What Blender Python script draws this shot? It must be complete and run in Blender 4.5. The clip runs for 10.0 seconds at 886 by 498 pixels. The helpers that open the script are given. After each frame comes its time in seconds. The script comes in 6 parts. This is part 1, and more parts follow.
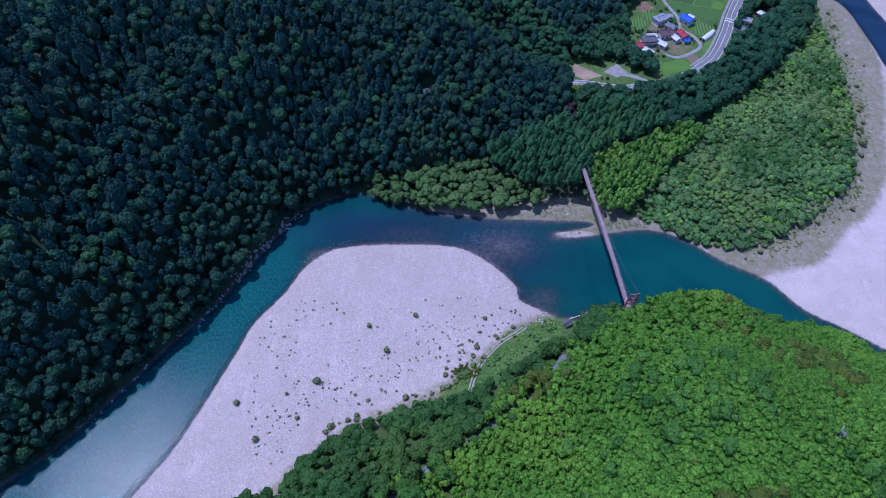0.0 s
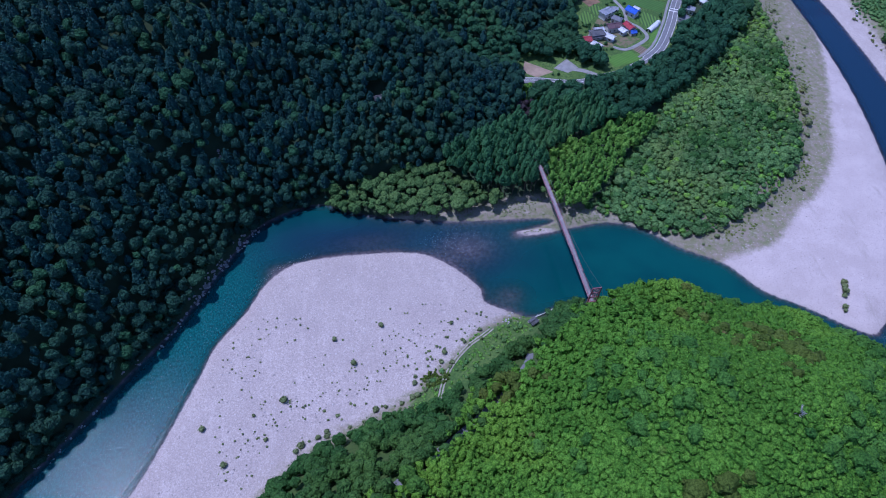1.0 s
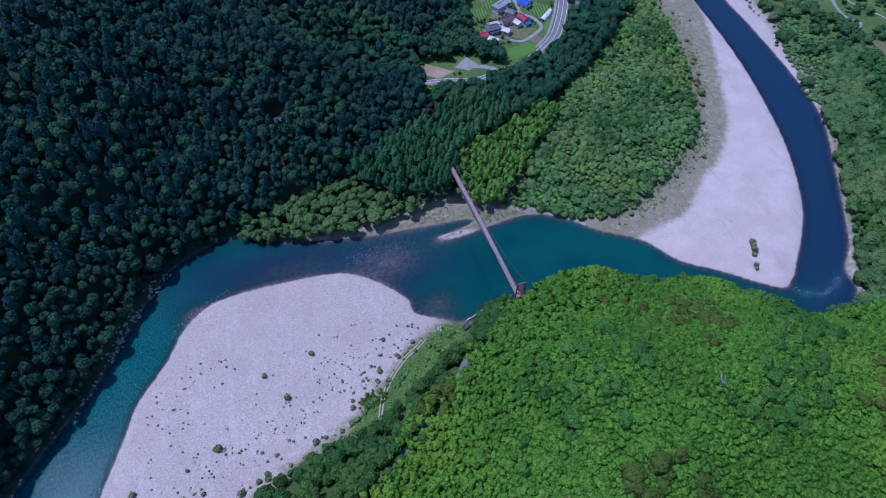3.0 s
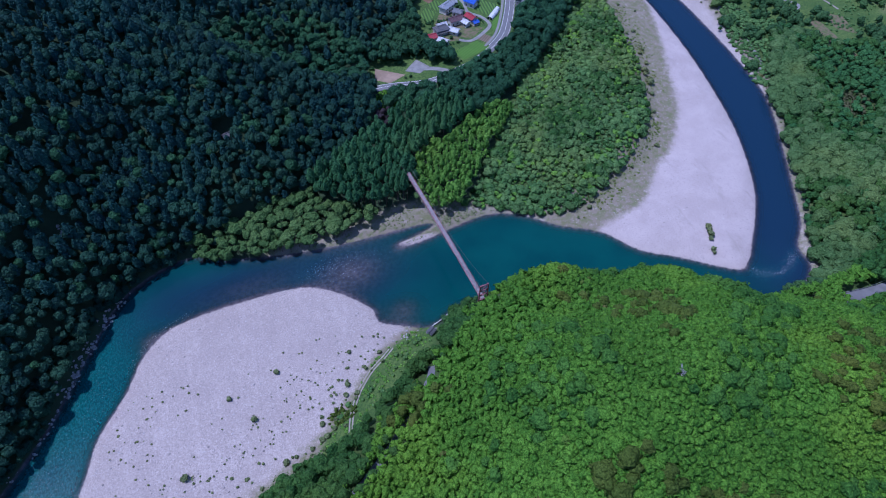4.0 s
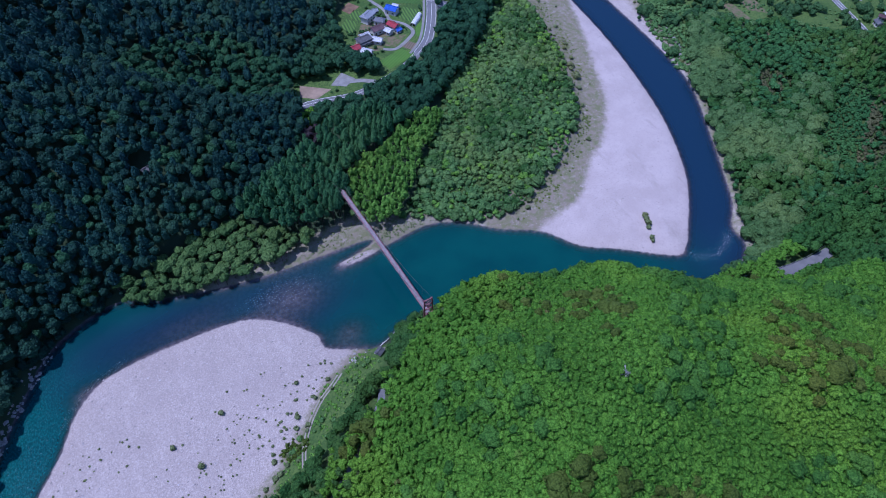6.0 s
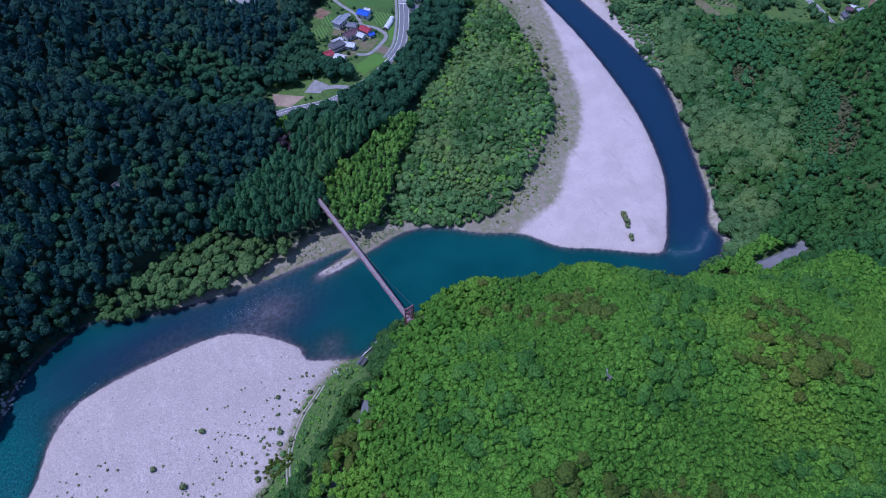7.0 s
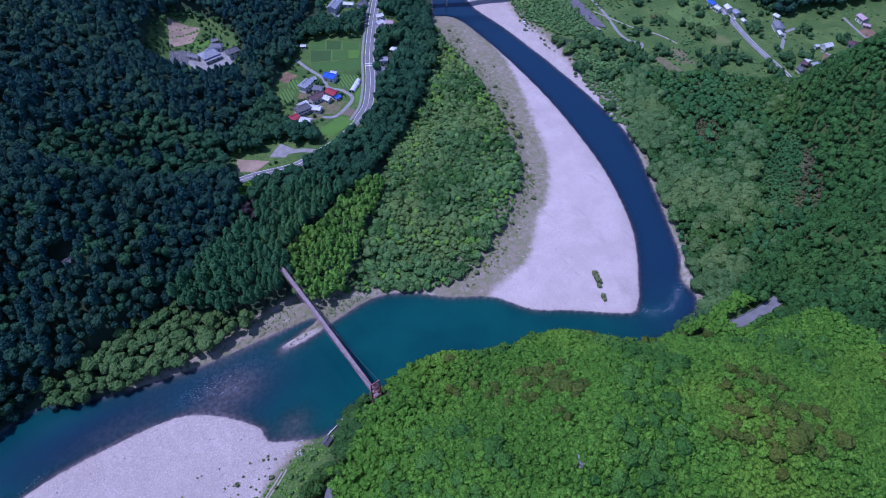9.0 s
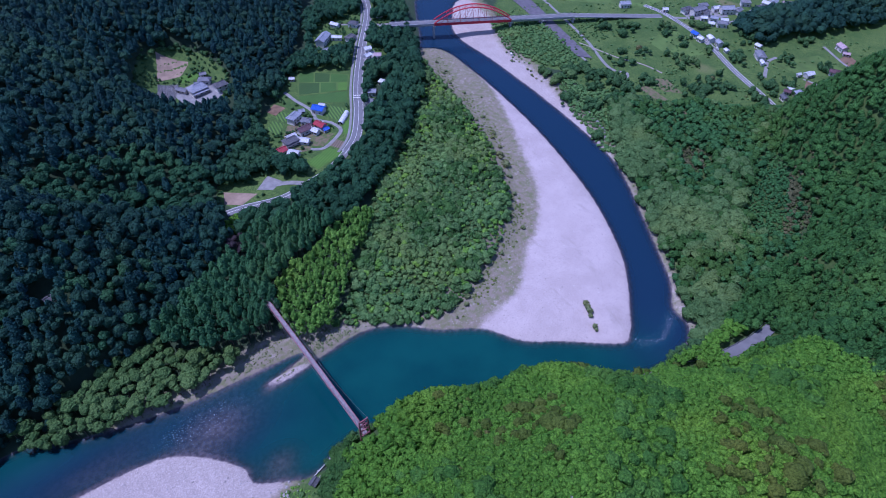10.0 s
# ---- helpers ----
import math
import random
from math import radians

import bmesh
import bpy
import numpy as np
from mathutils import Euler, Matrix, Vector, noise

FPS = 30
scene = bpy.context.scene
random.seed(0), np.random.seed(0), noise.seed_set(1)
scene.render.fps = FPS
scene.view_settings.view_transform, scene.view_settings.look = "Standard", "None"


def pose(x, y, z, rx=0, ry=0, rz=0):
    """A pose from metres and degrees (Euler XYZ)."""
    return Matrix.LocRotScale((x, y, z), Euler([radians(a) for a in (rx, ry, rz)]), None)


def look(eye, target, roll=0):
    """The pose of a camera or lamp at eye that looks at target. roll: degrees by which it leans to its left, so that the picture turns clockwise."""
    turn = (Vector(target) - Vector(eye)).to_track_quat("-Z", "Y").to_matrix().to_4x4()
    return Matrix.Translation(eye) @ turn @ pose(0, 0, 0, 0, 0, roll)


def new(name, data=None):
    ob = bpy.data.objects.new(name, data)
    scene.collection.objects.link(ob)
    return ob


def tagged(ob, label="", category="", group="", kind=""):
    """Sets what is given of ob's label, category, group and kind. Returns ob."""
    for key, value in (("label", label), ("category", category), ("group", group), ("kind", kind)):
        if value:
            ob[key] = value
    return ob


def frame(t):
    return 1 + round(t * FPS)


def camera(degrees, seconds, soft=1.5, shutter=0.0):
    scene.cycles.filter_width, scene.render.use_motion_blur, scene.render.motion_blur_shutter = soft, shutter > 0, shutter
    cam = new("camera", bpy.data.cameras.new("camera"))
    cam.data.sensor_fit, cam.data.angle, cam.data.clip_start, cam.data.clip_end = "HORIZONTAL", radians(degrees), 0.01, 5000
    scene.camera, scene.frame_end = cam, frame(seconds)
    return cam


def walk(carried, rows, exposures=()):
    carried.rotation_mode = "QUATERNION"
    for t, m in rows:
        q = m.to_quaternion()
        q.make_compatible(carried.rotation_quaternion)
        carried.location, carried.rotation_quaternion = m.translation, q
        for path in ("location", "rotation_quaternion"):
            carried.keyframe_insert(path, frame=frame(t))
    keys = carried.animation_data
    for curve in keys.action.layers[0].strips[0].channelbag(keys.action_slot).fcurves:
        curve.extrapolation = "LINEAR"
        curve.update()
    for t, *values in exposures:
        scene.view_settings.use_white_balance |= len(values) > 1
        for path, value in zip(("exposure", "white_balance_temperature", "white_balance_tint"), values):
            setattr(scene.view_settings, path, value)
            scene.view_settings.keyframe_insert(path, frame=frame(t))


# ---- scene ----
cam = camera(73.2, 10.0, soft=1.0)
PATH = [
    (0, (2.688, 0.573, 268.277), (2.782, 1.768, 266.677), 2.7),
    (0.5, (6.002, 1.852, 267.815), (6.139, 3.049, 266.218), 2.3),
    (1, (8.705, 3.303, 268.134), (8.892, 4.494, 266.538), 2.2),
    (1.5, (11.523, 4.76, 268.265), (11.77, 5.942, 266.671), 2.0),
    (2, (13.972, 6.209, 268.395), (14.275, 7.379, 266.801), 1.9),
    (2.5, (17.194, 7.383, 268.366), (17.53, 8.545, 266.773), 1.7),
    (4, (27.014, 10.332, 268.564), (27.482, 11.447, 266.971), 1.0),
    (4.5, (30.255, 11.243, 268.31), (30.748, 12.348, 266.718), 0.9),
    (5, (32.876, 12.276, 268.242), (33.395, 13.37, 266.65), 0.9),
    (5.5, (35.561, 13.141, 268.115), (36.119, 14.218, 266.524), 0.7),
    (7, (42.306, 16.58, 268.163), (42.952, 17.609, 266.574), 0.6),
    (7.2, (43.9, 17.4, 268.2), (44.548, 18.431, 266.613), 0.6),
    (7.4, (49.6, 20.3, 268.2), (50.275, 21.336, 266.629), 0.9),
    (7.5, (50.298, 20.719, 268.251), (50.979, 21.758, 266.683), 0.9),
    (8, (52.223, 22.035, 268.773), (52.928, 23.089, 267.227), 0.9),
    (8.5, (54.276, 23.203, 268.804), (55.007, 24.277, 267.284), 0.9),
    (9, (55.95, 24.353, 268.58), (56.711, 25.447, 267.089), 1.0),
    (9.5, (57.788, 25.646, 268.353), (58.577, 26.761, 266.891), 1.0),
    (10, (59.858, 26.616, 267.888), (60.677, 27.751, 266.459), 1.0),
]
walk(cam, [(t, look(eye, target, roll)) for t, eye, target, roll in PATH], exposures=[(0.0, 0.26, 4920, 33), (1.0, 0.18, 4930, 30), (2.0, 0.13, 4950, 28), (6.0, 0.15, 4950, 29), (10.0, 0.21, 4930, 40)])

# world and sun: clear midday sky, the sun high beyond the far bank
SUN_ELEVATION, SUN_AZIMUTH = 67.5, math.degrees(math.atan2(0.50, -0.87))
world = bpy.data.worlds.new("world")
scene.world = world
world.use_nodes = True
sky = world.node_tree.nodes.new("ShaderNodeTexSky")
sky.sky_type, sky.sun_disc = "NISHITA", False
sky.sun_elevation, sky.sun_rotation = radians(SUN_ELEVATION), radians(90 - SUN_AZIMUTH)
background = world.node_tree.nodes["Background"]
world.node_tree.links.new(sky.outputs[0], background.inputs[0])
sky.ozone_density, sky.dust_density = 2.6, 0.4
background.inputs[1].default_value = 0.125
sun_lamp = bpy.data.lights.new("sun", "SUN")
sun_lamp.energy, sun_lamp.angle, sun_lamp.color = 3.25, radians(0.53), (1.0, 0.96, 0.90)
sun = new("sun", sun_lamp)
sun_way = Vector((math.cos(radians(SUN_AZIMUTH)) * math.cos(radians(SUN_ELEVATION)),
                  math.sin(radians(SUN_AZIMUTH)) * math.cos(radians(SUN_ELEVATION)), math.sin(radians(SUN_ELEVATION))))
sun.matrix_world = look(sun_way * 600, (0, 0, 0))


# ---- materials ----
class Nodes:
    """A small writer of node trees."""

    def __init__(self, name):
        self.mat = bpy.data.materials.new(name)
        self.mat.use_nodes = True
        self.tree = self.mat.node_tree
        self.bsdf = self.tree.nodes["Principled BSDF"]
        self.out = self.tree.nodes["Material Output"]

    def node(self, kind, **inputs):
        n = self.tree.nodes.new("ShaderNode" + kind)
        for key, value in inputs.items():
            self.put(n.inputs[key.replace("_", " ")], value)
        return n

    def put(self, socket, value):
        if isinstance(value, bpy.types.NodeSocket):
            self.tree.links.new(value, socket)
        else:
            socket.default_value = value

    def attribute(self, name, output="Fac"):
        n = self.node("Attribute")
        n.attribute_name = name
        return n.outputs[output]

    def position(self, scale=1.0, squash=(1, 1, 1)):
        g = self.node("NewGeometry")
        m = self.node("Mapping")
        self.put(m.inputs["Vector"], g.outputs["Position"])
        m.inputs["Scale"].default_value = [scale * s for s in squash]
        return m.outputs[0]

    def noise(self, scale, detail=4.0, rough=0.55, where=None, squash=(1, 1, 1)):
        n = self.node("TexNoise", Scale=1.0, Detail=detail, Roughness=rough)
        self.put(n.inputs["Vector"], where or self.position(scale, squash))
        return n.outputs["Fac"]

    def voronoi(self, scale, output="Distance", feature="F1"):
        n = self.node("TexVoronoi", Scale=1.0)
        n.feature = feature
        self.put(n.inputs["Vector"], self.position(scale))
        return n.outputs[output]

    def math(self, kind, a, b=0.0, clamp=False):
        n = self.node("Math")
        n.operation, n.use_clamp = kind, clamp
        self.put(n.inputs[0], a)
        self.put(n.inputs[1], b)
        return n.outputs[0]

    def span(self, value, low, high, to_low=0.0, to_high=1.0):
        n = self.node("MapRange")
        n.interpolation_type = "SMOOTHSTEP"
        for key, v in (("Value", value), ("From Min", low), ("From Max", high), ("To Min", to_low), ("To Max", to_high)):
            self.put(n.inputs[key], v)
        return n.outputs[0]

    def mix(self, fac, a, b, blend="MIX"):
        n = self.node("Mix")
        n.data_type, n.blend_type = "RGBA", blend
        self.put(n.inputs[0], fac)
        for socket, v in ((n.inputs[6], a), (n.inputs[7], b)):
            self.put(socket, v if isinstance(v, bpy.types.NodeSocket) else (*v, 1.0))
        return n.outputs[2]

    def bump(self, height, strength=0.5, distance=0.1):
        n = self.node("Bump", Strength=strength, Distance=distance, Height=height)
        return n.outputs[0]

    def done(self, colour, rough=0.8, metal=0.0, normal=None, spec=0.4):
        self.put(self.bsdf.inputs["Base Color"], colour if isinstance(colour, bpy.types.NodeSocket) else (*colour, 1.0))
        self.put(self.bsdf.inputs["Roughness"], rough)
        self.put(self.bsdf.inputs["Metallic"], metal)
        self.put(self.bsdf.inputs["Specular IOR Level"], spec)
        if normal:
            self.put(self.bsdf.inputs["Normal"], normal)
        return self.mat


def plain_material(name, colour, rough=0.7, metal=0.0, vary=0.25, scale=0.6, spec=0.4):
    """A painted, mineral or metal surface with stains at two scales."""
    n = Nodes(name)
    stain = n.noise(scale, 5)
    grain = n.noise(scale * 9, 3)
    dark = [c * (1 - vary) for c in colour]
    light = [min(1.0, c * (1 + vary * 0.6)) for c in colour]
    c = n.mix(n.span(stain, 0.3, 0.7), dark, light)
    c = n.mix(n.math("MULTIPLY", grain, 0.35), c, [c0 * 0.8 for c0 in colour])
    info = n.node("ObjectInfo")
    c = n.mix(n.math("MULTIPLY", info.outputs["Random"], 0.25), c, [c0 * 0.75 for c0 in colour])
    return n.done(c, rough, metal, n.bump(grain, 0.25, 0.05), spec)


def leaf_material(name, dark, light, dry=(0.16, 0.13, 0.05), dry_share=0.0):
    """Foliage: each tree and each spray of leaves has its own green; light passes through the leaves."""
    n = Nodes(name)
    tree = n.attribute("tree", "Fac")
    island = n.node("NewGeometry").outputs["Random Per Island"]
    mixed = n.math("ADD", n.math("MULTIPLY", tree, 0.40), n.math("MULTIPLY", island, 0.38))
    c = n.mix(mixed, dark, light)
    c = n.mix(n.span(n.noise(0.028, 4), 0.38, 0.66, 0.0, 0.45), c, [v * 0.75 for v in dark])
    c = n.mix(n.span(n.noise(0.06, 2), 0.52, 0.72, 0.0, 0.3), c, light)
    if dry_share:
        c = n.mix(n.span(tree, 1 - dry_share, 1.0), c, dry)
    c = n.mix(n.span(n.noise(0.018, 3, 0.6), 0.50, 0.68, 0.0, 0.45), c, [light[0] * 1.15, light[1] * 0.92, light[2] * 0.7])
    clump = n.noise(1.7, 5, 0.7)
    # shade in the gaps between leaf clumps, painted into the leaf colour
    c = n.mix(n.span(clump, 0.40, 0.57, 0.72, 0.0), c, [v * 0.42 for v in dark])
    c = n.mix(n.span(n.noise(1.1, 4, 0.65), 0.52, 0.66, 0.0, 0.5), c, light)
    turned = n.node("VectorTransform")
    turned.vector_type, turned.convert_from, turned.convert_to = "NORMAL", "OBJECT", "WORLD"
    n.put(turned.inputs[0], n.attribute("out", "Vector"))
    soft = n.node("Mix")
    soft.data_type = "VECTOR"
    soft.inputs[0].default_value = 0.40
    n.put(soft.inputs[4], n.node("NewGeometry").outputs["Normal"])
    n.put(soft.inputs[5], turned.outputs[0])
    facing = n.node("VectorMath")
    facing.operation = "NORMALIZE"
    n.put(facing.inputs[0], soft.outputs[1])
    heads = n.math("MULTIPLY", n.math("POWER", n.voronoi(0.85), 2.0), -0.9)
    relief = n.node("Bump", Strength=1.0, Distance=0.9, Height=n.math("ADD", heads, n.math("MULTIPLY", clump, 0.55)))
    n.put(relief.inputs["Normal"], facing.outputs[0])
    n.done(c, 0.65, 0.0, relief.outputs[0], 0.12)
    through_leaf = n.node("BsdfTranslucent", Color=n.mix(0.5, c, light))
    both = n.node("MixShader", Fac=0.16)
    n.put(both.inputs[1], n.bsdf.outputs[0])
    n.put(both.inputs[2], through_leaf.outputs[0])
    n.put(n.out.inputs["Surface"], both.outputs[0])
    return n.mat


# bluish green needles; extra blue in the dark end paints hazy slope shade
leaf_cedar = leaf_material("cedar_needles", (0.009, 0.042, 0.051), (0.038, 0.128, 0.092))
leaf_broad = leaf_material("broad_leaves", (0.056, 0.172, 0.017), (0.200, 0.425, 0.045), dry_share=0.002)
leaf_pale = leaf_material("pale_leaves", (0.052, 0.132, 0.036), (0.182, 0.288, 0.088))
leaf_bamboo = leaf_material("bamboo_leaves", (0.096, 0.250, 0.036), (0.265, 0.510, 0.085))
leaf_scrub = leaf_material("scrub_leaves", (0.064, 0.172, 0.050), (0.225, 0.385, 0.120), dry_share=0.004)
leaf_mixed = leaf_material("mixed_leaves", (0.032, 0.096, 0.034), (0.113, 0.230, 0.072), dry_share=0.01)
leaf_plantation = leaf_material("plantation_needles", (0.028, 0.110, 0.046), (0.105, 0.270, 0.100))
# the dark end carries the slope's blue shade and haze as colour
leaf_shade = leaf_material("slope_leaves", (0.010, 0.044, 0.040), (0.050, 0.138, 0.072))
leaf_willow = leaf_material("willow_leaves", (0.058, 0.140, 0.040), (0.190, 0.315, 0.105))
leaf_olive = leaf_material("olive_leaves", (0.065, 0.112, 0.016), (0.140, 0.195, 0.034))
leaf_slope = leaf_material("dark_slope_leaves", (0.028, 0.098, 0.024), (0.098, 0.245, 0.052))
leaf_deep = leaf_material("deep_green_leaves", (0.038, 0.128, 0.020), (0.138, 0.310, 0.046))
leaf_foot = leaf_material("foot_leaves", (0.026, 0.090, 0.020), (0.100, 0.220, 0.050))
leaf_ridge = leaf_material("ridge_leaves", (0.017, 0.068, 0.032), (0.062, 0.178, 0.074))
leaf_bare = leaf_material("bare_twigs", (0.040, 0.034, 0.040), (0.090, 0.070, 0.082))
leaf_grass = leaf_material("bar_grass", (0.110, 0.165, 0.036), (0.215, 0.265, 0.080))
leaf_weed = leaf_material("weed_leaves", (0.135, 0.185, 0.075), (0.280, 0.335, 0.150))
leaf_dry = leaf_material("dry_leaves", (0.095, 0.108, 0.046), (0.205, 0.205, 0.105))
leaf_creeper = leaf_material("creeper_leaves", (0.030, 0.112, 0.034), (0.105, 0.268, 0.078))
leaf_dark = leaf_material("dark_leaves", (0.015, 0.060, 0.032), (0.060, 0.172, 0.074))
bark = plain_material("bark", (0.10, 0.075, 0.055), 0.9, 0, 0.4, 2.0)


def ground_material():
    n = Nodes("ground")
    wobble = n.math("MULTIPLY", n.math("SUBTRACT", n.noise(0.25, 6, 0.6), 0.5), 9.0)
    fine = n.math("MULTIPLY", n.math("SUBTRACT", n.noise(1.1, 5, 0.6), 0.5), 6.0)
    edge = n.math("ADD", wobble, fine)
    # forest floor
    floor = n.mix(n.noise(0.3, 5), (0.014, 0.034, 0.018), (0.046, 0.072, 0.032))
    brush = n.mix(n.noise(0.5, 6, 0.65), (0.018, 0.042, 0.012), (0.085, 0.135, 0.030))
    floor = n.mix(n.span(n.math("ADD", n.attribute("brush"), edge), -2.0, 2.0), floor, brush)
    # meadow
    patch = n.span(n.noise(0.045, 5, 0.6), 0.35, 0.68)
    meadow = n.mix(patch, (0.050, 0.104, 0.022), (0.108, 0.166, 0.040))
    meadow = n.mix(n.span(n.noise(0.16, 6, 0.7), 0.46, 0.62, 0.0, 0.6), meadow, (0.110, 0.165, 0.038))
    meadow = n.mix(n.span(n.noise(0.9, 5, 0.65), 0.42, 0.62), meadow, (0.040, 0.084, 0.020))
    meadow = n.mix(n.span(n.noise(0.018, 3), 0.62, 0.78, 0.0, 0.7), meadow, (0.18, 0.165, 0.08))
    # river stones: pale, round, no two alike
    stone = n.voronoi(1.7, "Color")
    small = n.voronoi(5.5, "Color")
    gap = n.voronoi(1.7)
    value = n.math("ADD", n.math("MULTIPLY", stone, 0.45), n.math("MULTIPLY", small, 0.55))
    gravel = n.mix(value, (0.272, 0.228, 0.208), (0.530, 0.460, 0.424))
    gravel = n.mix(n.span(gap, 0.42, 0.80, 0.0, 0.22), gravel, (0.16, 0.15, 0.145))
    gravel = n.mix(n.span(n.noise(0.035, 5, 0.65), 0.38, 0.68, 0.0, 0.7), gravel, (0.33, 0.28, 0.26))
    gravel = n.mix(n.span(n.noise(0.12, 4), 0.60, 0.78, 0.0, 0.35), gravel, (0.24, 0.22, 0.19))
    drift = n.noise(0.09, 5, 0.7, squash=(1.9, 0.6, 1.0))
    gravel = n.mix(n.span(drift, 0.5, 0.72, 0.0, 0.4), gravel, (0.525, 0.455, 0.425))
    grit = n.noise(1.25, 5, 0.8)
    gravel = n.mix(n.span(grit, 0.38, 0.52, 0.42, 0.0), gravel, (0.22, 0.19, 0.18))
    gravel = n.mix(n.span(grit, 0.53, 0.68, 0.0, 0.45), gravel, (0.62, 0.55, 0.52))
    fine_bar = n.mix(n.span(n.noise(0.05, 5, 0.65), 0.35, 0.65), (0.405, 0.342, 0.325), (0.475, 0.405, 0.388))
    fine_bar = n.mix(n.span(grit, 0.36, 0.52, 0.40, 0.0), fine_bar, (0.28, 0.24, 0.225))
    trail = n.noise(0.075, 5, 0.7, squash=(1.6, 0.45, 1.0))
    fine_bar = n.mix(n.span(trail, 0.56, 0.70, 0.0, 0.6), fine_bar, (0.30, 0.26, 0.235))
    gravel = n.mix(n.attribute("fine"), gravel, fine_bar)
    # sand and dry grass where the scrub thins out
    thin = n.mix(n.span(n.noise(0.3, 6, 0.65), 0.36, 0.64), (0.225, 0.190, 0.150), (0.150, 0.158, 0.078))
    bed = n.mix(n.span(n.noise(0.5, 5), 0.35, 0.65), (0.058, 0.048, 0.058), (0.125, 0.104, 0.118))
    shore = n.attribute("shore")
    c = n.mix(n.span(n.math("ADD", n.attribute("meadow"), edge), -1.0, 1.0), floor, meadow)
    c = n.mix(n.span(n.math("ADD", n.attribute("gravel"), n.math("ADD", edge, 6.0)), -3.0, 3.0), c, thin)
    sandy = n.span(n.math("ADD", n.attribute("thin"), n.math("MULTIPLY", edge, 0.9)), -2.0, 4.0)
    c = n.mix(n.span(n.math("ADD", n.attribute("gravel"), n.math("MULTIPLY", edge, 1.6)), -3.0, 5.0), c, gravel)
    c = n.mix(n.math("MULTIPLY", sandy, n.span(n.noise(0.22, 6, 0.65), 0.18, 0.46)), c, thin)
    wet = n.span(n.math("ADD", shore, n.math("MULTIPLY", edge, 0.22)), 0.1, 1.3, 1.0, 0.0)
    c = n.mix(wet, c, bed)
    height = n.math("ADD", n.math("MULTIPLY", gap, -0.5), n.noise(2.5, 5))
    return n.done(c, n.span(wet, 0, 1, 0.9, 0.45), 0, n.bump(height, 0.6, 0.25), 0.25)


def water_material():
    n = Nodes("water")
    depth = n.attribute("depth")
    quick = n.attribute("quick")
    silt = n.noise(0.03, 4)
    deep = n.mix(n.span(silt, 0.3, 0.7), (0.004, 0.044, 0.048), (0.006, 0.062, 0.060))
    # dark blue of the reflected sky, mixed into the water colour by place
    deep = n.mix(n.attribute("sky_tint"), deep, (0.010, 0.030, 0.060))
    ripple = n.noise(0.55, 5, 0.65, squash=(1.0, 1.6, 1.0))
    chop = n.noise(1.6, 3, 0.6)
    white = n.attribute("white")
    foam = n.math("MULTIPLY", n.span(n.math("ADD", n.noise(1.3, 5, 0.7), n.math("MULTIPLY", white, 0.08)), 0.61, 0.76), white)
    streak = n.math("MULTIPLY", n.span(n.math("ADD", n.noise(0.9, 5, 0.7, squash=(1.5, 0.8, 1.0)), n.math("MULTIPLY", ripple, 0.25)), 0.52, 0.78), n.math("MULTIPLY", quick, n.math("SUBTRACT", 1.0, white)))
    c = n.mix(n.math("MULTIPLY", streak, 0.65), deep, (0.025, 0.17, 0.18))
    c = n.mix(foam, c, (0.75, 0.78, 0.80))
    wave = n.math("ADD", ripple, n.math("MULTIPLY", chop, 0.4))
    n.done(c, n.math("ADD", n.math("ADD", 0.06, n.math("MULTIPLY", quick, 0.05)), n.math("MULTIPLY", foam, 0.4)), 0.0, None, 0.20)
    bumped = n.node("Bump", Distance=0.3, Height=wave)
    n.put(bumped.inputs["Strength"], n.math("ADD", 0.07, n.math("MULTIPLY", quick, 0.28)))
    n.put(n.bsdf.inputs["Normal"], bumped.outputs[0])
    n.bsdf.inputs["IOR"].default_value = 1.33
    seen = n.math("SUBTRACT", 1.0, n.math("POWER", 2.718, n.math("MULTIPLY", depth, -1.0)))
    n.put(n.bsdf.inputs["Alpha"], n.math("MAXIMUM", n.math("MAXIMUM", seen, foam), 0.12))
    return n.mat


# ---- lie of the land ----
def curve(points, steps=5, closed=True):
    """A smooth line through the points."""
    p = np.array(points, float)
    k = len(p)
    out = []
    for i in range(k if closed else k - 1):
        if closed:
            a, b, c, d = p[i - 1], p[i], p[(i + 1) % k], p[(i + 2) % k]
        else:
            a, b, c, d = p[max(i - 1, 0)], p[i], p[i + 1], p[min(i + 2, k - 1)]
        for s in np.arange(steps) / steps:
            out.append(0.5 * (2 * b + (c - a) * s + (2 * a - 5 * b + 4 * c - d) * s * s + (3 * b - a - 3 * c + d) * s ** 3))
    if not closed:
        out.append(p[-1])
    return np.array(out)


def within_line(line, x, y):
    """The distance from the edge of a closed line, above 0 inside."""
    x, y = np.asarray(x, float), np.asarray(y, float)
    best = np.full(x.shape, 1e18)
    odd = np.zeros(x.shape, bool)
    for (ax, ay), (bx, by) in zip(line, np.roll(line, -1, 0)):
        dx, dy = bx - ax, by - ay
        s = np.clip(((x - ax) * dx + (y - ay) * dy) / (dx * dx + dy * dy + 1e-12), 0, 1)
        best = np.minimum(best, (x - ax - s * dx) ** 2 + (y - ay - s * dy) ** 2)
        if dy:
            odd ^= ((ay > y) != (by > y)) & (x < ax + (y - ay) * dx / dy)
    return np.where(odd, 1, -1) * np.sqrt(best)


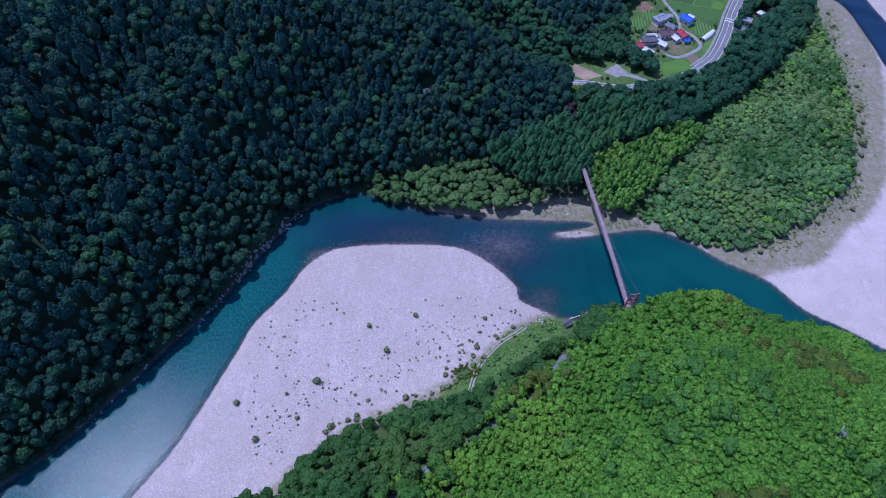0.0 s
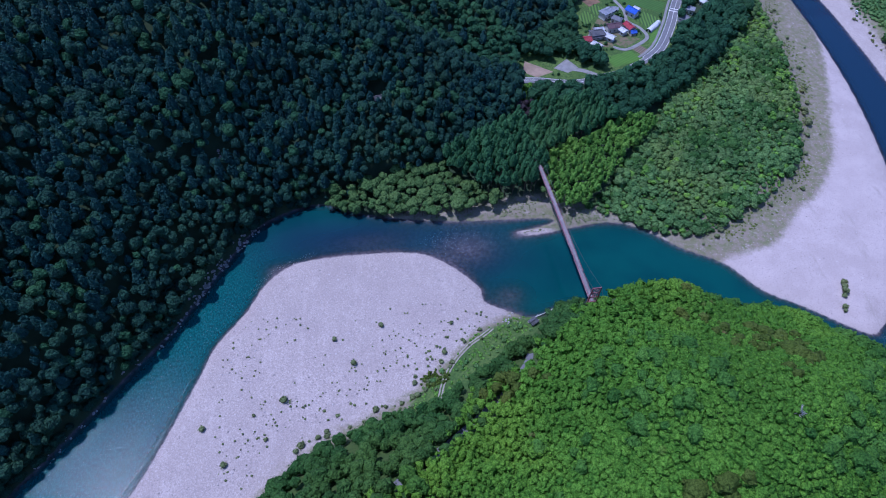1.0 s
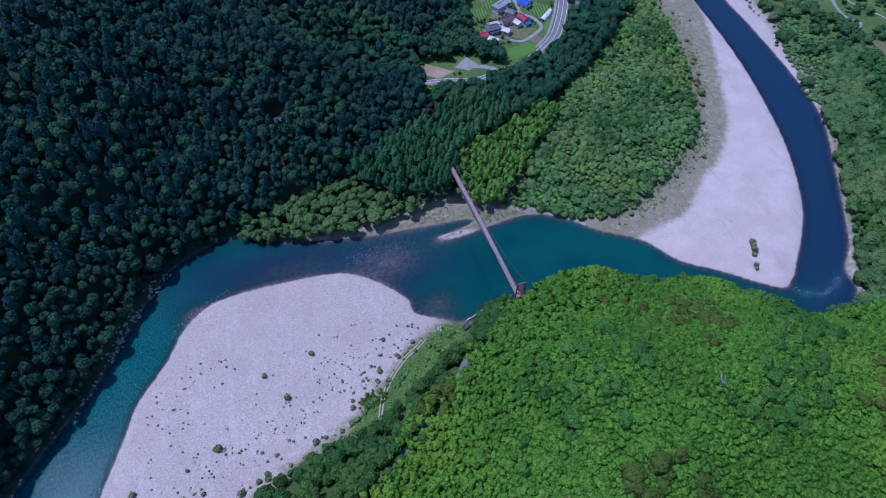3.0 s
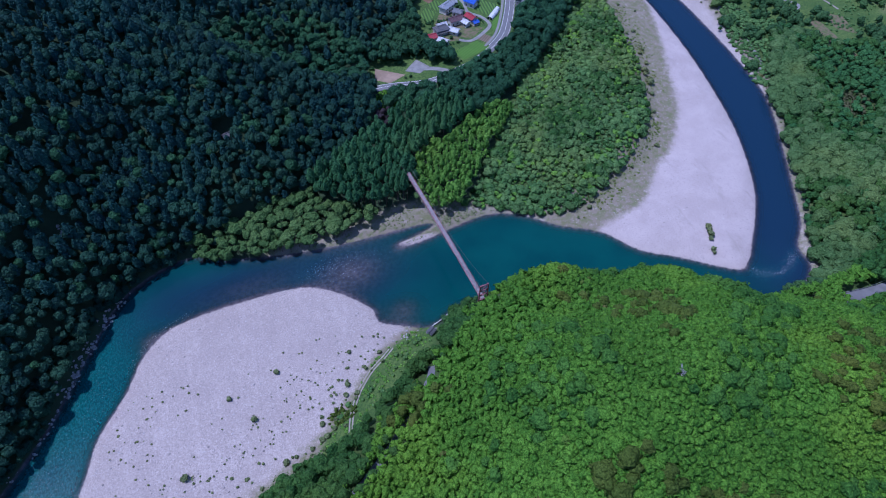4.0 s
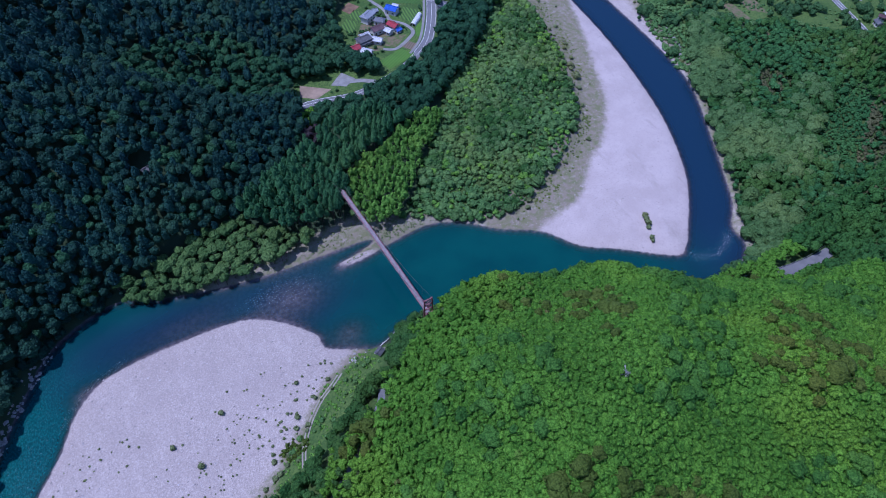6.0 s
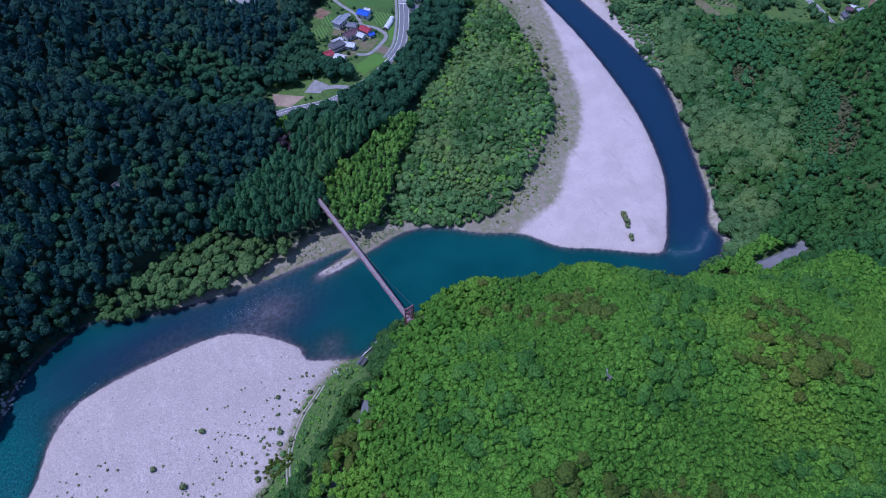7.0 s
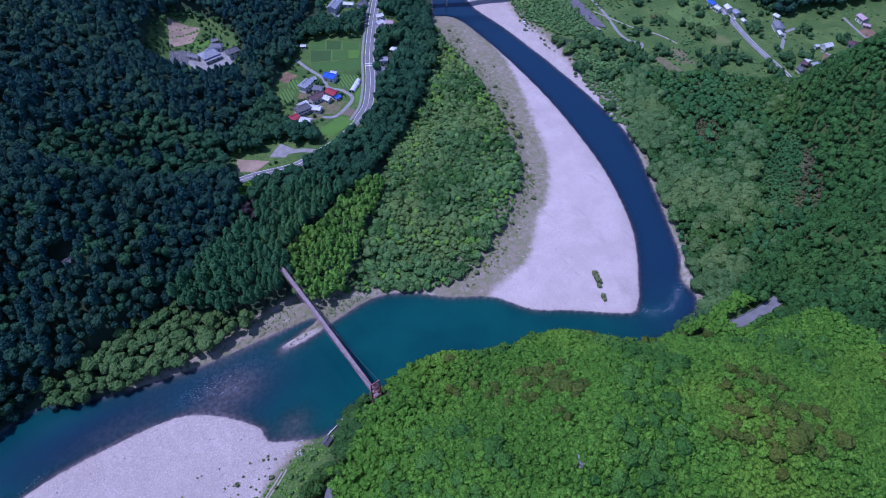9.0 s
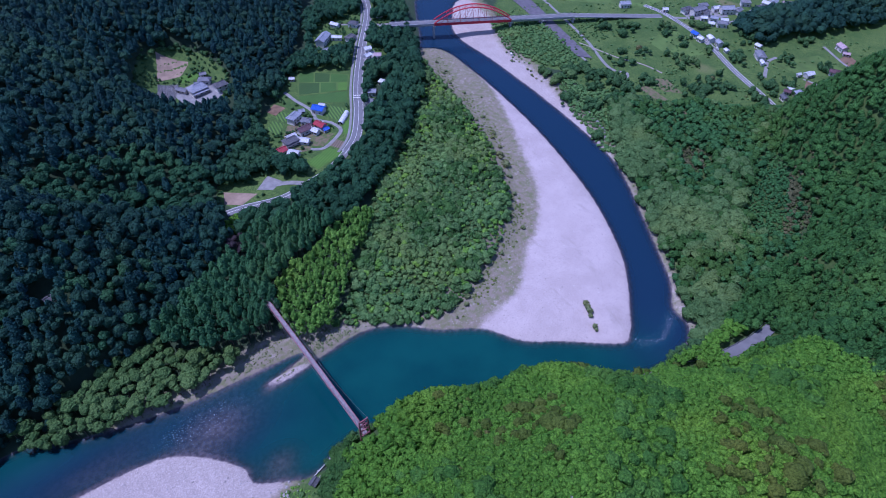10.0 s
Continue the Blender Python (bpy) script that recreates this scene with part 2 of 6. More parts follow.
def from_line(line, x, y):
    """The distance from an open line."""
    best = np.full(np.shape(x), 1e18)
    for (ax, ay), (bx, by) in zip(line[:-1], line[1:]):
        dx, dy = bx - ax, by - ay
        s = np.clip(((x - ax) * dx + (y - ay) * dy) / (dx * dx + dy * dy + 1e-12), 0, 1)
        best = np.minimum(best, (x - ax - s * dx) ** 2 + (y - ay - s * dy) ** 2)
    return np.sqrt(best)


def ease(value, low, high):
    s = np.clip((value - low) / (high - low), 0, 1)
    return s * s * (3 - 2 * s)


def rough(x, y, size, seed=0):
    """Smooth unevenness of about -1 to 1."""
    a = np.sin(x / size + seed * 1.7 + 1.3 * np.sin(y / size * 0.8 + seed))
    b = np.sin(y / size * 1.1 + seed * 2.3 + 1.1 * np.sin(x / size * 0.7 - seed))
    return 0.5 * (a + b)


NORTH_SHORE = [(-175, 79), (-157, 95), (-139, 117), (-119, 144), (-101, 167), (-90, 186), (-70, 221), (-60, 232), (-42, 241), (-25, 243),
               (-8, 235), (19, 227), (50, 222), (83, 220), (100, 219), (107, 217), (98, 214), (85, 212), (82, 209), (92, 207), (107, 208.5)]
EAST_BAR = [(123, 211), (140, 211.5), (153, 207), (164, 199), (176, 188), (196, 175), (209, 156), (225, 145), (252, 124.5), (262, 127), (271, 135),
            (300, 167), (324, 213), (340, 262), (353, 319), (362, 385), (365, 441), (360, 458), (352, 464), (346, 470)]
SOUTH_SHORE = [(426, 525), (391, 472), (389, 412), (385, 345), (378, 284), (368, 239), (344, 195), (322, 159), (309, 139), (295, 126), (293, 114),
               (285, 106), (273, 103), (258, 102), (236, 110), (216, 131), (170, 142), (130, 157), (101, 160.5), (83, 154.5), (70, 159.5), (58, 167),
               (57, 176), (42, 193), (24, 203), (-8, 205), (-40, 203), (-57, 191), (-67, 173), (-80, 156), (-86, 140), (-97, 113), (-107, 91), (-119, 73)]
RIVER = curve([(-900, -500), (-330, -40)] + NORTH_SHORE + EAST_BAR + [(357, 481), (401, 558), (470, 650), (900, 1500)]
              + [(980, 1450), (520, 640)] + SOUTH_SHORE + [(-180, -20), (-700, -700)], 4)
LEFT_BAR = curve([(-165, 10), (-130, 70), (-105, 115), (-92, 160), (-62, 205), (-5, 215), (48, 205), (68, 180), (70, 157), (58, 151), (44, 141), (30, 128),
                  (13, 116), (-3, 109), (-24, 101), (-42, 90), (-57, 75), (-85, 45), (-120, -10)], 3)
EAST_GRAVEL = curve([(150, 207), (182, 193), (219, 204), (262, 229), (286, 261), (307, 303), (322, 355), (328, 394), (343, 445), (350, 475), (380, 450),
                     (375, 320), (350, 240), (320, 180), (280, 130), (250, 112), (200, 150), (165, 185)], 3)
RIGHT_GRAVEL = curve([(288, 108), (330, 180), (358, 240), (368, 290), (376, 350), (380, 420), (385, 480), (430, 560), (600, 800), (640, 780), (470, 560), (438, 478),
                      (412, 425), (406, 368), (397, 329), (383, 270), (371, 242), (340, 189.5), (314.5, 147.5), (299, 120)], 3)
NORTH_SHELF = curve([(14, 222), (50, 215), (90, 202), (150, 203), (162, 203), (143, 214), (128, 220), (112, 229), (92, 230), (58, 227.5), (20, 229)], 3)
WEST_HILL = curve([(-420, -120), (-230, 20), (-176, 82), (-140, 120), (-102, 170), (-91, 189), (-72, 223), (-62, 235), (-42, 246), (-20, 250), (12, 254),
                   (50, 262), (85, 282), (108, 312), (108, 345), (122, 374), (152, 400), (172, 428), (198, 450), (222, 482), (248, 520), (285, 585),
                   (340, 680), (420, 900), (100, 1500), (-1500, 1500), (-1500, -120)], 3)
SOUTH_HILL = curve([(101, 156), (128, 152), (166, 137), (212, 126), (234, 107), (262, 98), (285, 97), (310, 102), (345, 108), (382, 109), (418, 120),
                    (442, 142), (470, 185), (506, 203), (560, 186), (614, 172), (760, 190), (1500, 300), (1500, -900), (-300, -900), (-100, -20),
                    (-58, 68), (-40, 86), (-22, 96), (-2, 104), (16, 108), (33, 116), (48, 127), (64, 138), (82, 148)], 3)
FAR_HILL = curve([(613, 318), (596, 296), (603, 277), (640, 273), (660, 262), (700, 252), (800, 240), (1500, 240), (1500, 420), (900, 330), (745, 302), (690, 308), (640, 319)], 3)
GULLIES = [([(-112, 168), (-98, 205), (-84, 243), (-66, 262), (-42, 292)], 11.0, 13.0), ([(-150, 175), (-150, 215), (-138, 262)], 9.0, 12.0),
           ([(96, 338), (60, 352), (20, 372), (-40, 400)], 14.0, 20.0), ([(-30, 250), (-10, 275), (0, 300), (-8, 330)], 7.0, 10.0)]
MEADOW = curve([(402, 400), (421, 350), (398, 290), (420, 300), (448, 262), (470, 250), (505, 215), (620, 180), (900, 200), (900, 440), (700, 440), (620, 480), (500, 520), (440, 470)], 3)
VILLAGE = curve([(112, 350), (122, 336), (150, 326), (172, 328), (205, 345), (232, 362), (252, 388), (272, 420), (300, 455), (345, 490), (352, 560), (330, 590), (280, 560),
                 (255, 500), (224, 478), (198, 446), (172, 424), (154, 396), (124, 372)], 3)
SCRUB = curve([(128, 222), (150, 210), (182, 195), (218, 206), (259, 231), (282, 263), (302, 305), (317, 357), (322, 396), (334, 446), (322, 440), (299, 389), (253, 343), (200, 301), (186, 284),
               (160, 254), (142, 232)], 3)
ROADSIDE = curve([(108, 314), (128, 322), (150, 318), (190, 328), (216, 346), (238, 366), (258, 394), (286, 428), (314, 462), (345, 496), (362, 560), (380, 560), (345, 470), (331, 449), (299, 389),
                  (253, 343), (200, 301), (170, 285), (140, 298)], 3)
FLATS = curve([(303, 122), (322, 150), (346, 188), (376, 242), (387, 270), (400, 325), (412, 345), (396, 285), (420, 300), (446, 258), (470, 245), (506, 205), (470, 188), (440, 145), (418, 122),
               (382, 111), (345, 110)], 3)
SPUR_GRASS = curve([(36, 134), (47, 145), (60, 153), (72, 155.5), (86, 152), (80, 142), (62, 130), (46, 118), (30, 108), (12, 104), (12, 114), (24, 124)], 3)

# knolls and dips along the brow of the near hill: x, y, width, rise
HILL_KNOLLS = [(118, 140, 14, 6.2), (130, 128, 16, 14.0), (148, 128, 16, 8.0), (166, 124, 15, 9.2), (184, 119, 15, 13.0), (200, 112, 14, -1.1),
               (214, 100, 14, -12.0), (235, 98, 16, 4.0), (258, 96, 16, 0.5)]


def ground_height(x, y, shore=None):
    x, y = np.asarray(x, float), np.asarray(y, float)
    shore = -within_line(RIVER, x, y) if shore is None else shore
    gravel = np.maximum.reduce([within_line(a, x, y) for a in (LEFT_BAR, EAST_GRAVEL, RIGHT_GRAVEL, NORTH_SHELF)])
    on = np.maximum(shore, 0)
    low = 9.5 * (1 - np.exp(-on / 34)) + 0.5 * rough(x, y, 23, 1) * ease(on, 5, 30)
    bar = 2.7 * (1 - np.exp(-on / 11)) + 0.22 * rough(x, y, 9, 2) * ease(on, 3, 15)
    z = low + (bar - low) * ease(gravel, -14, 6)
    west = within_line(WEST_HILL, x, y)
    top = 118 - 62 * ease(x + 0.12 * y, -60, 150) + 40 * ease(y, 480, 900)
    w = np.maximum(west, 0)
    z = z + top * (1 - np.exp(-w / 92)) * (1 + 0.07 * rough(x, y, 38, 3) + 0.04 * rough(x, y, 15, 4))
    for line, depth, wide in GULLIES:
        z = z - depth * np.exp(-(from_line(line, x, y) / wide) ** 2) * ease(west, 4, 40)
    s = np.maximum(within_line(SOUTH_HILL, x, y), 0)
    reach = 92 - 38 * ease(x, 50, 115)
    crest = (40 + 52 * ease(y, -30, 66)) * (1 - 0.36 * ease(x, 215, 290)) + 75 * ease(x, 330, 560)
    z = z + crest * (1 - np.exp(-s / reach)) * (1 + 0.05 * rough(x, y, 31, 5) + 0.04 * rough(x, y, 13, 6))
    z = z + (3.6 * rough(x, y, 19, 9) + 1.8 * rough(x, y, 9, 10)) * ease(s, 22, 55) * (1 - ease(x, 270, 310))
    for px, py, wide, rise in HILL_KNOLLS:
        z = z + rise * np.exp(-((x - px) ** 2 + (y - py) ** 2) / wide ** 2) * ease(s, 0, 9)
    z = z + 70 * (1 - np.exp(-np.maximum(within_line(FAR_HILL, x, y), 0) / 120))
    near = np.exp(-(((x - 136) / 40) ** 2 + ((y - 478) / 52) ** 2) ** 2)
    z = z + (20.5 - z) * near
    z = z + (9.6 - z) * ease(within_line(VILLAGE, x, y), -3, 7) * ease(shore, 8, 30)
    # the cutting of the road over the saddle
    cut = from_line([(262, 88), (284, 84), (303, 82), (330, 84), (350, 92)], x, y)
    z = z + (13.0 - z) * (1 - ease(cut, 8, 22))
    quick = np.exp(-(((x - 54) / 36) ** 2 + ((y - 201) / 23) ** 2))
    quick = np.maximum(quick, 0.95 * np.exp(-(((x - 72) / 16) ** 2 + ((y - 169) / 13) ** 2)))
    quick = np.maximum(quick, 0.82 * np.exp(-(((x - 2) / 52) ** 2 + ((y - 214) / 13) ** 2)))
    quick = np.maximum(quick, 0.90 * np.exp(-(((x + 52) / 13) ** 2 + ((y - 199) / 9) ** 2)))
    bed = -4.2 * (1 - np.exp(np.minimum(shore, 0) / 4.2)) * (1 - 0.91 * quick)
    return np.where(shore < 0, bed, z)


def grid_axis(breaks):
    """Coordinates at the steps given: (start, step), ..., end."""
    out = []
    for (a, step), b in zip(breaks[:-1], breaks[1:]):
        b = b[0] if isinstance(b, tuple) else b
        out.append(np.arange(a, b - 1e-6, step))
    return np.append(np.concatenate(out), breaks[-1])


def mesh_from(name, verts, faces, smooth=False):
    """faces: an array with the same number of corners in each row."""
    mesh = bpy.data.meshes.new(name)
    verts, faces = np.asarray(verts, np.float32), np.asarray(faces, np.int32)
    mesh.vertices.add(len(verts))
    mesh.vertices.foreach_set("co", verts.ravel())
    mesh.loops.add(faces.size)
    mesh.loops.foreach_set("vertex_index", faces.ravel())
    mesh.polygons.add(len(faces))
    mesh.polygons.foreach_set("loop_start", np.arange(0, faces.size, faces.shape[1], dtype=np.int32))
    mesh.polygons.foreach_set("use_smooth", np.full(len(faces), smooth))
    mesh.update(calc_edges=True)
    return mesh


def give(mesh, name, values):
    mesh.attributes.new(name, "FLOAT", "POINT").data.foreach_set("value", np.asarray(values, np.float32))


def give_ways(mesh, ways):
    """The way outward from the crown at each corner, which softens the light on the leaves."""
    mesh.attributes.new("out", "FLOAT_VECTOR", "POINT").data.foreach_set("vector", np.asarray(ways, np.float32).ravel())


def sheet(xs, ys):
    gx, gy = np.meshgrid(xs, ys)
    k, m = len(xs), len(ys)
    i = np.arange(k * m).reshape(m, k)
    faces = np.stack([i[:-1, :-1], i[:-1, 1:], i[1:, 1:], i[1:, :-1]], -1).reshape(-1, 4)
    return gx.ravel(), gy.ravel(), faces


gx, gy, faces = sheet(grid_axis([(-4000, 600), (-1000, 120), (-280, 3), (480, 6), (760, 60), (1600, 600), 4000]),
                      grid_axis([(-4000, 600), (-1000, 120), (-40, 4), (52, 3), (500, 6), (760, 60), (1600, 600), 4000]))
shore = -within_line(RIVER, gx, gy)
ground_mesh = mesh_from("ground", np.stack([gx, gy, ground_height(gx, gy, shore)], 1), faces, True)
give(ground_mesh, "shore", shore)
gravel_at = np.maximum.reduce([within_line(a, gx, gy) for a in (LEFT_BAR, EAST_GRAVEL, RIGHT_GRAVEL, NORTH_SHELF)])
give(ground_mesh, "gravel", np.minimum(gravel_at, -2.2 * within_line(SPUR_GRASS, gx, gy) - 1))
give(ground_mesh, "fine", 0.85 * ease(within_line(EAST_GRAVEL, gx, gy), -8, 4) * (1 - 0.75 * ease(gy, 300, 420)))
give(ground_mesh, "brush", np.maximum.reduce([within_line(a, gx, gy) for a in (SOUTH_HILL, FLATS, SCRUB)]))
give(ground_mesh, "meadow", np.maximum.reduce([within_line(a, gx, gy) for a in (MEADOW, VILLAGE, SPUR_GRASS)] + [46 - np.hypot((gx - 137) / 0.72, gy - 481)]))
SHELF_THIN = within_line(NORTH_SHELF, gx, gy) - 2.0 * ease(gx, 60, 75) * (1 - ease(gx, 95, 120)) * (gy < 214) * 6
EDGE_THIN = 16.0 + 11.0 * ease(gy, 290, 370) + 3.5 * rough(gx, gy, 17, 4) - from_line([(182, 190), (219, 201), (264, 227), (290, 261), (311, 303), (327, 355), (333, 394), (348, 445)], gx, gy)
give(ground_mesh, "thin", np.maximum(SHELF_THIN, EDGE_THIN))
ground_mesh.materials.append(ground_material())
ground = tagged(new("ground", ground_mesh), "river valley ground of pale gravel bars, forest floor and meadow", "ground", kind="structure")

wx, wy, faces = sheet(grid_axis([(-900, 60), (-240, 3), (440, 10), (700, 60), 1000]), grid_axis([(-700, 60), (-40, 6), (52, 3), (500, 10), (700, 60), 1500]))
wet = within_line(RIVER, wx, wy)
keep = (wet[faces] > -4.0).any(1)
used = np.unique(faces[keep])
renumber = np.zeros(len(wx), np.int32)
renumber[used] = np.arange(len(used))
water_mesh = mesh_from("water", np.stack([wx, wy, 0 * wx], 1)[used], renumber[faces[keep]], True)
give(water_mesh, "depth", np.maximum(0, -ground_height(wx[used], wy[used], -wet[used])))
near_quick = 0.9 * np.exp(-(((wx - 50) / 26) ** 2 + ((wy - 206) / 12) ** 2) ** 1.5) + ease(-wx - 0.35 * wy, -40, 25) + np.exp(-(from_line([(291, 122), (278, 116), (272, 115), (263, 118), (259, 124)], wx, wy) / 2.6) ** 2) + 0.06 * np.exp(-(((wx - 280) / 12) ** 2 + ((wy - 124) / 9) ** 2))
left_run = ease(-wx - 0.35 * wy, -40, 25)
give(water_mesh, "white", np.clip((near_quick - 0.72 * left_run)[used], 0, 1))
give(water_mesh, "quick", np.clip(near_quick[used], 0, 1))
# where reflected sky is painted in: the east channel and round the bar's tip
sky_tint = ease(wx, 225, 285) + 0.9 * np.exp(-(((wx + 14) / 58) ** 2 + ((wy - 216) / 17) ** 2)) + 0.8 * np.exp(-(((wx - 54) / 32) ** 2 + ((wy - 198) / 24) ** 2))
give(water_mesh, "sky_tint", np.clip(sky_tint[used], 0, 1))
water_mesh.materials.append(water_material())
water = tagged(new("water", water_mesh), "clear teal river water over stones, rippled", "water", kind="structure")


# ---- trees ----
def unit(v):
    return v / (np.linalg.norm(v, axis=-1, keepdims=True) + 1e-9)


def sprays(rng, centres, outs, size, tilt=0.75):
    """Quads of leaves at the centres, turned roughly outward: corners, faces, and the way outward at each corner."""
    k = len(centres)
    normal = unit(outs + rng.normal(0, tilt, (k, 3)))
    side = unit(np.cross(normal, rng.normal(0, 1, (k, 3))))
    up = np.cross(normal, side)
    w = size * rng.uniform(0.6, 1.3, (k, 1))
    h = w * rng.uniform(0.6, 1.0, (k, 1))
    lift = 0.25 * w * normal
    verts = np.stack([centres - side * w - lift, centres - up * h, centres + side * w - lift, centres + up * h + lift], 1)
    return verts.reshape(-1, 3), np.arange(4 * k).reshape(k, 4), np.repeat(unit(outs + 0.35 * normal), 4, 0)


def rings_of(rings, sides):
    """Quads between the rings of a closed crown, with a cap of quads on the first ring; sides must be even."""
    quads = [(i * sides + j, (i + 1) * sides + j, (i + 1) * sides + (j + 1) % sides, i * sides + (j + 1) % sides) for i in range(rings - 1) for j in range(sides)]
    quads += [(rings * sides, j, (j + 1) % sides, (j + 2) % sides) for j in range(0, sides, 2)]
    return np.array(quads)


def blob(rng, centre, radius, squash=0.8, rings=3, sides=6):
    """A lumpy closed core, all its faces quads."""
    a = math.pi * (0.12 + 0.76 * np.repeat(np.arange(rings), sides) / (rings - 1))
    b = 2 * math.pi * (np.tile(np.arange(sides), rings) + 0.5 * (np.repeat(np.arange(rings), sides) % 2)) / sides
    way = np.stack([np.sin(a) * np.cos(b), np.sin(a) * np.sin(b), np.cos(a)], 1)
    way = np.concatenate([way, [(0, 0, 1)]])
    r = radius * np.append(rng.uniform(0.82, 1.12, rings * sides), 1.02)
    return np.asarray(centre) + way * r[:, None] * [1, 1, squash], rings_of(rings, sides), way


def join(parts):
    """One mesh out of several: corners, faces and, where the parts have them, the ways outward."""
    faces, n = [], 0
    for some in parts:
        faces.append(some[1] + n)
        n += len(some[0])
    joined = np.concatenate([some[0] for some in parts]), np.concatenate(faces)
    return joined + (np.concatenate([some[2] for some in parts]),) if len(parts[0]) > 2 else joined


def cedar_crown(seed, leaves=26, rings=6, sides=8):
    """A narrow conifer 1 m in radius and 4 m high above its lowest branches, with uneven branches and drooping sprays."""
    rng = np.random.default_rng(seed)
    u = np.repeat(np.linspace(0.97, -0.12, rings), sides)
    a = 2 * math.pi * (np.tile(np.arange(sides), rings) + 0.5 * (np.repeat(np.arange(rings), sides) % 2)) / sides
    r = 0.94 * np.clip(1.0 - np.clip(u, 0, 1) ** 1.5, 0.03, 1) ** 0.75 * rng.uniform(0.72, 1.16, len(u))
    core = np.stack([r * np.cos(a), r * np.sin(a), 4 * u + rng.uniform(-0.18, 0.18, len(u))], 1)
    out = unit(np.stack([np.cos(a), np.sin(a), 0.55 + 0.5 * u], 1))
    parts = [(np.concatenate([core, [(0, 0, 4.15)]]), rings_of(rings, sides), np.concatenate([out, [(0, 0, 1)]]))]
    u = rng.uniform(0, 1, leaves) ** 0.75
    a = rng.uniform(0, 2 * math.pi, leaves)
    r = (1.02 - u ** 1.5) ** 0.75 * rng.uniform(0.85, 1.12, leaves) + 0.03
    out = unit(np.stack([np.cos(a), np.sin(a), 0.55 + 0.4 * u], 1))
    parts.append(sprays(rng, np.stack([r * np.cos(a), r * np.sin(a), 4 * u], 1), out, 0.24, 0.5))
    return join(parts)


def broad_crown(seed, lobes=7, leaves=24, size=0.11, tall=0.85, rings=5, sides=10, swell=0.50):
    """A broad crown 1 m in radius, its middle at height 0: lobes like a cauliflower's, with sprays of leaves on them."""
    rng = np.random.default_rng(seed)
    heads = rng.normal(0, 1, (lobes, 3))
    heads[:, 2] = np.abs(heads[:, 2]) * 0.9 - 0.1
    heads = unit(heads)
    heads[0] = unit(np.array([0.25, 0.1, 1.0]))
    reach = rng.uniform(0.75, 1.0, lobes)

    def surface(way):
        near = way @ heads.T + 0.18 * (reach - 0.9)
        best = near.argmax(1)
        r = 0.58 + swell * reach[best] * ease(near.max(1), 0.45, 0.97)
        p = way * r[:, None]
        return p * [1, 1, tall], unit(p - 0.52 * heads[best] * reach[best][:, None] + 0.25 * way)

    a = math.pi * (0.07 + 0.63 * np.repeat(np.arange(rings), sides) / (rings - 1))
    b = 2 * math.pi * (np.tile(np.arange(sides), rings) + 0.5 * (np.repeat(np.arange(rings), sides) % 2)) / sides
    way = np.stack([np.sin(a) * np.cos(b), np.sin(a) * np.sin(b), np.cos(a)], 1)
    core, out = surface(unit(np.concatenate([way + rng.normal(0, 0.13, way.shape), [(0, 0, 1)]])))
    core *= rng.uniform(0.86, 1.12, (len(core), 1))
    parts = [(core, rings_of(rings, sides), out)]
    way = rng.normal(0, 1, (leaves, 3))
    way[:, 2] = np.abs(way[:, 2]) * 0.9 - 0.2
    p, out = surface(unit(way))
    parts.append(sprays(rng, p * rng.uniform(0.94, 1.14, (leaves, 1)), out, size, 0.7))
    return join(parts)


def bamboo_crown(seed, leaves=40):
    """The nodding head of a bamboo, 1 m in radius, 4 m high."""
    rng = np.random.default_rng(seed)
    u = rng.uniform(0, 1, leaves)
    a = rng.uniform(0, 2 * math.pi, leaves)
    r = 0.9 * np.sin(np.clip(u * 0.9 + 0.15, 0, 1) * math.pi) ** 0.8 * rng.uniform(0.6, 1.1, leaves)
    lean = 0.5 * u ** 2
    c = np.stack([r * np.cos(a) + lean, r * np.sin(a), 4 * u], 1)
    out = unit(np.stack([np.cos(a), np.sin(a), 0.3 + 0.9 * u], 1))
    return join([sprays(rng, c, out, 0.27, 0.5), blob(rng, np.array([0.15, 0, 1.9]), 0.66, 2.5, 5, 6)])


def trunk(height, radius, limbs=3, seed=0):
    rng = np.random.default_rng(seed)
    parts = []
    lines = [((0, 0, -0.8), (0.1, 0.05, height), radius, radius * 0.35)]
    for i in range(limbs):
        a = 2 * math.pi * i / max(limbs, 1) + rng.uniform(0, 1)
        z = height * rng.uniform(0.5, 0.8)
        lines.append(((0, 0, z), (height * 0.28 * math.cos(a), height * 0.28 * math.sin(a), z + height * 0.25), radius * 0.45, radius * 0.15))
    for a, b, ra, rb in lines:
        v = [(p[0] + r * math.cos(t), p[1] + r * math.sin(t), p[2]) for p, r in ((a, ra), (b, rb)) for t in np.arange(5) * 2 * math.pi / 5]
        parts.append((np.array(v), np.array([(j, (j + 1) % 5, 5 + (j + 1) % 5, 5 + j) for j in range(5)])))
    return join(parts)


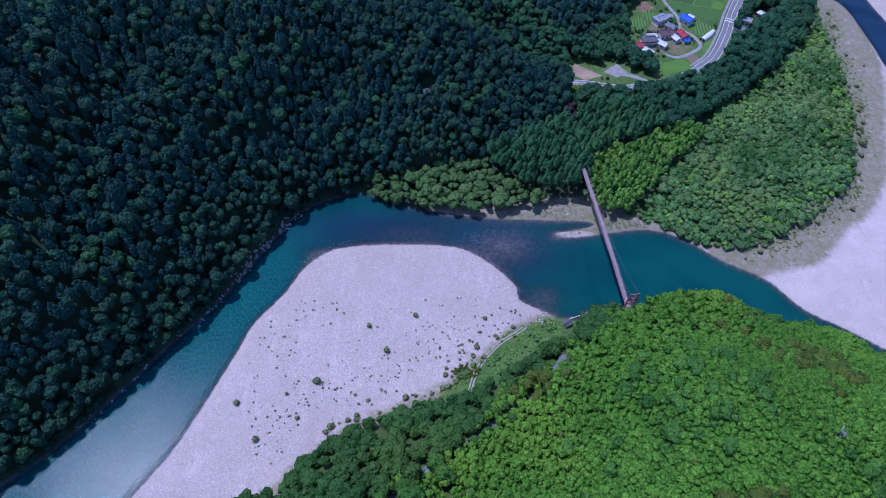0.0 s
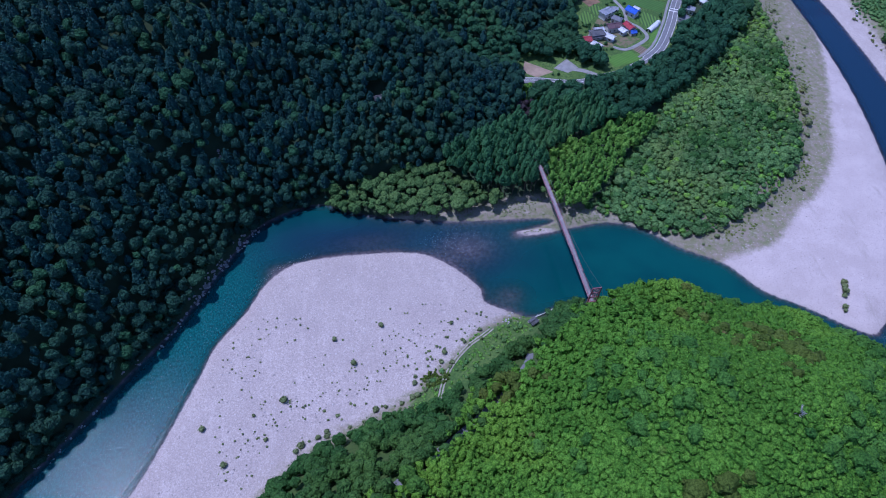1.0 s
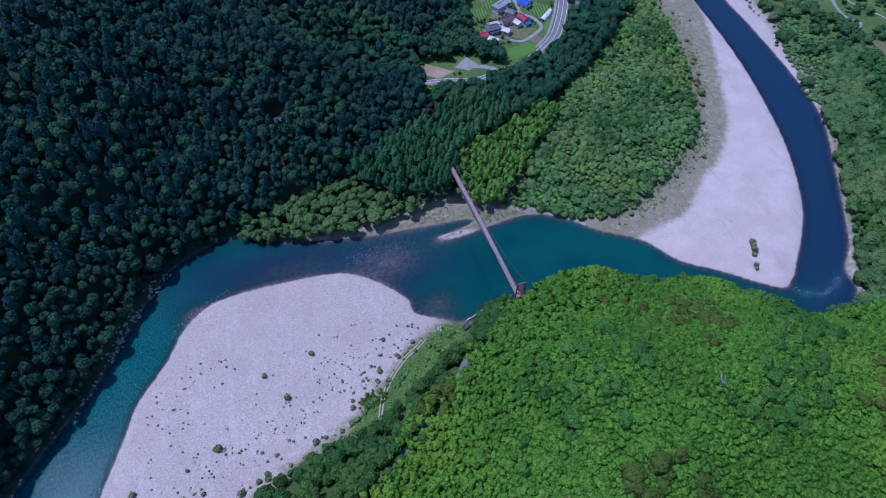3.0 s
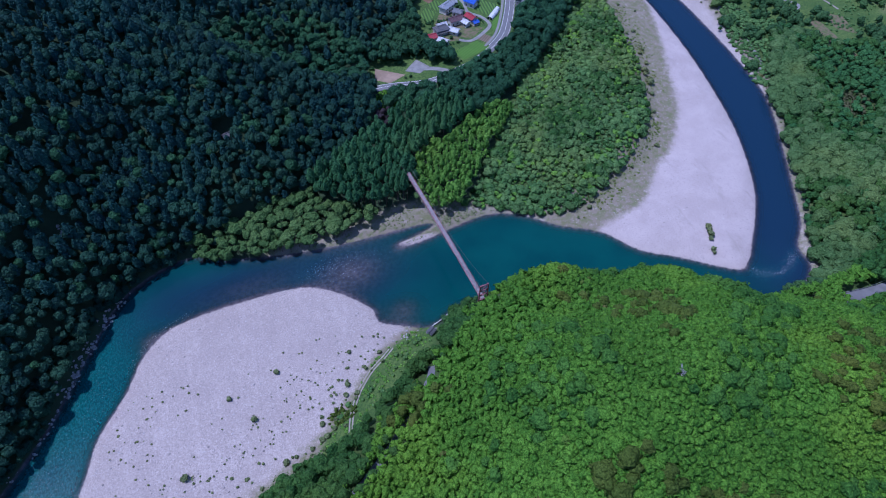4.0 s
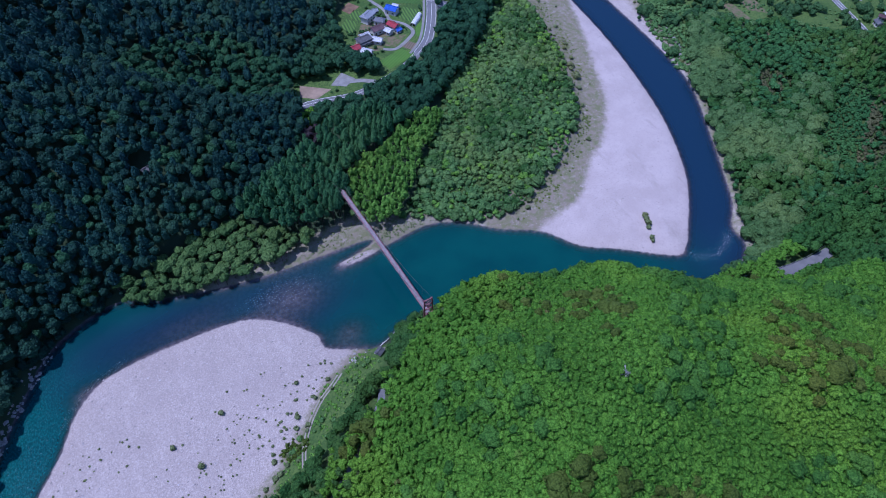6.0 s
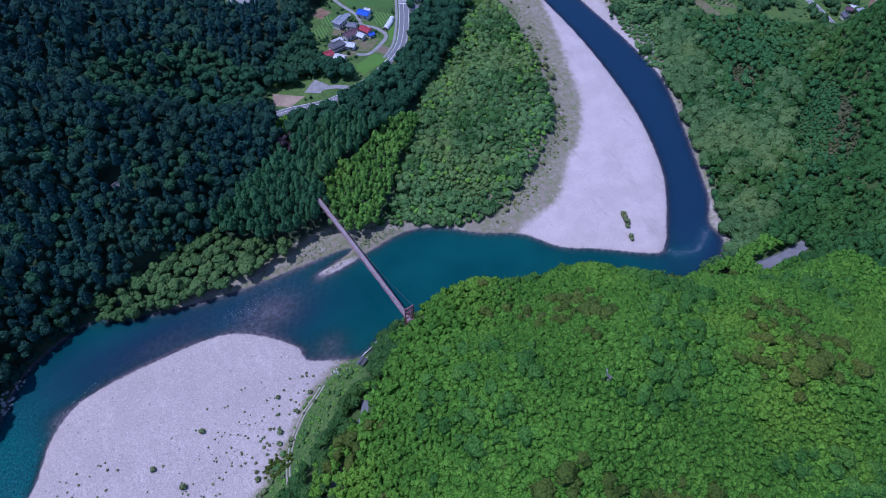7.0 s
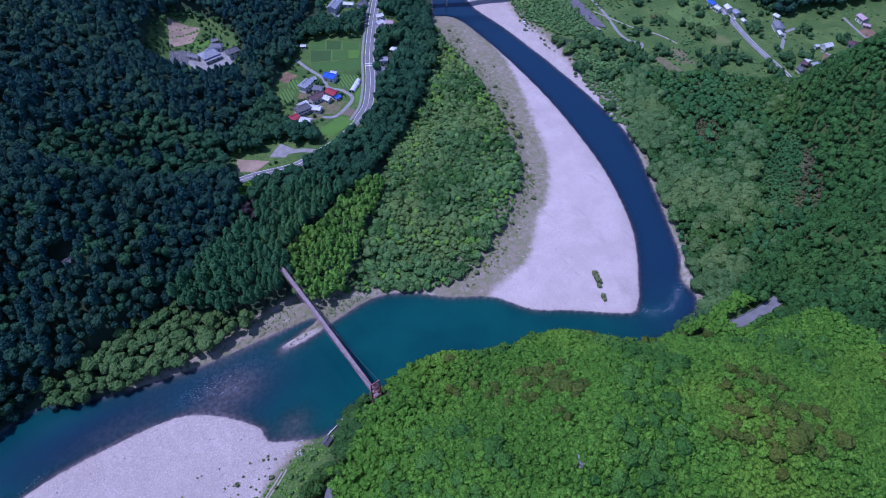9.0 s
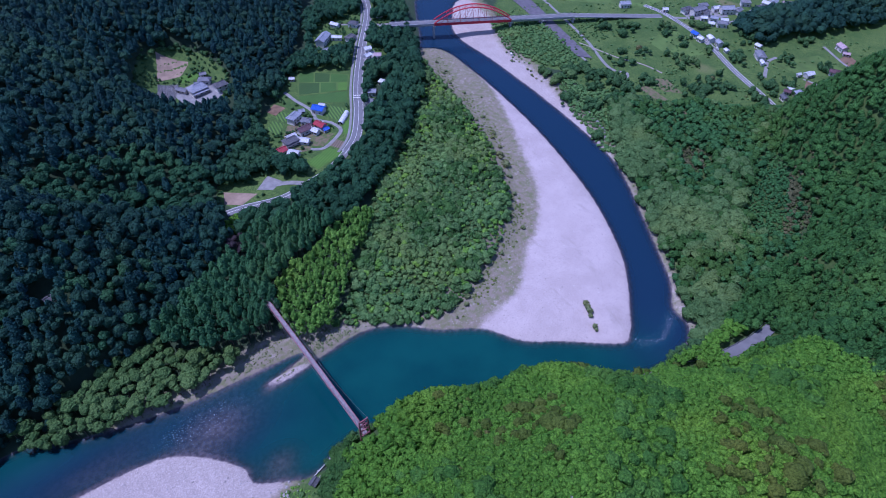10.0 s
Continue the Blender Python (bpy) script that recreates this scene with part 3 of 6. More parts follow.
def plant(name, crowns, places, material, label, seed=1, category="woodland"):
    """Many trees as one object. places: rows of x, y, z, radius, height factor, tint."""
    rng = np.random.default_rng(seed)
    all_v, all_f, all_o, tint, n = [], [], [], [], 0
    kind = rng.integers(0, len(crowns), len(places))
    turn = rng.uniform(0, 2 * math.pi, len(places))
    for k, (v, f, o) in enumerate(crowns):
        rows = places[kind == k]
        if not len(rows):
            continue
        c, s = np.cos(turn[kind == k])[:, None], np.sin(turn[kind == k])[:, None]
        x = (v[None, :, 0] * c - v[None, :, 1] * s) * rows[:, 3:4] + rows[:, 0:1]
        y = (v[None, :, 0] * s + v[None, :, 1] * c) * rows[:, 3:4] + rows[:, 1:2]
        z = v[None, :, 2] * rows[:, 3:4] * rows[:, 4:5] + rows[:, 2:3]
        all_v.append(np.stack([x, y, z], -1).reshape(-1, 3))
        all_o.append(np.stack([o[None, :, 0] * c - o[None, :, 1] * s, o[None, :, 0] * s + o[None, :, 1] * c, o[None, :, 2] + 0 * c], -1).reshape(-1, 3))
        all_f.append((f[None] + (np.arange(len(rows)) * len(v))[:, None, None] + n).reshape(-1, 4))
        tint.append(np.repeat(rows[:, 5], len(v)))
        n += len(rows) * len(v)
    mesh = mesh_from(name, np.concatenate(all_v), np.concatenate(all_f))
    give(mesh, "tree", np.concatenate(tint))
    give_ways(mesh, np.concatenate(all_o))
    mesh.materials.append(material)
    return tagged(new(name, mesh), label, category, kind="stuff")


def stand(name, rows, crowns, material, label, group, lift):
    """Trees that can be told apart, each with a crown and a trunk."""
    stem = mesh_from("trunk", *trunk(6.0, 0.2, 4, 5))
    stem.materials.append(bark)
    meshes = []
    for i in range(2 * len(crowns)):
        v, f, o = crowns[i % len(crowns)]
        m = mesh_from("crown", v, f)
        give_ways(m, o)
        give(m, "tree", np.full(len(v), (i * 0.618) % 1))
        m.materials.append(material)
        meshes.append(m)
    for i, (x, y, z, r, tall, tint) in enumerate(rows):
        foot = float(ground_height(np.array([x]), np.array([y]))[0])
        tree = tagged(new(name), label, "tree", group)
        tree.matrix_basis = pose(x, y, foot, 0, 0, (i * 137.5) % 360)
        for part_name, mesh, m in (("crown", meshes[i % len(meshes)], Matrix.Translation((0, 0, z - foot)) @ Matrix.Diagonal((r, r, r * tall, 1))),
                                   ("trunk", stem, Matrix.Diagonal((1, 1, (z - foot + lift) / 6.0, 1)))):
            ob = new(part_name, mesh)
            ob.parent = tree
            ob.matrix_basis = m


def scatter(bounds, step, seed, jitter=0.42):
    rng = np.random.default_rng(seed)
    x, y = np.meshgrid(np.arange(bounds[0], bounds[1], step), np.arange(bounds[2], bounds[3], step))
    x, y = x.copy(), y
    x[1::2] += step / 2
    return (x + rng.uniform(-jitter, jitter, x.shape) * step).ravel(), (y + rng.uniform(-jitter, jitter, y.shape) * step).ravel()


PALE_TREES = curve([(-26, 238), (-10, 251), (22, 254), (50, 247), (78, 232), (60, 227), (20, 227), (-8, 233)], 3)
BAMBOO = curve([(107, 224), (113, 259), (141, 272), (180, 287), (186, 276), (160, 254), (140, 232), (126, 222)], 3)
PLANTATION = curve([(50, 262), (84, 282), (112, 300), (150, 296), (160, 276), (112, 260), (106, 236), (80, 234), (52, 248)], 3)
ROADS = [(curve([(118, 336), (148, 330), (168, 334), (186, 339), (207, 351), (222, 364), (238, 390), (253, 420), (272, 451), (298, 489), (332, 538), (350, 580)], 4, False), 8.0),
         (curve([(282, 84.5), (290, 83.5), (303, 82), (309, 82)], 4, False), 7.6), (curve([(-22, 44), (6, 68), (34, 88), (52, 102), (66, 116), (76, 140)], 4, False), 1.6),
         (curve([(225, 101), (246, 92), (262, 90)], 4, False), 3.0), (curve([(579, 372), (567, 319), (540, 264), (520, 215)], 4, False), 6.0)]


def clear_of_roads(x, y, more=0.0):
    ok = np.ones(x.shape, bool)
    for line, half in ROADS:
        ok &= from_line(line, x, y) > half * 0.6 + more
    return ok


def places_for(x, y, radius, tall, lift, seed, tint=(0.0, 1.0)):
    """Rows for plant(); lift: how high the crown's foot stands, in metres."""
    rng = np.random.default_rng(seed)
    r = radius * (0.7 + 0.75 * rng.uniform(0, 1, len(x)) ** 1.6)
    return np.stack([x, y, ground_height(x, y) + lift * rng.uniform(0.75, 1.25, len(x)), r, tall * rng.uniform(0.85, 1.2, len(x)), rng.uniform(*tint, len(x))], 1)


CLEARINGS = [curve(p, 2) for p in (
    [(180, 436), (170, 412), (168, 396), (161, 378), (166, 368), (175, 358), (176, 343), (206, 349), (226, 364), (242, 390), (258, 420), (272, 445), (226, 471), (211, 458), (194, 442)],
    [(110, 358), (111, 338), (124, 330), (150, 326), (172, 330), (174, 340), (154, 349), (150, 360), (136, 353), (124, 358)],
    )] + [curve(p, 2) for p in (
    [(254, 500), (260, 484), (292, 489), (302, 498), (320, 520), (344, 540), (328, 546), (302, 540), (284, 540), (266, 522)],
    [(280, 462), (284, 449), (300, 452), (304, 470), (296, 478)],
    [(244, 386), (252, 386), (270, 408), (285, 414), (282, 424), (266, 416)],
    [(318, 500), (345, 490), (352, 500), (330, 520)])]
COUNTRY = curve([(-320, 430), (-205, 525), (-105, 580), (36, 775), (420, 540), (815, 290), (815, 255), (560, 80), (310, -45), (215, -45), (120, 0), (10, 30), (-185, 38), (-295, 200)], 2)
CEDARS = [cedar_crown(10 + i, 34, 5, 8) for i in range(6)]
FAR_CEDARS = [cedar_crown(20 + i, 16, 4, 6) for i in range(5)]
FAR_BROADS = [broad_crown(60 + i, 6, 18, 0.15, 0.85, 4, 8) for i in range(5)]
HILL_BROADS = [broad_crown(30 + i, 5, 11, 0.17, 0.70, 3, 6) for i in range(10)]
BROADS = [broad_crown(40 + i, 9, 40, 0.105, 0.80, 5, 10) for i in range(6)]
SMALL_BROADS = [broad_crown(50 + i, 8, 34, 0.12, 0.95, 5, 10) for i in range(6)]
SCRUBS = [broad_crown(80 + i, 7, 26, 0.13, 0.9, 4, 8) for i in range(6)]
TUFTS = [broad_crown(90 + i, 4, 9, 0.2, 0.85, 3, 6) for i in range(6)]
BAMBOOS = [bamboo_crown(70 + i) for i in range(5)]

LOW_GREEN = curve([(420, 348), (417, 326), (430, 304), (420, 296), (409, 288), (398, 271), (378, 249), (372, 258), (382, 284), (386, 302), (398, 326), (405, 342)], 3)
CREEPER = curve([(426, 159), (407, 157), (384, 133), (398, 123), (424, 138), (449, 158), (460, 174)], 3)
# cedar forest of the west slope
x, y = scatter((-330, 430, 20, 770), 4.5, 1)
x2, y2 = scatter((-330, 130, 20, 380), 3.7, 101)
far = np.hypot(x - 30, y - 10) > 330
near2 = np.hypot(x2 - 30, y2 - 10) <= 330
x, y = np.concatenate([x[far], x2[near2]]), np.concatenate([y[far], y2[near2]])
inside = within_line(WEST_HILL, x, y)
ok = (inside > -4) & (within_line(COUNTRY, x, y) > 0) & (within_line(RIVER, x, y) < 0.4) & (within_line(NORTH_SHELF, x, y) < 0) & ((inside > -0.5) | (x < 0)) & (np.hypot((x - 137) / 0.78, y - 480) > 46)
ok &= (np.hypot(x - 12, y - 291) > 6) & (np.hypot((x - 105.5) / 6.0, (y - 297) / 9.0) > 1) & (np.hypot(x + 78, y - 257) > 5.5) & (np.hypot((x - 118) / 14, (y - 321) / 9) > 1)
x, y, inside = x[ok], y[ok], inside[ok]
far = np.hypot(x - 30, y - 10) > 330
pick = np.random.default_rng(5).uniform(0, 1, len(x)) < 0.42 + 0.25 * rough(x, y, 26, 11) + 0.5 * (inside < 12)
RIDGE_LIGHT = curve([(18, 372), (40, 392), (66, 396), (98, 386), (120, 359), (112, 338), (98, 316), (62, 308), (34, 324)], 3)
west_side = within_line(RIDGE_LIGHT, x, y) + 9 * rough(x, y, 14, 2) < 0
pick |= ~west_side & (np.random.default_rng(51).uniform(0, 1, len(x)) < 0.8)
bright = ~far & (np.random.default_rng(53).uniform(0, 1, len(x)) < 0.10 + 0.08 * rough(x, y, 18, 7))
plant("light_slope_trees", SMALL_BROADS, places_for(x[bright], y[bright], 2.8, 1.1, 10.5, 54), leaf_ridge, "lighter green broadleaf trees among the dark cedars")
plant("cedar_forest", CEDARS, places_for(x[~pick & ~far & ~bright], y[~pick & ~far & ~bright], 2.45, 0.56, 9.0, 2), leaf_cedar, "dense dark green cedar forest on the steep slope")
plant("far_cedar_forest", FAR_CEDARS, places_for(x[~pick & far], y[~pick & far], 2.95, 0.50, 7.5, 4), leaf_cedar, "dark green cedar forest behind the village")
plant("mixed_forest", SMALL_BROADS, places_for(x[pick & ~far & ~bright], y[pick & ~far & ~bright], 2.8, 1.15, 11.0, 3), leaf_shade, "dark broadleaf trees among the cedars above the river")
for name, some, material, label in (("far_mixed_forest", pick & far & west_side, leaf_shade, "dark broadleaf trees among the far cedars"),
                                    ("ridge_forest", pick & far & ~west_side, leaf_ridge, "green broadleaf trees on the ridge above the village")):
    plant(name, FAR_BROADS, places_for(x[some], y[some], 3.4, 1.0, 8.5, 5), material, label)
x, y = scatter((40, 170, 225, 310), 3.6, 6, 0.2)
ok = (within_line(PLANTATION, x, y) > 0) & (within_line(BAMBOO, x, y) < 0) & ((np.abs(x - 103.2) > 2.8) | (y > 245.5)) & ((np.abs(x - 104) > 2.4) | (y < 281)) & (np.hypot((x - 118) / 14, (y - 321) / 9) > 1)
cedar_rows = places_for(x[ok], y[ok], 2.2, 0.62, 12.5, 7, (0.3, 1.0))
cedar_rows[:, 2] += 1.2 * rough(cedar_rows[:, 0], cedar_rows[:, 1], 12, 5)
cedar_single = (cedar_rows[:, 0] > 70) & (cedar_rows[:, 1] < 275)
cedar_single &= np.cumsum(cedar_single) <= 285
plant("cedar_plantation", CEDARS, cedar_rows[~cedar_single], leaf_plantation, "cedar plantation in close rows beside the footbridge")
x, y = scatter((90, 200, 215, 295), 2.6, 8)
ok = (within_line(BAMBOO, x, y) > 0) & (np.abs(x - 103.6) > 2.8)
plant("bamboo_grove", BAMBOOS, places_for(x[ok], y[ok], 1.9, 0.62, 6.0, 9), leaf_bamboo, "bright yellow-green bamboo grove on the bank", category="bamboo")
x, y = scatter((-40, 110, 220, 262), 3.9, 10)
ok = (within_line(PALE_TREES, x, y) > 0) | ((within_line(PLANTATION, x, y) < 0) & (within_line(WEST_HILL, x, y) < 1) & (within_line(NORTH_SHELF, x, y) < -2) & (within_line(RIVER, x, y) < -3) & (x < 104))
rows = places_for(x[ok], y[ok], 2.9, 1.05, 6.5, 11)
stand("bank_tree", rows[:290], BROADS, leaf_pale, "round grey-green broadleaf tree overhanging the river bank", "trees on the river bank", 0.0)
if len(rows) > 290:
    plant("bank_trees", BROADS, rows[290:], leaf_pale, "grey-green broadleaf trees overhanging the river bank")
x, y = scatter((120, 345, 190, 460), 2.4, 12, 0.5)
inside = within_line(SCRUB, x, y)
ok = inside > np.random.default_rng(13).uniform(0, 6, len(x)) * (np.random.default_rng(14).uniform(0, 1, len(x)) < 0.5)
x, y, inside = x[ok], y[ok], inside[ok]
kind = rough(x, y, 13, 21) + np.random.default_rng(28).normal(0, 0.45, len(x)) + 0.25 * ease(x, 190, 260)
light = np.random.default_rng(281).uniform(0, 1, len(x)) < 0.12 + 0.22 * (inside < 16) * (x > 200)
for name, ok, radius, material, label in (("bright_scrub", light, 1.7, leaf_bamboo, "yellow-green bushes among the scrub"), ("riverside_scrub", (kind < 0.22) & ~light, 2.3, leaf_scrub, "green scrub behind the wide gravel bar"),
                                          ("willow_scrub", (kind >= 0.22) & (kind < 0.66) & ~light, 2.6, leaf_willow, "grey-green willows behind the wide gravel bar"),
                                          ("dark_scrub", (kind >= 0.66) & ~light, 2.5, leaf_foot, "dark green bushes behind the wide gravel bar")):
    rows = places_for(x[ok], y[ok], radius * 0.78, 0.90, 0.8, 15)
    swell = 1.0 + 0.30 * rough(x[ok], y[ok], 9, 31) + np.random.default_rng(29).uniform(-0.2, 0.5, len(rows))
    rows[:, 3] *= swell
    rows[:, 2] += 2.4 * (swell - 1)
    plant(name, SCRUBS, rows, material, label)
x, y = scatter((100, 390, 280, 570), 4.8, 16)
ok = (within_line(ROADSIDE, x, y) > 0) & clear_of_roads(x, y, 1.2)
for line in CLEARINGS:
    ok &= within_line(line, x, y) < -1.0
plant("roadside_wood", SMALL_BROADS, places_for(x[ok], y[ok], 3.8, 1.15, 8.0, 17), leaf_dark, "tall dark trees between the road and the river")
x, y = scatter((-110, 300, -48, 165), 1.8, 18)
openings = (np.hypot((x - 106.5) / 6.5, (y - 145) / 10.0) > 1) & (np.hypot(x - 66, y - 116) > 4.2) & (np.hypot(x - 5, y - 67) > 4.0)
ok = (within_line(SOUTH_HILL, x, y) > 0.5) & clear_of_roads(x, y, 0.2) & (within_line(COUNTRY, x, y) > 0) & openings
x, y = x[ok], y[ok]
below = y - 68 - (x - 6) * 0.80 + 6 * rough(x, y, 11, 8) + np.random.default_rng(195).normal(0, 4, len(x)) > -1
hill = places_for(x[~below], y[~below], 1.5, 0.95, 5.8, 19)
flank = ease(hill[:, 1] - 68 - (hill[:, 0] - 6) * 0.80, -62, -22)
level = ground_height(hill[:, 0], hill[:, 1]) + 5.8
hill[:, 2] = level + (0.4 + 0.75 * flank) * (hill[:, 2] - level)
hill[:, 4] *= 1 + 0.40 * flank
hill = hill[np.random.default_rng(197).uniform(0, 1, len(hill)) > 0.25 * flank]
hill[:, 3] *= 1 + 0.12 * ease(hill[:, 1] - 68 - (hill[:, 0] - 6) * 0.80, -62, -22)
hill[:, 3] *= 1 + 0.28 * ease(rough(hill[:, 0], hill[:, 1], 21, 17), -0.2, 0.8) + 0.45 * (np.random.default_rng(193).uniform(0, 1, len(hill)) > 0.95)
odd = np.random.default_rng(192).uniform(0, 1, len(hill)) + 0.18 * rough(hill[:, 0], hill[:, 1], 14, 12)
for name, rows, material, label in (("dark_hill_trees", hill[odd > 1.01], leaf_deep, "dark green crowns scattered through the hill wood"),
                                    ("olive_hill_trees", hill[odd < -0.05], leaf_olive, "olive-yellow crowns scattered through the hill wood")):
    rows = rows * [1, 1, 1, 1.75, 1.0, 1] + [0, 0, 0.3, 0, 0, 0]
    plant(name, SCRUBS, rows, material, label)
hill = hill[(odd <= 1.01) & (odd >= -0.05)]
below &= (np.random.default_rng(196).uniform(0, 1, len(x)) < 0.27) & ((within_line(SOUTH_HILL, x, y) > 4.0) | (x < 14) | (x > 84))
plant("foot_trees", SMALL_BROADS, places_for(x[below], y[below], 2.8, 1.15, 5.0, 191), leaf_foot, "darker trees between the gravel bar and the hill lane")
single = (hill[:, 0] > 92) & (hill[:, 0] < 156) & (hill[:, 1] > 58) & (hill[:, 1] < 118)
single &= np.cumsum(single) <= 280
ux, uy, quads = sheet(np.arange(20, 300, 1.7), np.arange(-46, 162, 1.7))
under_rng = np.random.default_rng(194)
ux, uy = ux + under_rng.uniform(-0.6, 0.6, len(ux)), uy + under_rng.uniform(-0.6, 0.6, len(uy))
inner = np.minimum(within_line(SOUTH_HILL, ux, uy), within_line(COUNTRY, ux, uy))
under = (inner > 3.0) & clear_of_roads(ux, uy, 2.6) & (uy - 68 - (ux - 6) * 0.80 < -6) & (np.hypot((ux - 106.5) / 8.0, (uy - 145) / 11.5) > 1)
quads = quads[under[quads].all(1)]
understorey = mesh_from("understorey", np.stack([ux, uy, ground_height(ux, uy) + 5.5 - 1.7 * ease(uy - 68 - (ux - 6) * 0.80, -62, -22) + under_rng.uniform(-0.7, 0.7, len(ux))], 1), quads)
give(understorey, "tree", under_rng.uniform(0.1, 0.7, len(ux)))
give_ways(understorey, np.tile([0.0, 0.0, 1.0], (len(ux), 1)))
understorey.materials.append(leaf_broad)
tagged(new("understorey", understorey), "green undergrowth closing the gaps between the hill trees", "undergrowth", kind="stuff")
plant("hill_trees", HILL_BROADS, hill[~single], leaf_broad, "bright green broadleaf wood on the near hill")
x, y = scatter((300, 820, -30, 240), 3.2, 20)
ok = (within_line(SOUTH_HILL, x, y) > 0.5) & clear_of_roads(x, y, 1.0) & (within_line(COUNTRY, x, y) > 0)
conifer = np.random.default_rng(210).uniform(0, 1, ok.sum()) < 0.45
plant("slope_trees", FAR_BROADS, places_for(x[ok][~conifer], y[ok][~conifer], 2.9, 0.95, 3.8, 21), leaf_slope, "dark green broadleaf wood on the far slope")
plant("slope_conifers", FAR_CEDARS, places_for(x[ok][conifer], y[ok][conifer], 2.4, 0.62, 1.5, 211), leaf_slope, "dark green conifers on the far slope")
x, y = scatter((270, 520, 85, 350), 3.8, 22)
ok = ((within_line(FLATS, x, y) > -16) & (within_line(SOUTH_HILL, x, y) < 0.5) & (within_line(RIGHT_GRAVEL, x, y) < -1) & (within_line(RIVER, x, y) < -3) & (within_line(MEADOW, x, y) < 2)) | ((within_line(SOUTH_HILL, x, y) < 0.5) & (within_line(RIVER, x, y) < -3) & (within_line(RIGHT_GRAVEL, x, y) < -1) & (x > 284) & (x < 420) & (y < 150))
ok &= clear_of_roads(x, y, 1.0)
ok &= within_line(LOW_GREEN, x, y) < 0
x, y = x[ok], y[ok]
kind = rough(x, y, 17, 8) + np.random.default_rng(27).normal(0, 0.35, len(x)) + ease(within_line(FLATS, x, y), 25, 60) * 0.7
kind = np.where(within_line(CREEPER, x, y) > 0, 1.0, kind)
dry = (from_line([(456, 150), (427, 131), (402, 119)], x, y) < 8) | (np.hypot((x - 410) / 14, (y - 203) / 13) < 1) | (np.hypot((x - 362) / 18, (y - 102) / 6) < 1)
dry &= np.random.default_rng(271).uniform(0, 1, len(x)) < 0.72
low_field = (within_line(CREEPER, x, y) > -3) & ~dry
by_river = 1 - ease(-within_line(RIGHT_GRAVEL, x, y), 14, 46)
kind = kind + 0.5 - 1.1 * by_river
for name, ok, radius, material, label in (("pale_thicket", (kind < -0.1) & ~dry & ~low_field, 4.1, leaf_willow, "pale riverside trees on the flats across the river"),
                                          ("flats_trees", (kind >= -0.1) & (kind < 0.5) & ~dry & ~low_field, 3.0, leaf_foot, "mixed dark trees on the flats across the river"),
                                          ("flats_bushes", (kind >= 0.5) & ~dry & ~low_field, 2.4, leaf_creeper, "low green bushes on the flats")):
    rows = places_for(x[ok], y[ok], radius * 1.05, 0.85, 3.0, 23)
    if name == "pale_thicket":
        order = np.argsort(rows[:, 0] + rows[:, 1])
        stand("willow_tree", rows[order[:285]], SMALL_BROADS, leaf_willow, "pale green willow on the flats across the river", "willows on the flats", 0.0)
        rows = rows[order[285:]]
    if len(rows):
        plant(name, SMALL_BROADS if material is leaf_willow else FAR_BROADS, rows, material, label)
x, y = scatter((330, 480, 85, 225), 2.2, 26)
dry = (from_line([(456, 150), (427, 131), (402, 119)], x, y) < 8.5) | (np.hypot((x - 410) / 15, (y - 203) / 14) < 1) | (np.hypot((x - 360) / 20, (y - 101) / 8) < 1)
dry &= np.random.default_rng(272).uniform(0, 1, len(x)) < 0.8 + 0.3 * rough(x, y, 7, 13)
field = (within_line(CREEPER, x, y) > -3) & ~dry
for name, ok, material, label in (("creeper_thicket", field, leaf_creeper, "low green creeper thicket on the flats"), ("dry_thicket", dry, leaf_dry, "dry brown thicket at the foot of the slope")):
    rows = places_for(x[ok], y[ok], 1.6, 0.7, 1.2, 231)
    rows[:, 2] += 0.6 * rough(rows[:, 0], rows[:, 1], 8, 3)
    plant(name, TUFTS, rows, material, label, category="thicket")
x, y = scatter((590, 950, 230, 420), 5.2, 24)
ok = (within_line(FAR_HILL, x, y) > -1) & (within_line(COUNTRY, x, y) > 0) & (np.hypot(x - 593, y - 279) > 6)
plant("far_wood", FAR_BROADS, places_for(x[ok], y[ok], 5.0, 1.0, 6.0, 25), leaf_shade, "dark wood beyond the fields")

# bare trees in the gap above the footbridge
x, y = scatter((97, 113, 288, 306), 2.6, 74)
ok = np.hypot((x - 105.5) / 5.0, (y - 297) / 8.0) < 1
plant("bare_trees", FAR_BROADS, places_for(x[ok], y[ok], 1.7, 1.1, 9.0, 75), leaf_bare, "bare purple-brown trees in a gap of the cedars")
# shrubs that hang over the water below the cedar slope
x, y = scatter((-200, 30, 60, 256), 2.6, 50)
wet_by = within_line(RIVER, x, y)
ok = (wet_by < -0.2) & (wet_by > -9) & (from_line([(-70, 222), (-75, 213), (-81, 203), (-88, 190), (-93, 183)], x, y) > 3.2) & (within_line(WEST_HILL, x, y) > -9) & (within_line(NORTH_SHELF, x, y) < 0)
ok &= np.random.default_rng(52).uniform(0, 1, len(x)) < 0.55 + 0.3 * rough(x, y, 6, 9)
plant("bank_thicket", SCRUBS, places_for(x[ok], y[ok], 2.4, 1.0, 3.0, 51), leaf_shade, "dark shrubs overhanging the water below the slope")
# weeds on the shelf under the footbridge
x, y = scatter((10, 165, 200, 235), 1.1, 68)
ok = (within_line(NORTH_SHELF, x, y) > -3) & (within_line(RIVER, x, y) < -2.2) & (np.random.default_rng(69).uniform(0, 1, len(x)) < 0.42 + 0.4 * rough(x, y, 6, 3))
plant("shelf_weeds", TUFTS, places_for(x[ok], y[ok], 0.6, 0.35, 0.05, 70), leaf_weed, "grey-green weeds on the gravel shelf under the footbridge", category="weeds")
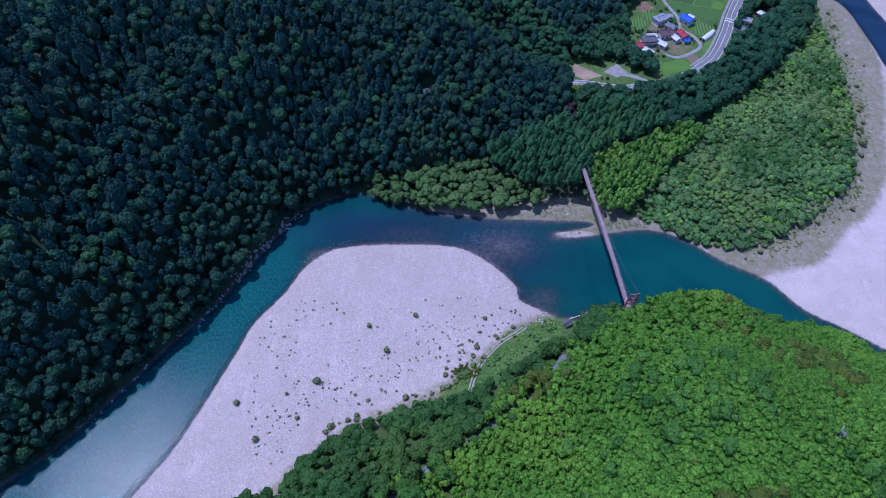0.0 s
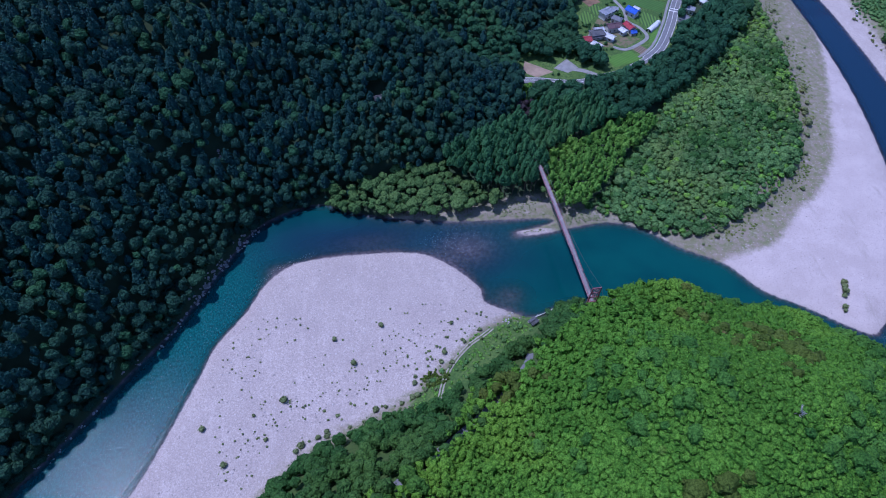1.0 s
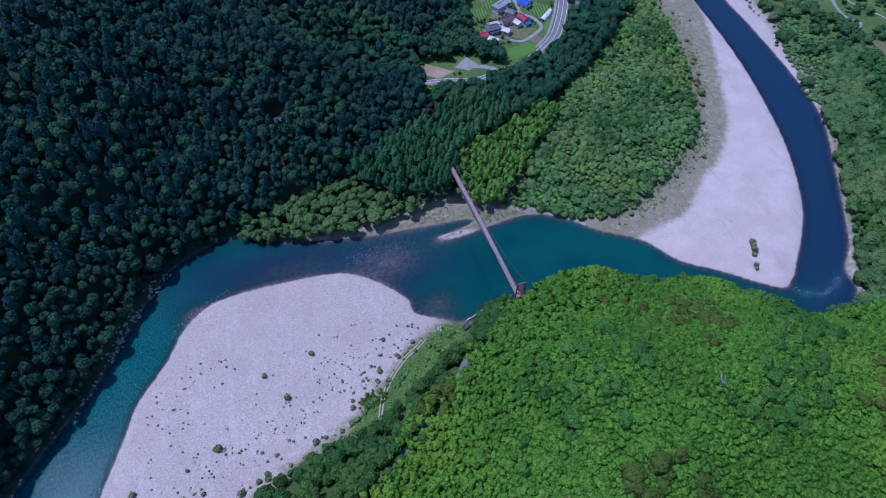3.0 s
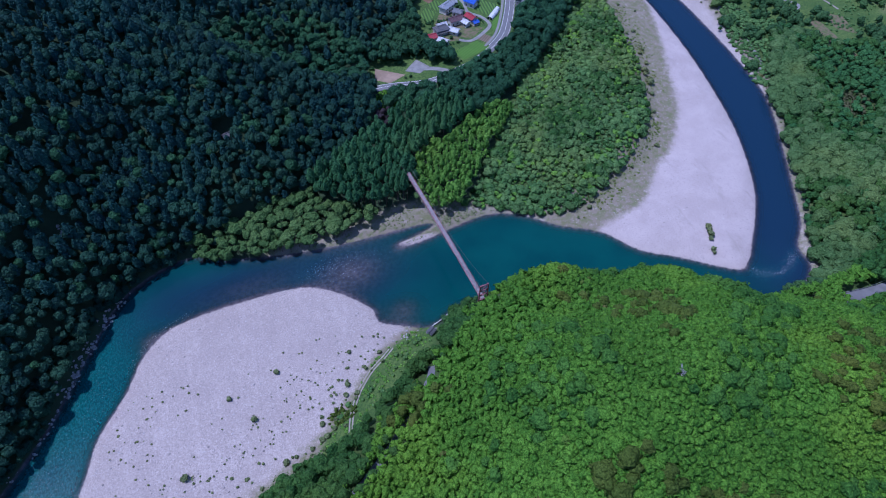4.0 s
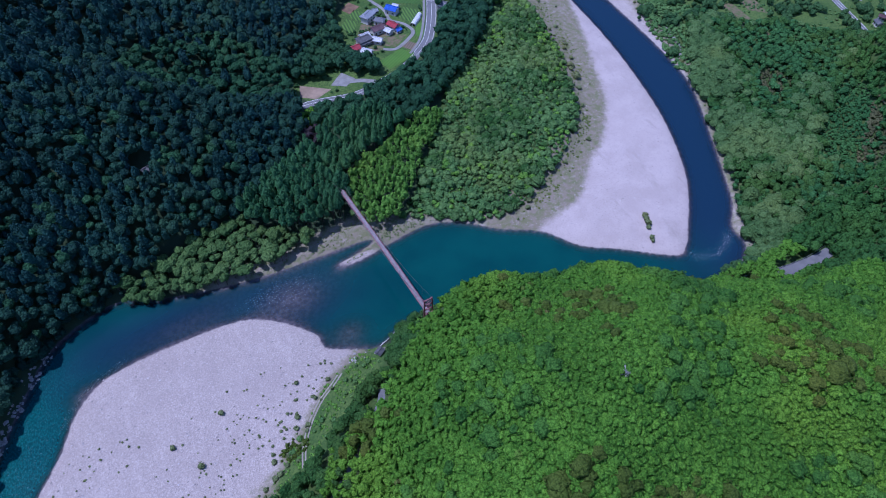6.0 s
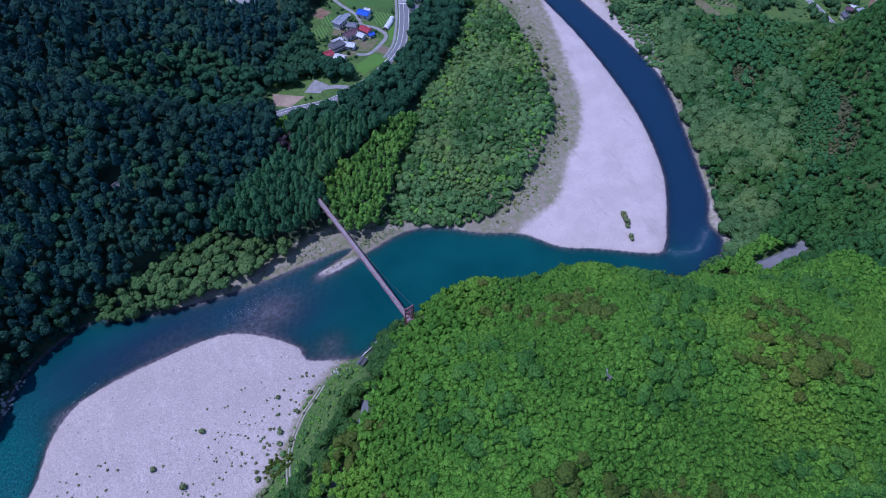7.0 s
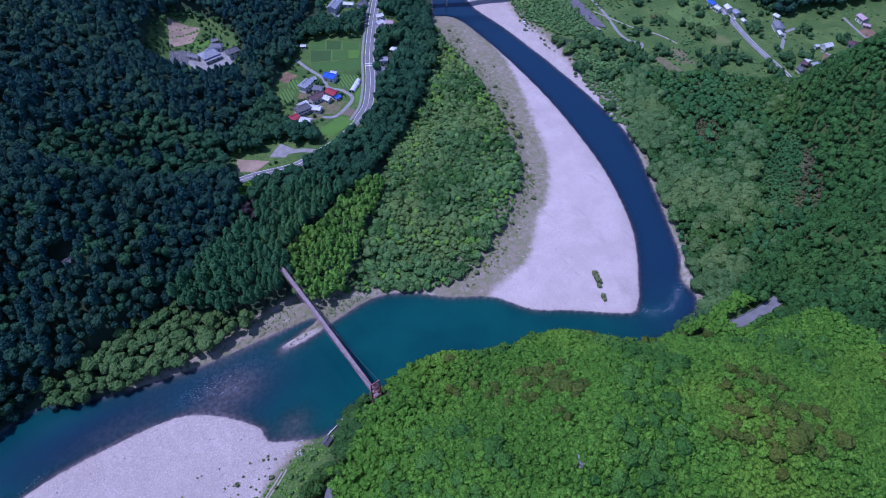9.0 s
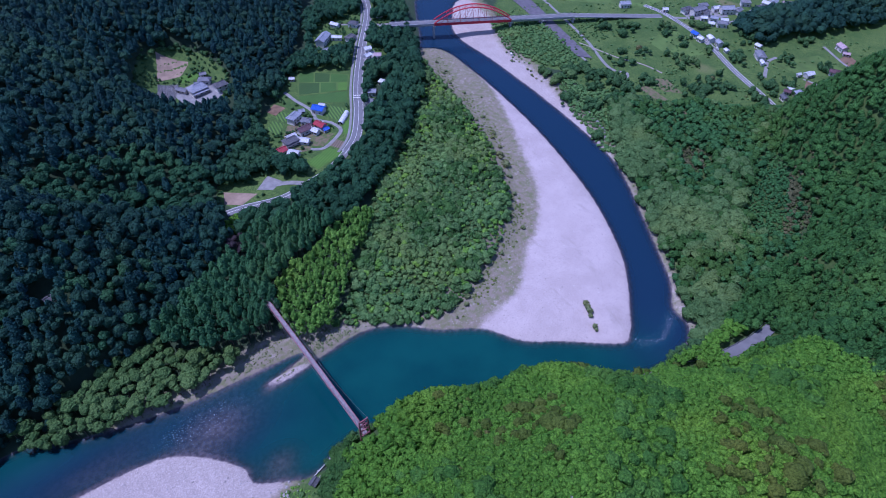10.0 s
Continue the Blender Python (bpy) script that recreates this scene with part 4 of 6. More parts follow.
# low yellow-green grass where the scrub meets the wide bar
x, y = scatter((170, 360, 180, 460), 1.5, 57)
beside = from_line([(176, 190), (219, 202), (263, 228), (289, 262), (310, 303), (325, 355), (331, 394), (346, 445)], x, y)
ok = (beside < 11 + 5 * rough(x, y, 15, 6)) & (within_line(RIVER, x, y) < -8)
ok &= np.random.default_rng(58).uniform(0, 1, len(x)) < (0.75 - beside / 12) * (0.45 + 0.55 * rough(x, y, 8, 14))
plant("bar_grass", TUFTS, places_for(x[ok], y[ok], 0.95, 0.24, 0.05, 59), leaf_grass, "low yellow-green grass and weeds along the wide gravel bar", category="grass")
# shrubs along the pool below the near hill
x, y = scatter((88, 300, 90, 168), 2.5, 60)
wet_by = within_line(RIVER, x, y)
ok = (wet_by < 0.0) & (wet_by > -7) & (within_line(SOUTH_HILL, x, y) > -9) & (np.hypot((x - 106.5) / 6.5, (y - 145) / 10.0) > 1)
plant("pool_thicket", SCRUBS, places_for(x[ok], y[ok], 2.1, 1.0, 2.0, 61), leaf_mixed, "green shrubs along the pool below the hill")
# grass tufts on the spur, bright thicket beside the lay-by
x, y = scatter((10, 90, 100, 158), 1.7, 63)
ok = (within_line(SPUR_GRASS, x, y) > 0.5) & (within_line(SOUTH_HILL, x, y) < 0) & (np.random.default_rng(64).uniform(0, 1, len(x)) < 0.55)
ok &= from_line([(27, 112), (30, 121), (36, 131), (45, 140), (53, 145), (60, 149)], x, y) > 1.2
plant("grass_tufts", TUFTS, places_for(x[ok], y[ok], 0.9, 0.5, 0.1, 65), leaf_bamboo, "bright green grass on the spur beside the gravel bar", category="grass")
x, y = scatter((100, 136, 308, 334), 2.4, 66)
ok = (np.hypot((x - 118) / 14, (y - 321) / 9) < 1) & clear_of_roads(x, y, 0.5)
plant("notch_thicket", TUFTS, places_for(x[ok], y[ok], 1.9, 0.8, 1.2, 67), leaf_broad, "bright green thicket below the lay-by")
x, y = scatter((6, 92, 98, 160), 2.3, 71)
pick = np.random.default_rng(72).uniform(0, 1, len(x)) + 0.25 * rough(x, y, 7, 4)
ok = (within_line(SPUR_GRASS, x, y) > -1.5) & (within_line(SOUTH_HILL, x, y) < 1) & (pick < 0.17) & (from_line([(27, 112), (30, 121), (36, 131), (45, 140), (53, 145), (60, 149)], x, y) > 2.4)
plant("spur_shrubs", SCRUBS, places_for(x[ok], y[ok], 1.25, 0.9, 0.5, 73), leaf_scrub, "green shrubs on the grassy spur beside the gravel bar", category="shrubs")
# dry weeds at the edge of the bar
x, y = scatter((12, 44, 108, 140), 1.5, 54)
ok = (np.hypot((x - 26) / 7.5, (y - 124) / 5.0) < 1) & (np.random.default_rng(55).uniform(0, 1, len(x)) < 0.75)
plant("weed_patch", TUFTS, places_for(x[ok], y[ok], 1.1, 0.8, 0.4, 56), leaf_olive, "olive-brown weed patch at the edge of the gravel bar", category="weeds")
# woods between the village clearings
x, y = scatter((100, 360, 315, 600), 3.9, 40)
ok = (within_line(VILLAGE, x, y) > -4) & (within_line(WEST_HILL, x, y) < 0.5) & clear_of_roads(x, y, 1.5) & (within_line(ROADSIDE, x, y) < 0)
for line in CLEARINGS:
    ok &= within_line(line, x, y) < -1.5
plant("village_wood", FAR_BROADS, places_for(x[ok], y[ok], 3.4, 1.05, 6.0, 41), leaf_dark, "dark wood between the village clearings")
# low growth round the temple and the yards
x, y = scatter((90, 190, 410, 540), 4.4, 42)
far_off = np.hypot((x - 137) / 0.72, y - 481)
ok = (far_off > 42) & (far_off < 48)
plant("temple_thicket", FAR_BROADS, places_for(x[ok], y[ok], 2.4, 0.9, 1.8, 43), leaf_mixed, "low green thicket round the temple yard")
# reeds and trees behind the far gravel strip, and clumps in the meadow
REEDS = curve([(438, 470), (466, 440), (449, 368), (436, 350), (420, 362), (412, 395), (414, 430)], 3)
x, y = scatter((365, 480, 240, 480), 3.0, 44)
ok = (within_line(REEDS, x, y) > 0) | (within_line(LOW_GREEN, x, y) > 0)
plant("reed_thicket", TUFTS, places_for(x[ok], y[ok], 2.3, 0.6, 0.6, 45), leaf_scrub, "dense green thicket between river and embankment")
clump_rng = np.random.default_rng(46)
rows = []
BANK_CLUMPS = ((408, 362, 6, 12), (423, 350, 6, 14), (436, 342, 6, 14), (443, 325, 6, 14), (440, 312, 6, 14), (424, 316, 6, 12), (400, 321, 4, 6), (412, 277, 5, 8), (433, 280, 8, 20), (420, 292, 6, 12),
                (380, 270, 4, 6), (545, 345, 6, 8), (505, 388, 6, 10), (510, 369, 5, 8), (482, 345, 3, 4), (418, 346, 9, 8), (432, 330, 7, 8), (446, 316, 8, 20), (440, 300, 9, 20), (462, 296, 8, 14))
FIELD_CLUMPS = ((520, 378, 7, 9), (530, 372, 6, 8), (552, 356, 9, 12), (500, 330, 8, 8), (520, 300, 12, 16), (505, 262, 14, 26), (480, 262, 10, 16), (545, 322, 7, 9), (556, 300, 8, 12), (560, 276, 10, 16),
                (540, 236, 12, 22), (555, 222, 9, 14), (590, 250, 9, 8), (606, 222, 6, 6), (598, 290, 12, 18), (580, 340, 10, 14), (640, 262, 9, 10), (402, 300, 8, 14), (395, 320, 6, 10), (470, 330, 12, 8),
                (520, 225, 12, 20))
for cx, cy, spread, k in BANK_CLUMPS + FIELD_CLUMPS:
    p = clump_rng.normal(0, spread * 0.55, (k, 2)) + (cx, cy)
    rows.append(p)
rows = np.concatenate(rows)
rows = rows[clear_of_roads(rows[:, 0], rows[:, 1], 1.5)]
plant("meadow_clumps", FAR_BROADS, places_for(rows[:, 0], rows[:, 1], 2.8, 1.0, 2.4, 47), leaf_mixed, "dark clumps of trees in the meadow")

# low rough growth over the meadow
x, y = scatter((398, 690, 190, 470), 3.3, 76)
ok = (within_line(MEADOW, x, y) > 1) & (within_line(SOUTH_HILL, x, y) < 0) & (within_line(FAR_HILL, x, y) < -2) & clear_of_roads(x, y, 2.5)
ok &= np.random.default_rng(77).uniform(0, 1, len(x)) < 0.10 + 0.55 * ease(rough(x, y, 16, 19) + 0.5 * rough(x, y, 41, 20) - 0.5 * ease(x + 0.4 * y, 640, 760), 0.1, 0.9)
plant("meadow_growth", TUFTS, places_for(x[ok], y[ok], 1.3, 0.7, 0.4, 78), leaf_scrub, "low green bushes and tall weeds over the meadow", category="bushes")

# single trees on the near hill and single cedars beside the footbridge
stand("broadleaf_tree", hill[single], HILL_BROADS, leaf_broad, "bright green broadleaf tree in the closed canopy of the hill", "trees on the near hill", 0.0)
stand("cedar_tree", cedar_rows[cedar_single], CEDARS, leaf_plantation, "slender blue-green cedar in a close plantation row", "cedars beside the footbridge", 1.0)


# ---- building helpers ----
def thing(name, x, y, z, turn=0.0, label="", category="", group="", kind=""):
    ob = new(name)
    ob.empty_display_size = 0.5
    ob.matrix_basis = pose(x, y, z, 0, 0, turn)
    return tagged(ob, label, category, group, kind)


def part(name, data, material, parent, label="", at=None):
    """Links a mesh, or (verts, faces), as one part under its thing."""
    mesh = data if isinstance(data, bpy.types.Mesh) else mesh_from(name, *data)
    if material and not mesh.materials:
        mesh.materials.append(material)
    ob = new(name, mesh)
    ob.parent = parent
    if at is not None:
        ob.matrix_basis = at
    return tagged(ob, label)


def box(x0, x1, y0, y1, z0, z1):
    v = np.array([(x, y, z) for z in (z0, z1) for y in (y0, y1) for x in (x0, x1)], float)
    return v, np.array([(0, 2, 3, 1), (4, 5, 7, 6), (0, 1, 5, 4), (2, 6, 7, 3), (0, 4, 6, 2), (1, 3, 7, 5)])


def beam(a, b, wide, high=None):
    """A bar of rectangular section from a to b."""
    a, b = Vector(a), Vector(b)
    high = high or wide
    m = (b - a).to_track_quat("Y", "Z").to_matrix()
    v, f = box(-wide / 2, wide / 2, 0, (b - a).length, -high / 2, high / 2)
    return np.array([a + m @ Vector(p) for p in v]), f


def tube(points, radius, sides=6):
    """A round bar along the points."""
    points = [Vector(p) for p in points]
    verts, quads = [], []
    for i, p in enumerate(points):
        way = (points[min(i + 1, len(points) - 1)] - points[max(i - 1, 0)]).normalized()
        side = way.cross(Vector((0, 0, 1)) if abs(way.z) < 0.95 else Vector((1, 0, 0))).normalized()
        up = side.cross(way)
        for j in range(sides):
            a = 2 * math.pi * j / sides
            verts.append(p + radius * (math.cos(a) * side + math.sin(a) * up))
    for i in range(len(points) - 1):
        for j in range(sides):
            quads.append((i * sides + j, i * sides + (j + 1) % sides, (i + 1) * sides + (j + 1) % sides, (i + 1) * sides + j))
    return np.array([tuple(v) for v in verts]), np.array(quads)


def ribbon(line, width, lift=0.12, thick=0.35, level=None):
    """A strip of road along a line, lying on the land, with edges that go down into it."""
    line = np.asarray(line, float)
    way = np.gradient(line, axis=0)
    way /= np.linalg.norm(way, axis=1)[:, None] + 1e-9
    side = np.stack([-way[:, 1], way[:, 0]], 1)
    rows = []
    mid = ground_height(line[:, 0], line[:, 1]) if level is None else np.full(len(line), level)
    for o, dz in ((-0.5, -thick), (-0.5, 0), (0, 0.03), (0.5, 0), (0.5, -thick)):
        p = line + side * o * width
        z = np.maximum(mid, ground_height(p[:, 0], p[:, 1]) - 0.05) if level is None else mid
        rows.append(np.stack([p[:, 0], p[:, 1], z + lift + dz], 1))
    v = np.stack(rows, 1).reshape(-1, 3)
    quads = [(5 * i + j, 5 * i + j + 1, 5 * i + j + 6, 5 * i + j + 5) for i in range(len(line) - 1) for j in range(4)]
    return v, np.array(quads)


def patch(corners, lift=0.08, cells=8):
    """A four-cornered plot lying on the land."""
    a, b, c, d = [np.array(p, float) for p in corners]
    rows = []
    for i in range(cells + 1):
        for j in range(cells + 1):
            u, w = i / cells, j / cells
            rows.append(a * (1 - u) * (1 - w) + b * u * (1 - w) + c * u * w + d * (1 - u) * w)
    p = np.array(rows)
    v = np.stack([p[:, 0], p[:, 1], ground_height(p[:, 0], p[:, 1]) + lift], 1)
    k = cells + 1
    return v, np.array([(i * k + j, (i + 1) * k + j, (i + 1) * k + j + 1, i * k + j + 1) for i in range(cells) for j in range(cells)])


def height_at(x, y):
    return float(ground_height(np.array([x]), np.array([y]))[0])


def striped_material(name, dark, light, angle, gap, rough_=0.85, relief=0.6):
    """Planted rows, or ribbed roofing: bands across a direction, uneven along it."""
    n = Nodes(name)
    g = n.node("NewGeometry")
    turn = n.node("Mapping")
    n.put(turn.inputs["Vector"], g.outputs["Position"])
    turn.inputs["Rotation"].default_value = (0, 0, radians(angle))
    wave = n.node("TexWave", Scale=1.0 / gap / 6.28 * 6.28 * 0.32, Distortion=1.2, Detail=2.0)
    n.put(wave.inputs["Vector"], turn.outputs[0])
    c = n.mix(wave.outputs["Fac"], dark, light)
    c = n.mix(n.span(n.noise(0.12, 5), 0.4, 0.7, 0, 0.6), c, [v * 0.7 for v in light])
    return n.done(c, rough_, 0, n.bump(wave.outputs["Fac"], relief, 0.3), 0.3)


def tile_material(name, colour, rough_=0.45):
    """Glazed roof tiles: rolls down the slope and courses across it, in the roof's own axes."""
    n = Nodes(name)
    where = n.node("TexCoord").outputs["Object"]
    rolls = n.node("TexWave", Scale=1.1, Distortion=0.2)
    n.put(rolls.inputs["Vector"], where)
    courses = n.node("TexWave", Scale=1.3, Distortion=0.3)
    courses.bands_direction = "Y"
    n.put(courses.inputs["Vector"], where)
    relief = n.math("ADD", rolls.outputs["Fac"], n.math("MULTIPLY", courses.outputs["Fac"], 0.7))
    c = n.mix(n.span(n.noise(0.7, 5), 0.3, 0.7), [v * 0.65 for v in colour], colour)
    c = n.mix(n.math("MULTIPLY", n.math("SUBTRACT", 1.0, rolls.outputs["Fac"]), 0.4), c, [v * 0.45 for v in colour])
    return n.done(c, rough_, 0, n.bump(relief, 0.6, 0.12), 0.5)


roof_grey = tile_material("grey_tiles", (0.22, 0.225, 0.255))
roof_dark = tile_material("dark_tiles", (0.11, 0.11, 0.125))
roof_silver = tile_material("silver_tiles", (0.34, 0.36, 0.42))
roof_red = tile_material("red_roofing", (0.42, 0.035, 0.055), 0.5)
roof_blue = tile_material("blue_roofing", (0.03, 0.12, 0.62), 0.5)
roof_white = tile_material("white_roofing", (0.74, 0.75, 0.78), 0.5)
roof_maroon = tile_material("maroon_roofing", (0.13, 0.06, 0.075), 0.5)
roof_pink = tile_material("pink_roofing", (0.55, 0.40, 0.44), 0.6)
plaster = plain_material("plaster", (0.66, 0.63, 0.58), 0.85, 0, 0.2)
timber = plain_material("timber", (0.16, 0.10, 0.065), 0.8, 0, 0.35)
glass = plain_material("window_glass", (0.03, 0.035, 0.045), 0.08, 0, 0.1, spec=0.6)
concrete = plain_material("concrete", (0.42, 0.41, 0.39), 0.85, 0, 0.25, 0.35)
pale_concrete = plain_material("pale_concrete", (0.60, 0.59, 0.57), 0.85, 0, 0.2, 0.35)
asphalt = plain_material("asphalt", (0.165, 0.165, 0.175), 0.9, 0, 0.2, 0.25)
lane_paving = plain_material("lane_paving", (0.24, 0.235, 0.23), 0.9, 0, 0.25, 0.3)
track_gravel = plain_material("track_gravel", (0.30, 0.265, 0.225), 0.95, 0, 0.25, 0.3)
road_paint = plain_material("road_paint", (0.78, 0.78, 0.76), 0.7, 0, 0.15, 0.8)
steel_red = plain_material("red_steel", (0.52, 0.028, 0.045), 0.45, 0, 0.2)
steel_rust = plain_material("faded_red_steel", (0.30, 0.105, 0.125), 0.6, 0, 0.3)
steel_grey = plain_material("galvanised_steel", (0.40, 0.41, 0.42), 0.45, 0.6, 0.2)
cable_steel = plain_material("cable_steel", (0.10, 0.10, 0.105), 0.5, 0.5, 0.2)
plank_wood = plain_material("weathered_planks", (0.25, 0.215, 0.225), 0.85, 0, 0.3, 0.8)
rice = striped_material("young_rice", (0.040, 0.104, 0.018), (0.056, 0.128, 0.024), 60, 2.2, 0.85, 0.15)
bright_crop = striped_material("bright_crop", (0.062, 0.150, 0.018), (0.082, 0.178, 0.026), 60, 2.0, 0.85, 0.15)
pasture = plain_material("pasture", (0.085, 0.150, 0.032), 0.95, 0, 0.35, 0.06)
tea_rows = striped_material("tea_rows", (0.03, 0.065, 0.02), (0.10, 0.20, 0.035), 8, 2.4)
tilled = striped_material("tilled_soil", (0.11, 0.085, 0.06), (0.20, 0.155, 0.11), 50, 1.8)
dry_soil = plain_material("dry_soil", (0.30, 0.22, 0.16), 0.95, 0, 0.3, 0.15)
brown_soil = plain_material("brown_soil", (0.19, 0.12, 0.075), 0.95, 0, 0.35, 0.2)
def dry_grass_material():
    n = Nodes("dry_grass")
    c = n.mix(n.span(n.noise(0.35, 6, 0.65), 0.42, 0.62), (0.175, 0.135, 0.085), (0.075, 0.125, 0.030))
    c = n.mix(n.math("MULTIPLY", n.noise(2.5, 3), 0.5), c, (0.10, 0.085, 0.05))
    return n.done(c, 0.95, 0, n.bump(n.noise(3.0, 4), 0.5, 0.1), 0.3)


dry_grass = dry_grass_material()
slate_slope = plain_material("block_revetment", (0.125, 0.115, 0.13), 0.85, 0, 0.3, 0.3)
stone_grey = plain_material("river_stone", (0.36, 0.34, 0.325), 0.9, 0, 0.5, 0.9)
car_white = plain_material("white_car_paint", (0.80, 0.80, 0.80), 0.25, 0, 0.05, spec=0.6)
tyre_black = plain_material("tyre", (0.02, 0.02, 0.02), 0.8, 0, 0.2)
vinyl = plain_material("greenhouse_film", (0.62, 0.64, 0.66), 0.3, 0, 0.15)


# ---- roads, lanes and plots ----
def road(name, points, width, material, label, category="road", lift=0.14, line_width=0.0):
    strip = curve(points, 6, False)
    ob = tagged(new(name, mesh_from(name, *ribbon(strip, width, lift))), label, category, kind="structure")
    ob.data.materials.append(material)
    if line_width:
        way = np.gradient(strip, axis=0)
        way /= np.linalg.norm(way, axis=1)[:, None]
        side = np.stack([-way[:, 1], way[:, 0]], 1)
        for o in (-0.42, 0.0, 0.42):
            part("edge_line" if o else "centre_line", ribbon(strip + side * o * width, line_width, lift + 0.045, 0.05), road_paint, ob)
    return ob


MAIN_ROAD = [(207, 351), (222, 364), (239, 390), (255, 420), (274, 451), (299, 489), (332, 537), (352, 580), (385, 660)]
road("road_1", MAIN_ROAD, 8.2, asphalt, "grey two-lane valley road with white lines", line_width=0.2)
pavement = tagged(new("pavement", mesh_from("pavement", *ribbon(curve(np.array(MAIN_ROAD, float) + [-5.2, 2.7], 6, False), 1.9, 0.30))), "raised concrete pavement along the valley road", "pavement", kind="structure")
pavement.data.materials.append(lane_paving)
road("road_2", [(112, 336), (123, 335), (148, 330), (168, 334), (186, 339), (207, 351)], 6.0, asphalt, "narrow grey road bending round the village", line_width=0.22)
road("road_3", [(266, 88), (276, 86), (284, 84.5), (303, 82), (318, 82), (328, 84)], 5.8, asphalt, "grey hill road in a cutting")
road("road_4", [(577, 400), (579, 372), (567, 319), (540, 264), (520, 215), (505, 190)], 5.6, asphalt, "straight grey road past the fields", line_width=0.25)
road("road_5", [(577, 367), (590, 357), (601, 349), (614, 329), (634, 326), (652, 330), (671, 333), (700, 334)], 4.0, lane_paving, "pale road through the hamlet")
road("road_6", [(502, 470), (488, 420), (474, 377), (458, 340), (456, 326), (461, 317), (456, 312), (450, 314)], 2.8, lane_paving, "pale embankment lane ending in a hook")
road("road_7", [(466, 380), (469, 368), (474, 342), (484, 318), (486, 299)], 1.6, track_gravel, "faint field path")
road("road_8", [(448, 352), (456, 390), (465, 437), (478, 492), (490, 530)], 2.2, lane_paving, "pale path at the foot of the embankment")
road("road_9", [(420, 352), (405, 341), (400, 310), (390, 273), (382, 264)], 2.0, lane_paving, "narrow path behind the gravel strip")
road("road_10", [(204, 450), (206, 433), (209, 421), (210, 412), (208, 400), (215, 390), (217, 379), (211, 372), (196, 364), (187, 368)], 2.8, lane_paving, "grey village lane between houses and plots")
road("road_11", [(578, 224), (580, 206), (581, 192), (586, 182)], 2.6, lane_paving, "pale farm lane")
road("road_12", [(648, 247), (633, 218), (629, 198)], 2.6, lane_paving, "pale farm lane on the slope")
road("road_13", [(552, 244), (566, 252), (579, 259), (592, 259)], 3.0, lane_paving, "pale drive to a farmhouse")
road("road_14", [(-22, 44), (6, 68), (34, 88), (52, 102), (66, 116), (70, 124)], 3.2, asphalt, "shaded lane at the foot of the hill")
for name, off in (("road_15", -0.75), ("road_20", 0.75)):
    road(name, np.array([(27, 112), (30, 121), (36, 131), (45, 140), (53, 145), (58.5, 149)]) + [off * 0.75, -off * 0.66], 0.7, track_gravel, "pale wheel track over the grass", lift=0.06)
road("road_19", [(150, 345), (158, 342), (166, 336)], 4.0, lane_paving, "short drive to the empty yard")
road("road_16", [(225, 101), (236, 96.5), (246, 92), (256, 91)], 5.0, lane_paving, "short stretch of road among the trees")
road("road_17", [(339, 506), (325, 514), (318, 520)], 6.0, lane_paving, "side road to the arch bridge")
road("road_18", [(294, 535), (303, 530), (318, 519)], 2.6, lane_paving, "farm lane joining the valley road")


def plot(name, corners, material, label, lift=0.10, category="field"):
    ob = tagged(new(name, mesh_from(name, *patch(corners, lift))), label, category, kind="structure")
    ob.data.materials.append(material)
    return ob


plot("field_1", [(228, 474), (261, 446), (248, 424), (211, 439)], pasture, "grassy paths round the rice plots")
deep_rice = striped_material("deep_rice", (0.028, 0.070, 0.016), (0.044, 0.098, 0.022), 60, 2.2, 0.85, 0.15)
corners = [np.array(p, float) for p in ((228, 474), (261, 446), (248, 424), (211, 439))]
for k, (u0, u1, w0, w1, crop) in enumerate(((0.02, 0.30, 0.03, 0.47, rice), (0.33, 0.62, 0.03, 0.47, deep_rice), (0.65, 0.98, 0.03, 0.47, rice),
                                            (0.02, 0.42, 0.51, 0.97, deep_rice), (0.45, 0.76, 0.51, 0.97, rice), (0.79, 0.98, 0.51, 0.97, bright_crop))):
    at = lambda u, w: tuple(corners[0] * (1 - u) * (1 - w) + corners[1] * u * (1 - w) + corners[2] * u * w + corners[3] * (1 - u) * w)
    plot("field_%d" % (20 + k), [at(u0, w0), at(u1, w0), at(u1, w1), at(u0, w1)], crop, "young rice in a square green plot", 0.22)
plot("yard_5", [(164, 374), (186, 405), (213, 396), (186, 367)], dry_grass, "trodden earth and grass between the village houses", 0.06, "yard")
plot("field_2", [(211, 438), (247, 423), (239, 409), (209, 428)], rice, "green rice plot below the larger field")
plot("field_3", [(216, 401), (225, 412), (235, 400), (222, 387)], tea_rows, "dark tilled plot beside the lane")
plot("field_4", [(223, 386), (229, 386), (221, 366), (216, 372)], bright_crop, "yellow-green strip of crops beside the road")
plot("field_5", [(177, 356), (199, 362), (205, 351), (181, 344)], bright_crop, "bright green rice plot at the bend of the road")
plot("field_6", [(188, 373), (203, 384), (210, 376), (196, 366)], dry_grass, "garden of mixed beds inside the village")
plot("field_7", [(200, 365), (207, 370), (212, 362), (205, 357)], tilled, "bare brown plot beside the road")
plot("field_8", [(182, 419), (189, 426), (195, 418), (186, 409)], tea_rows, "rows of tea beside the houses")
plot("field_18", [(171, 409), (179, 417), (185, 408), (174, 396)], tea_rows, "lower rows of tea beside the houses")
plot("field_9", [(190, 438), (195, 428), (184, 422), (180, 431)], brown_soil, "bare brown plot at the wood's edge")
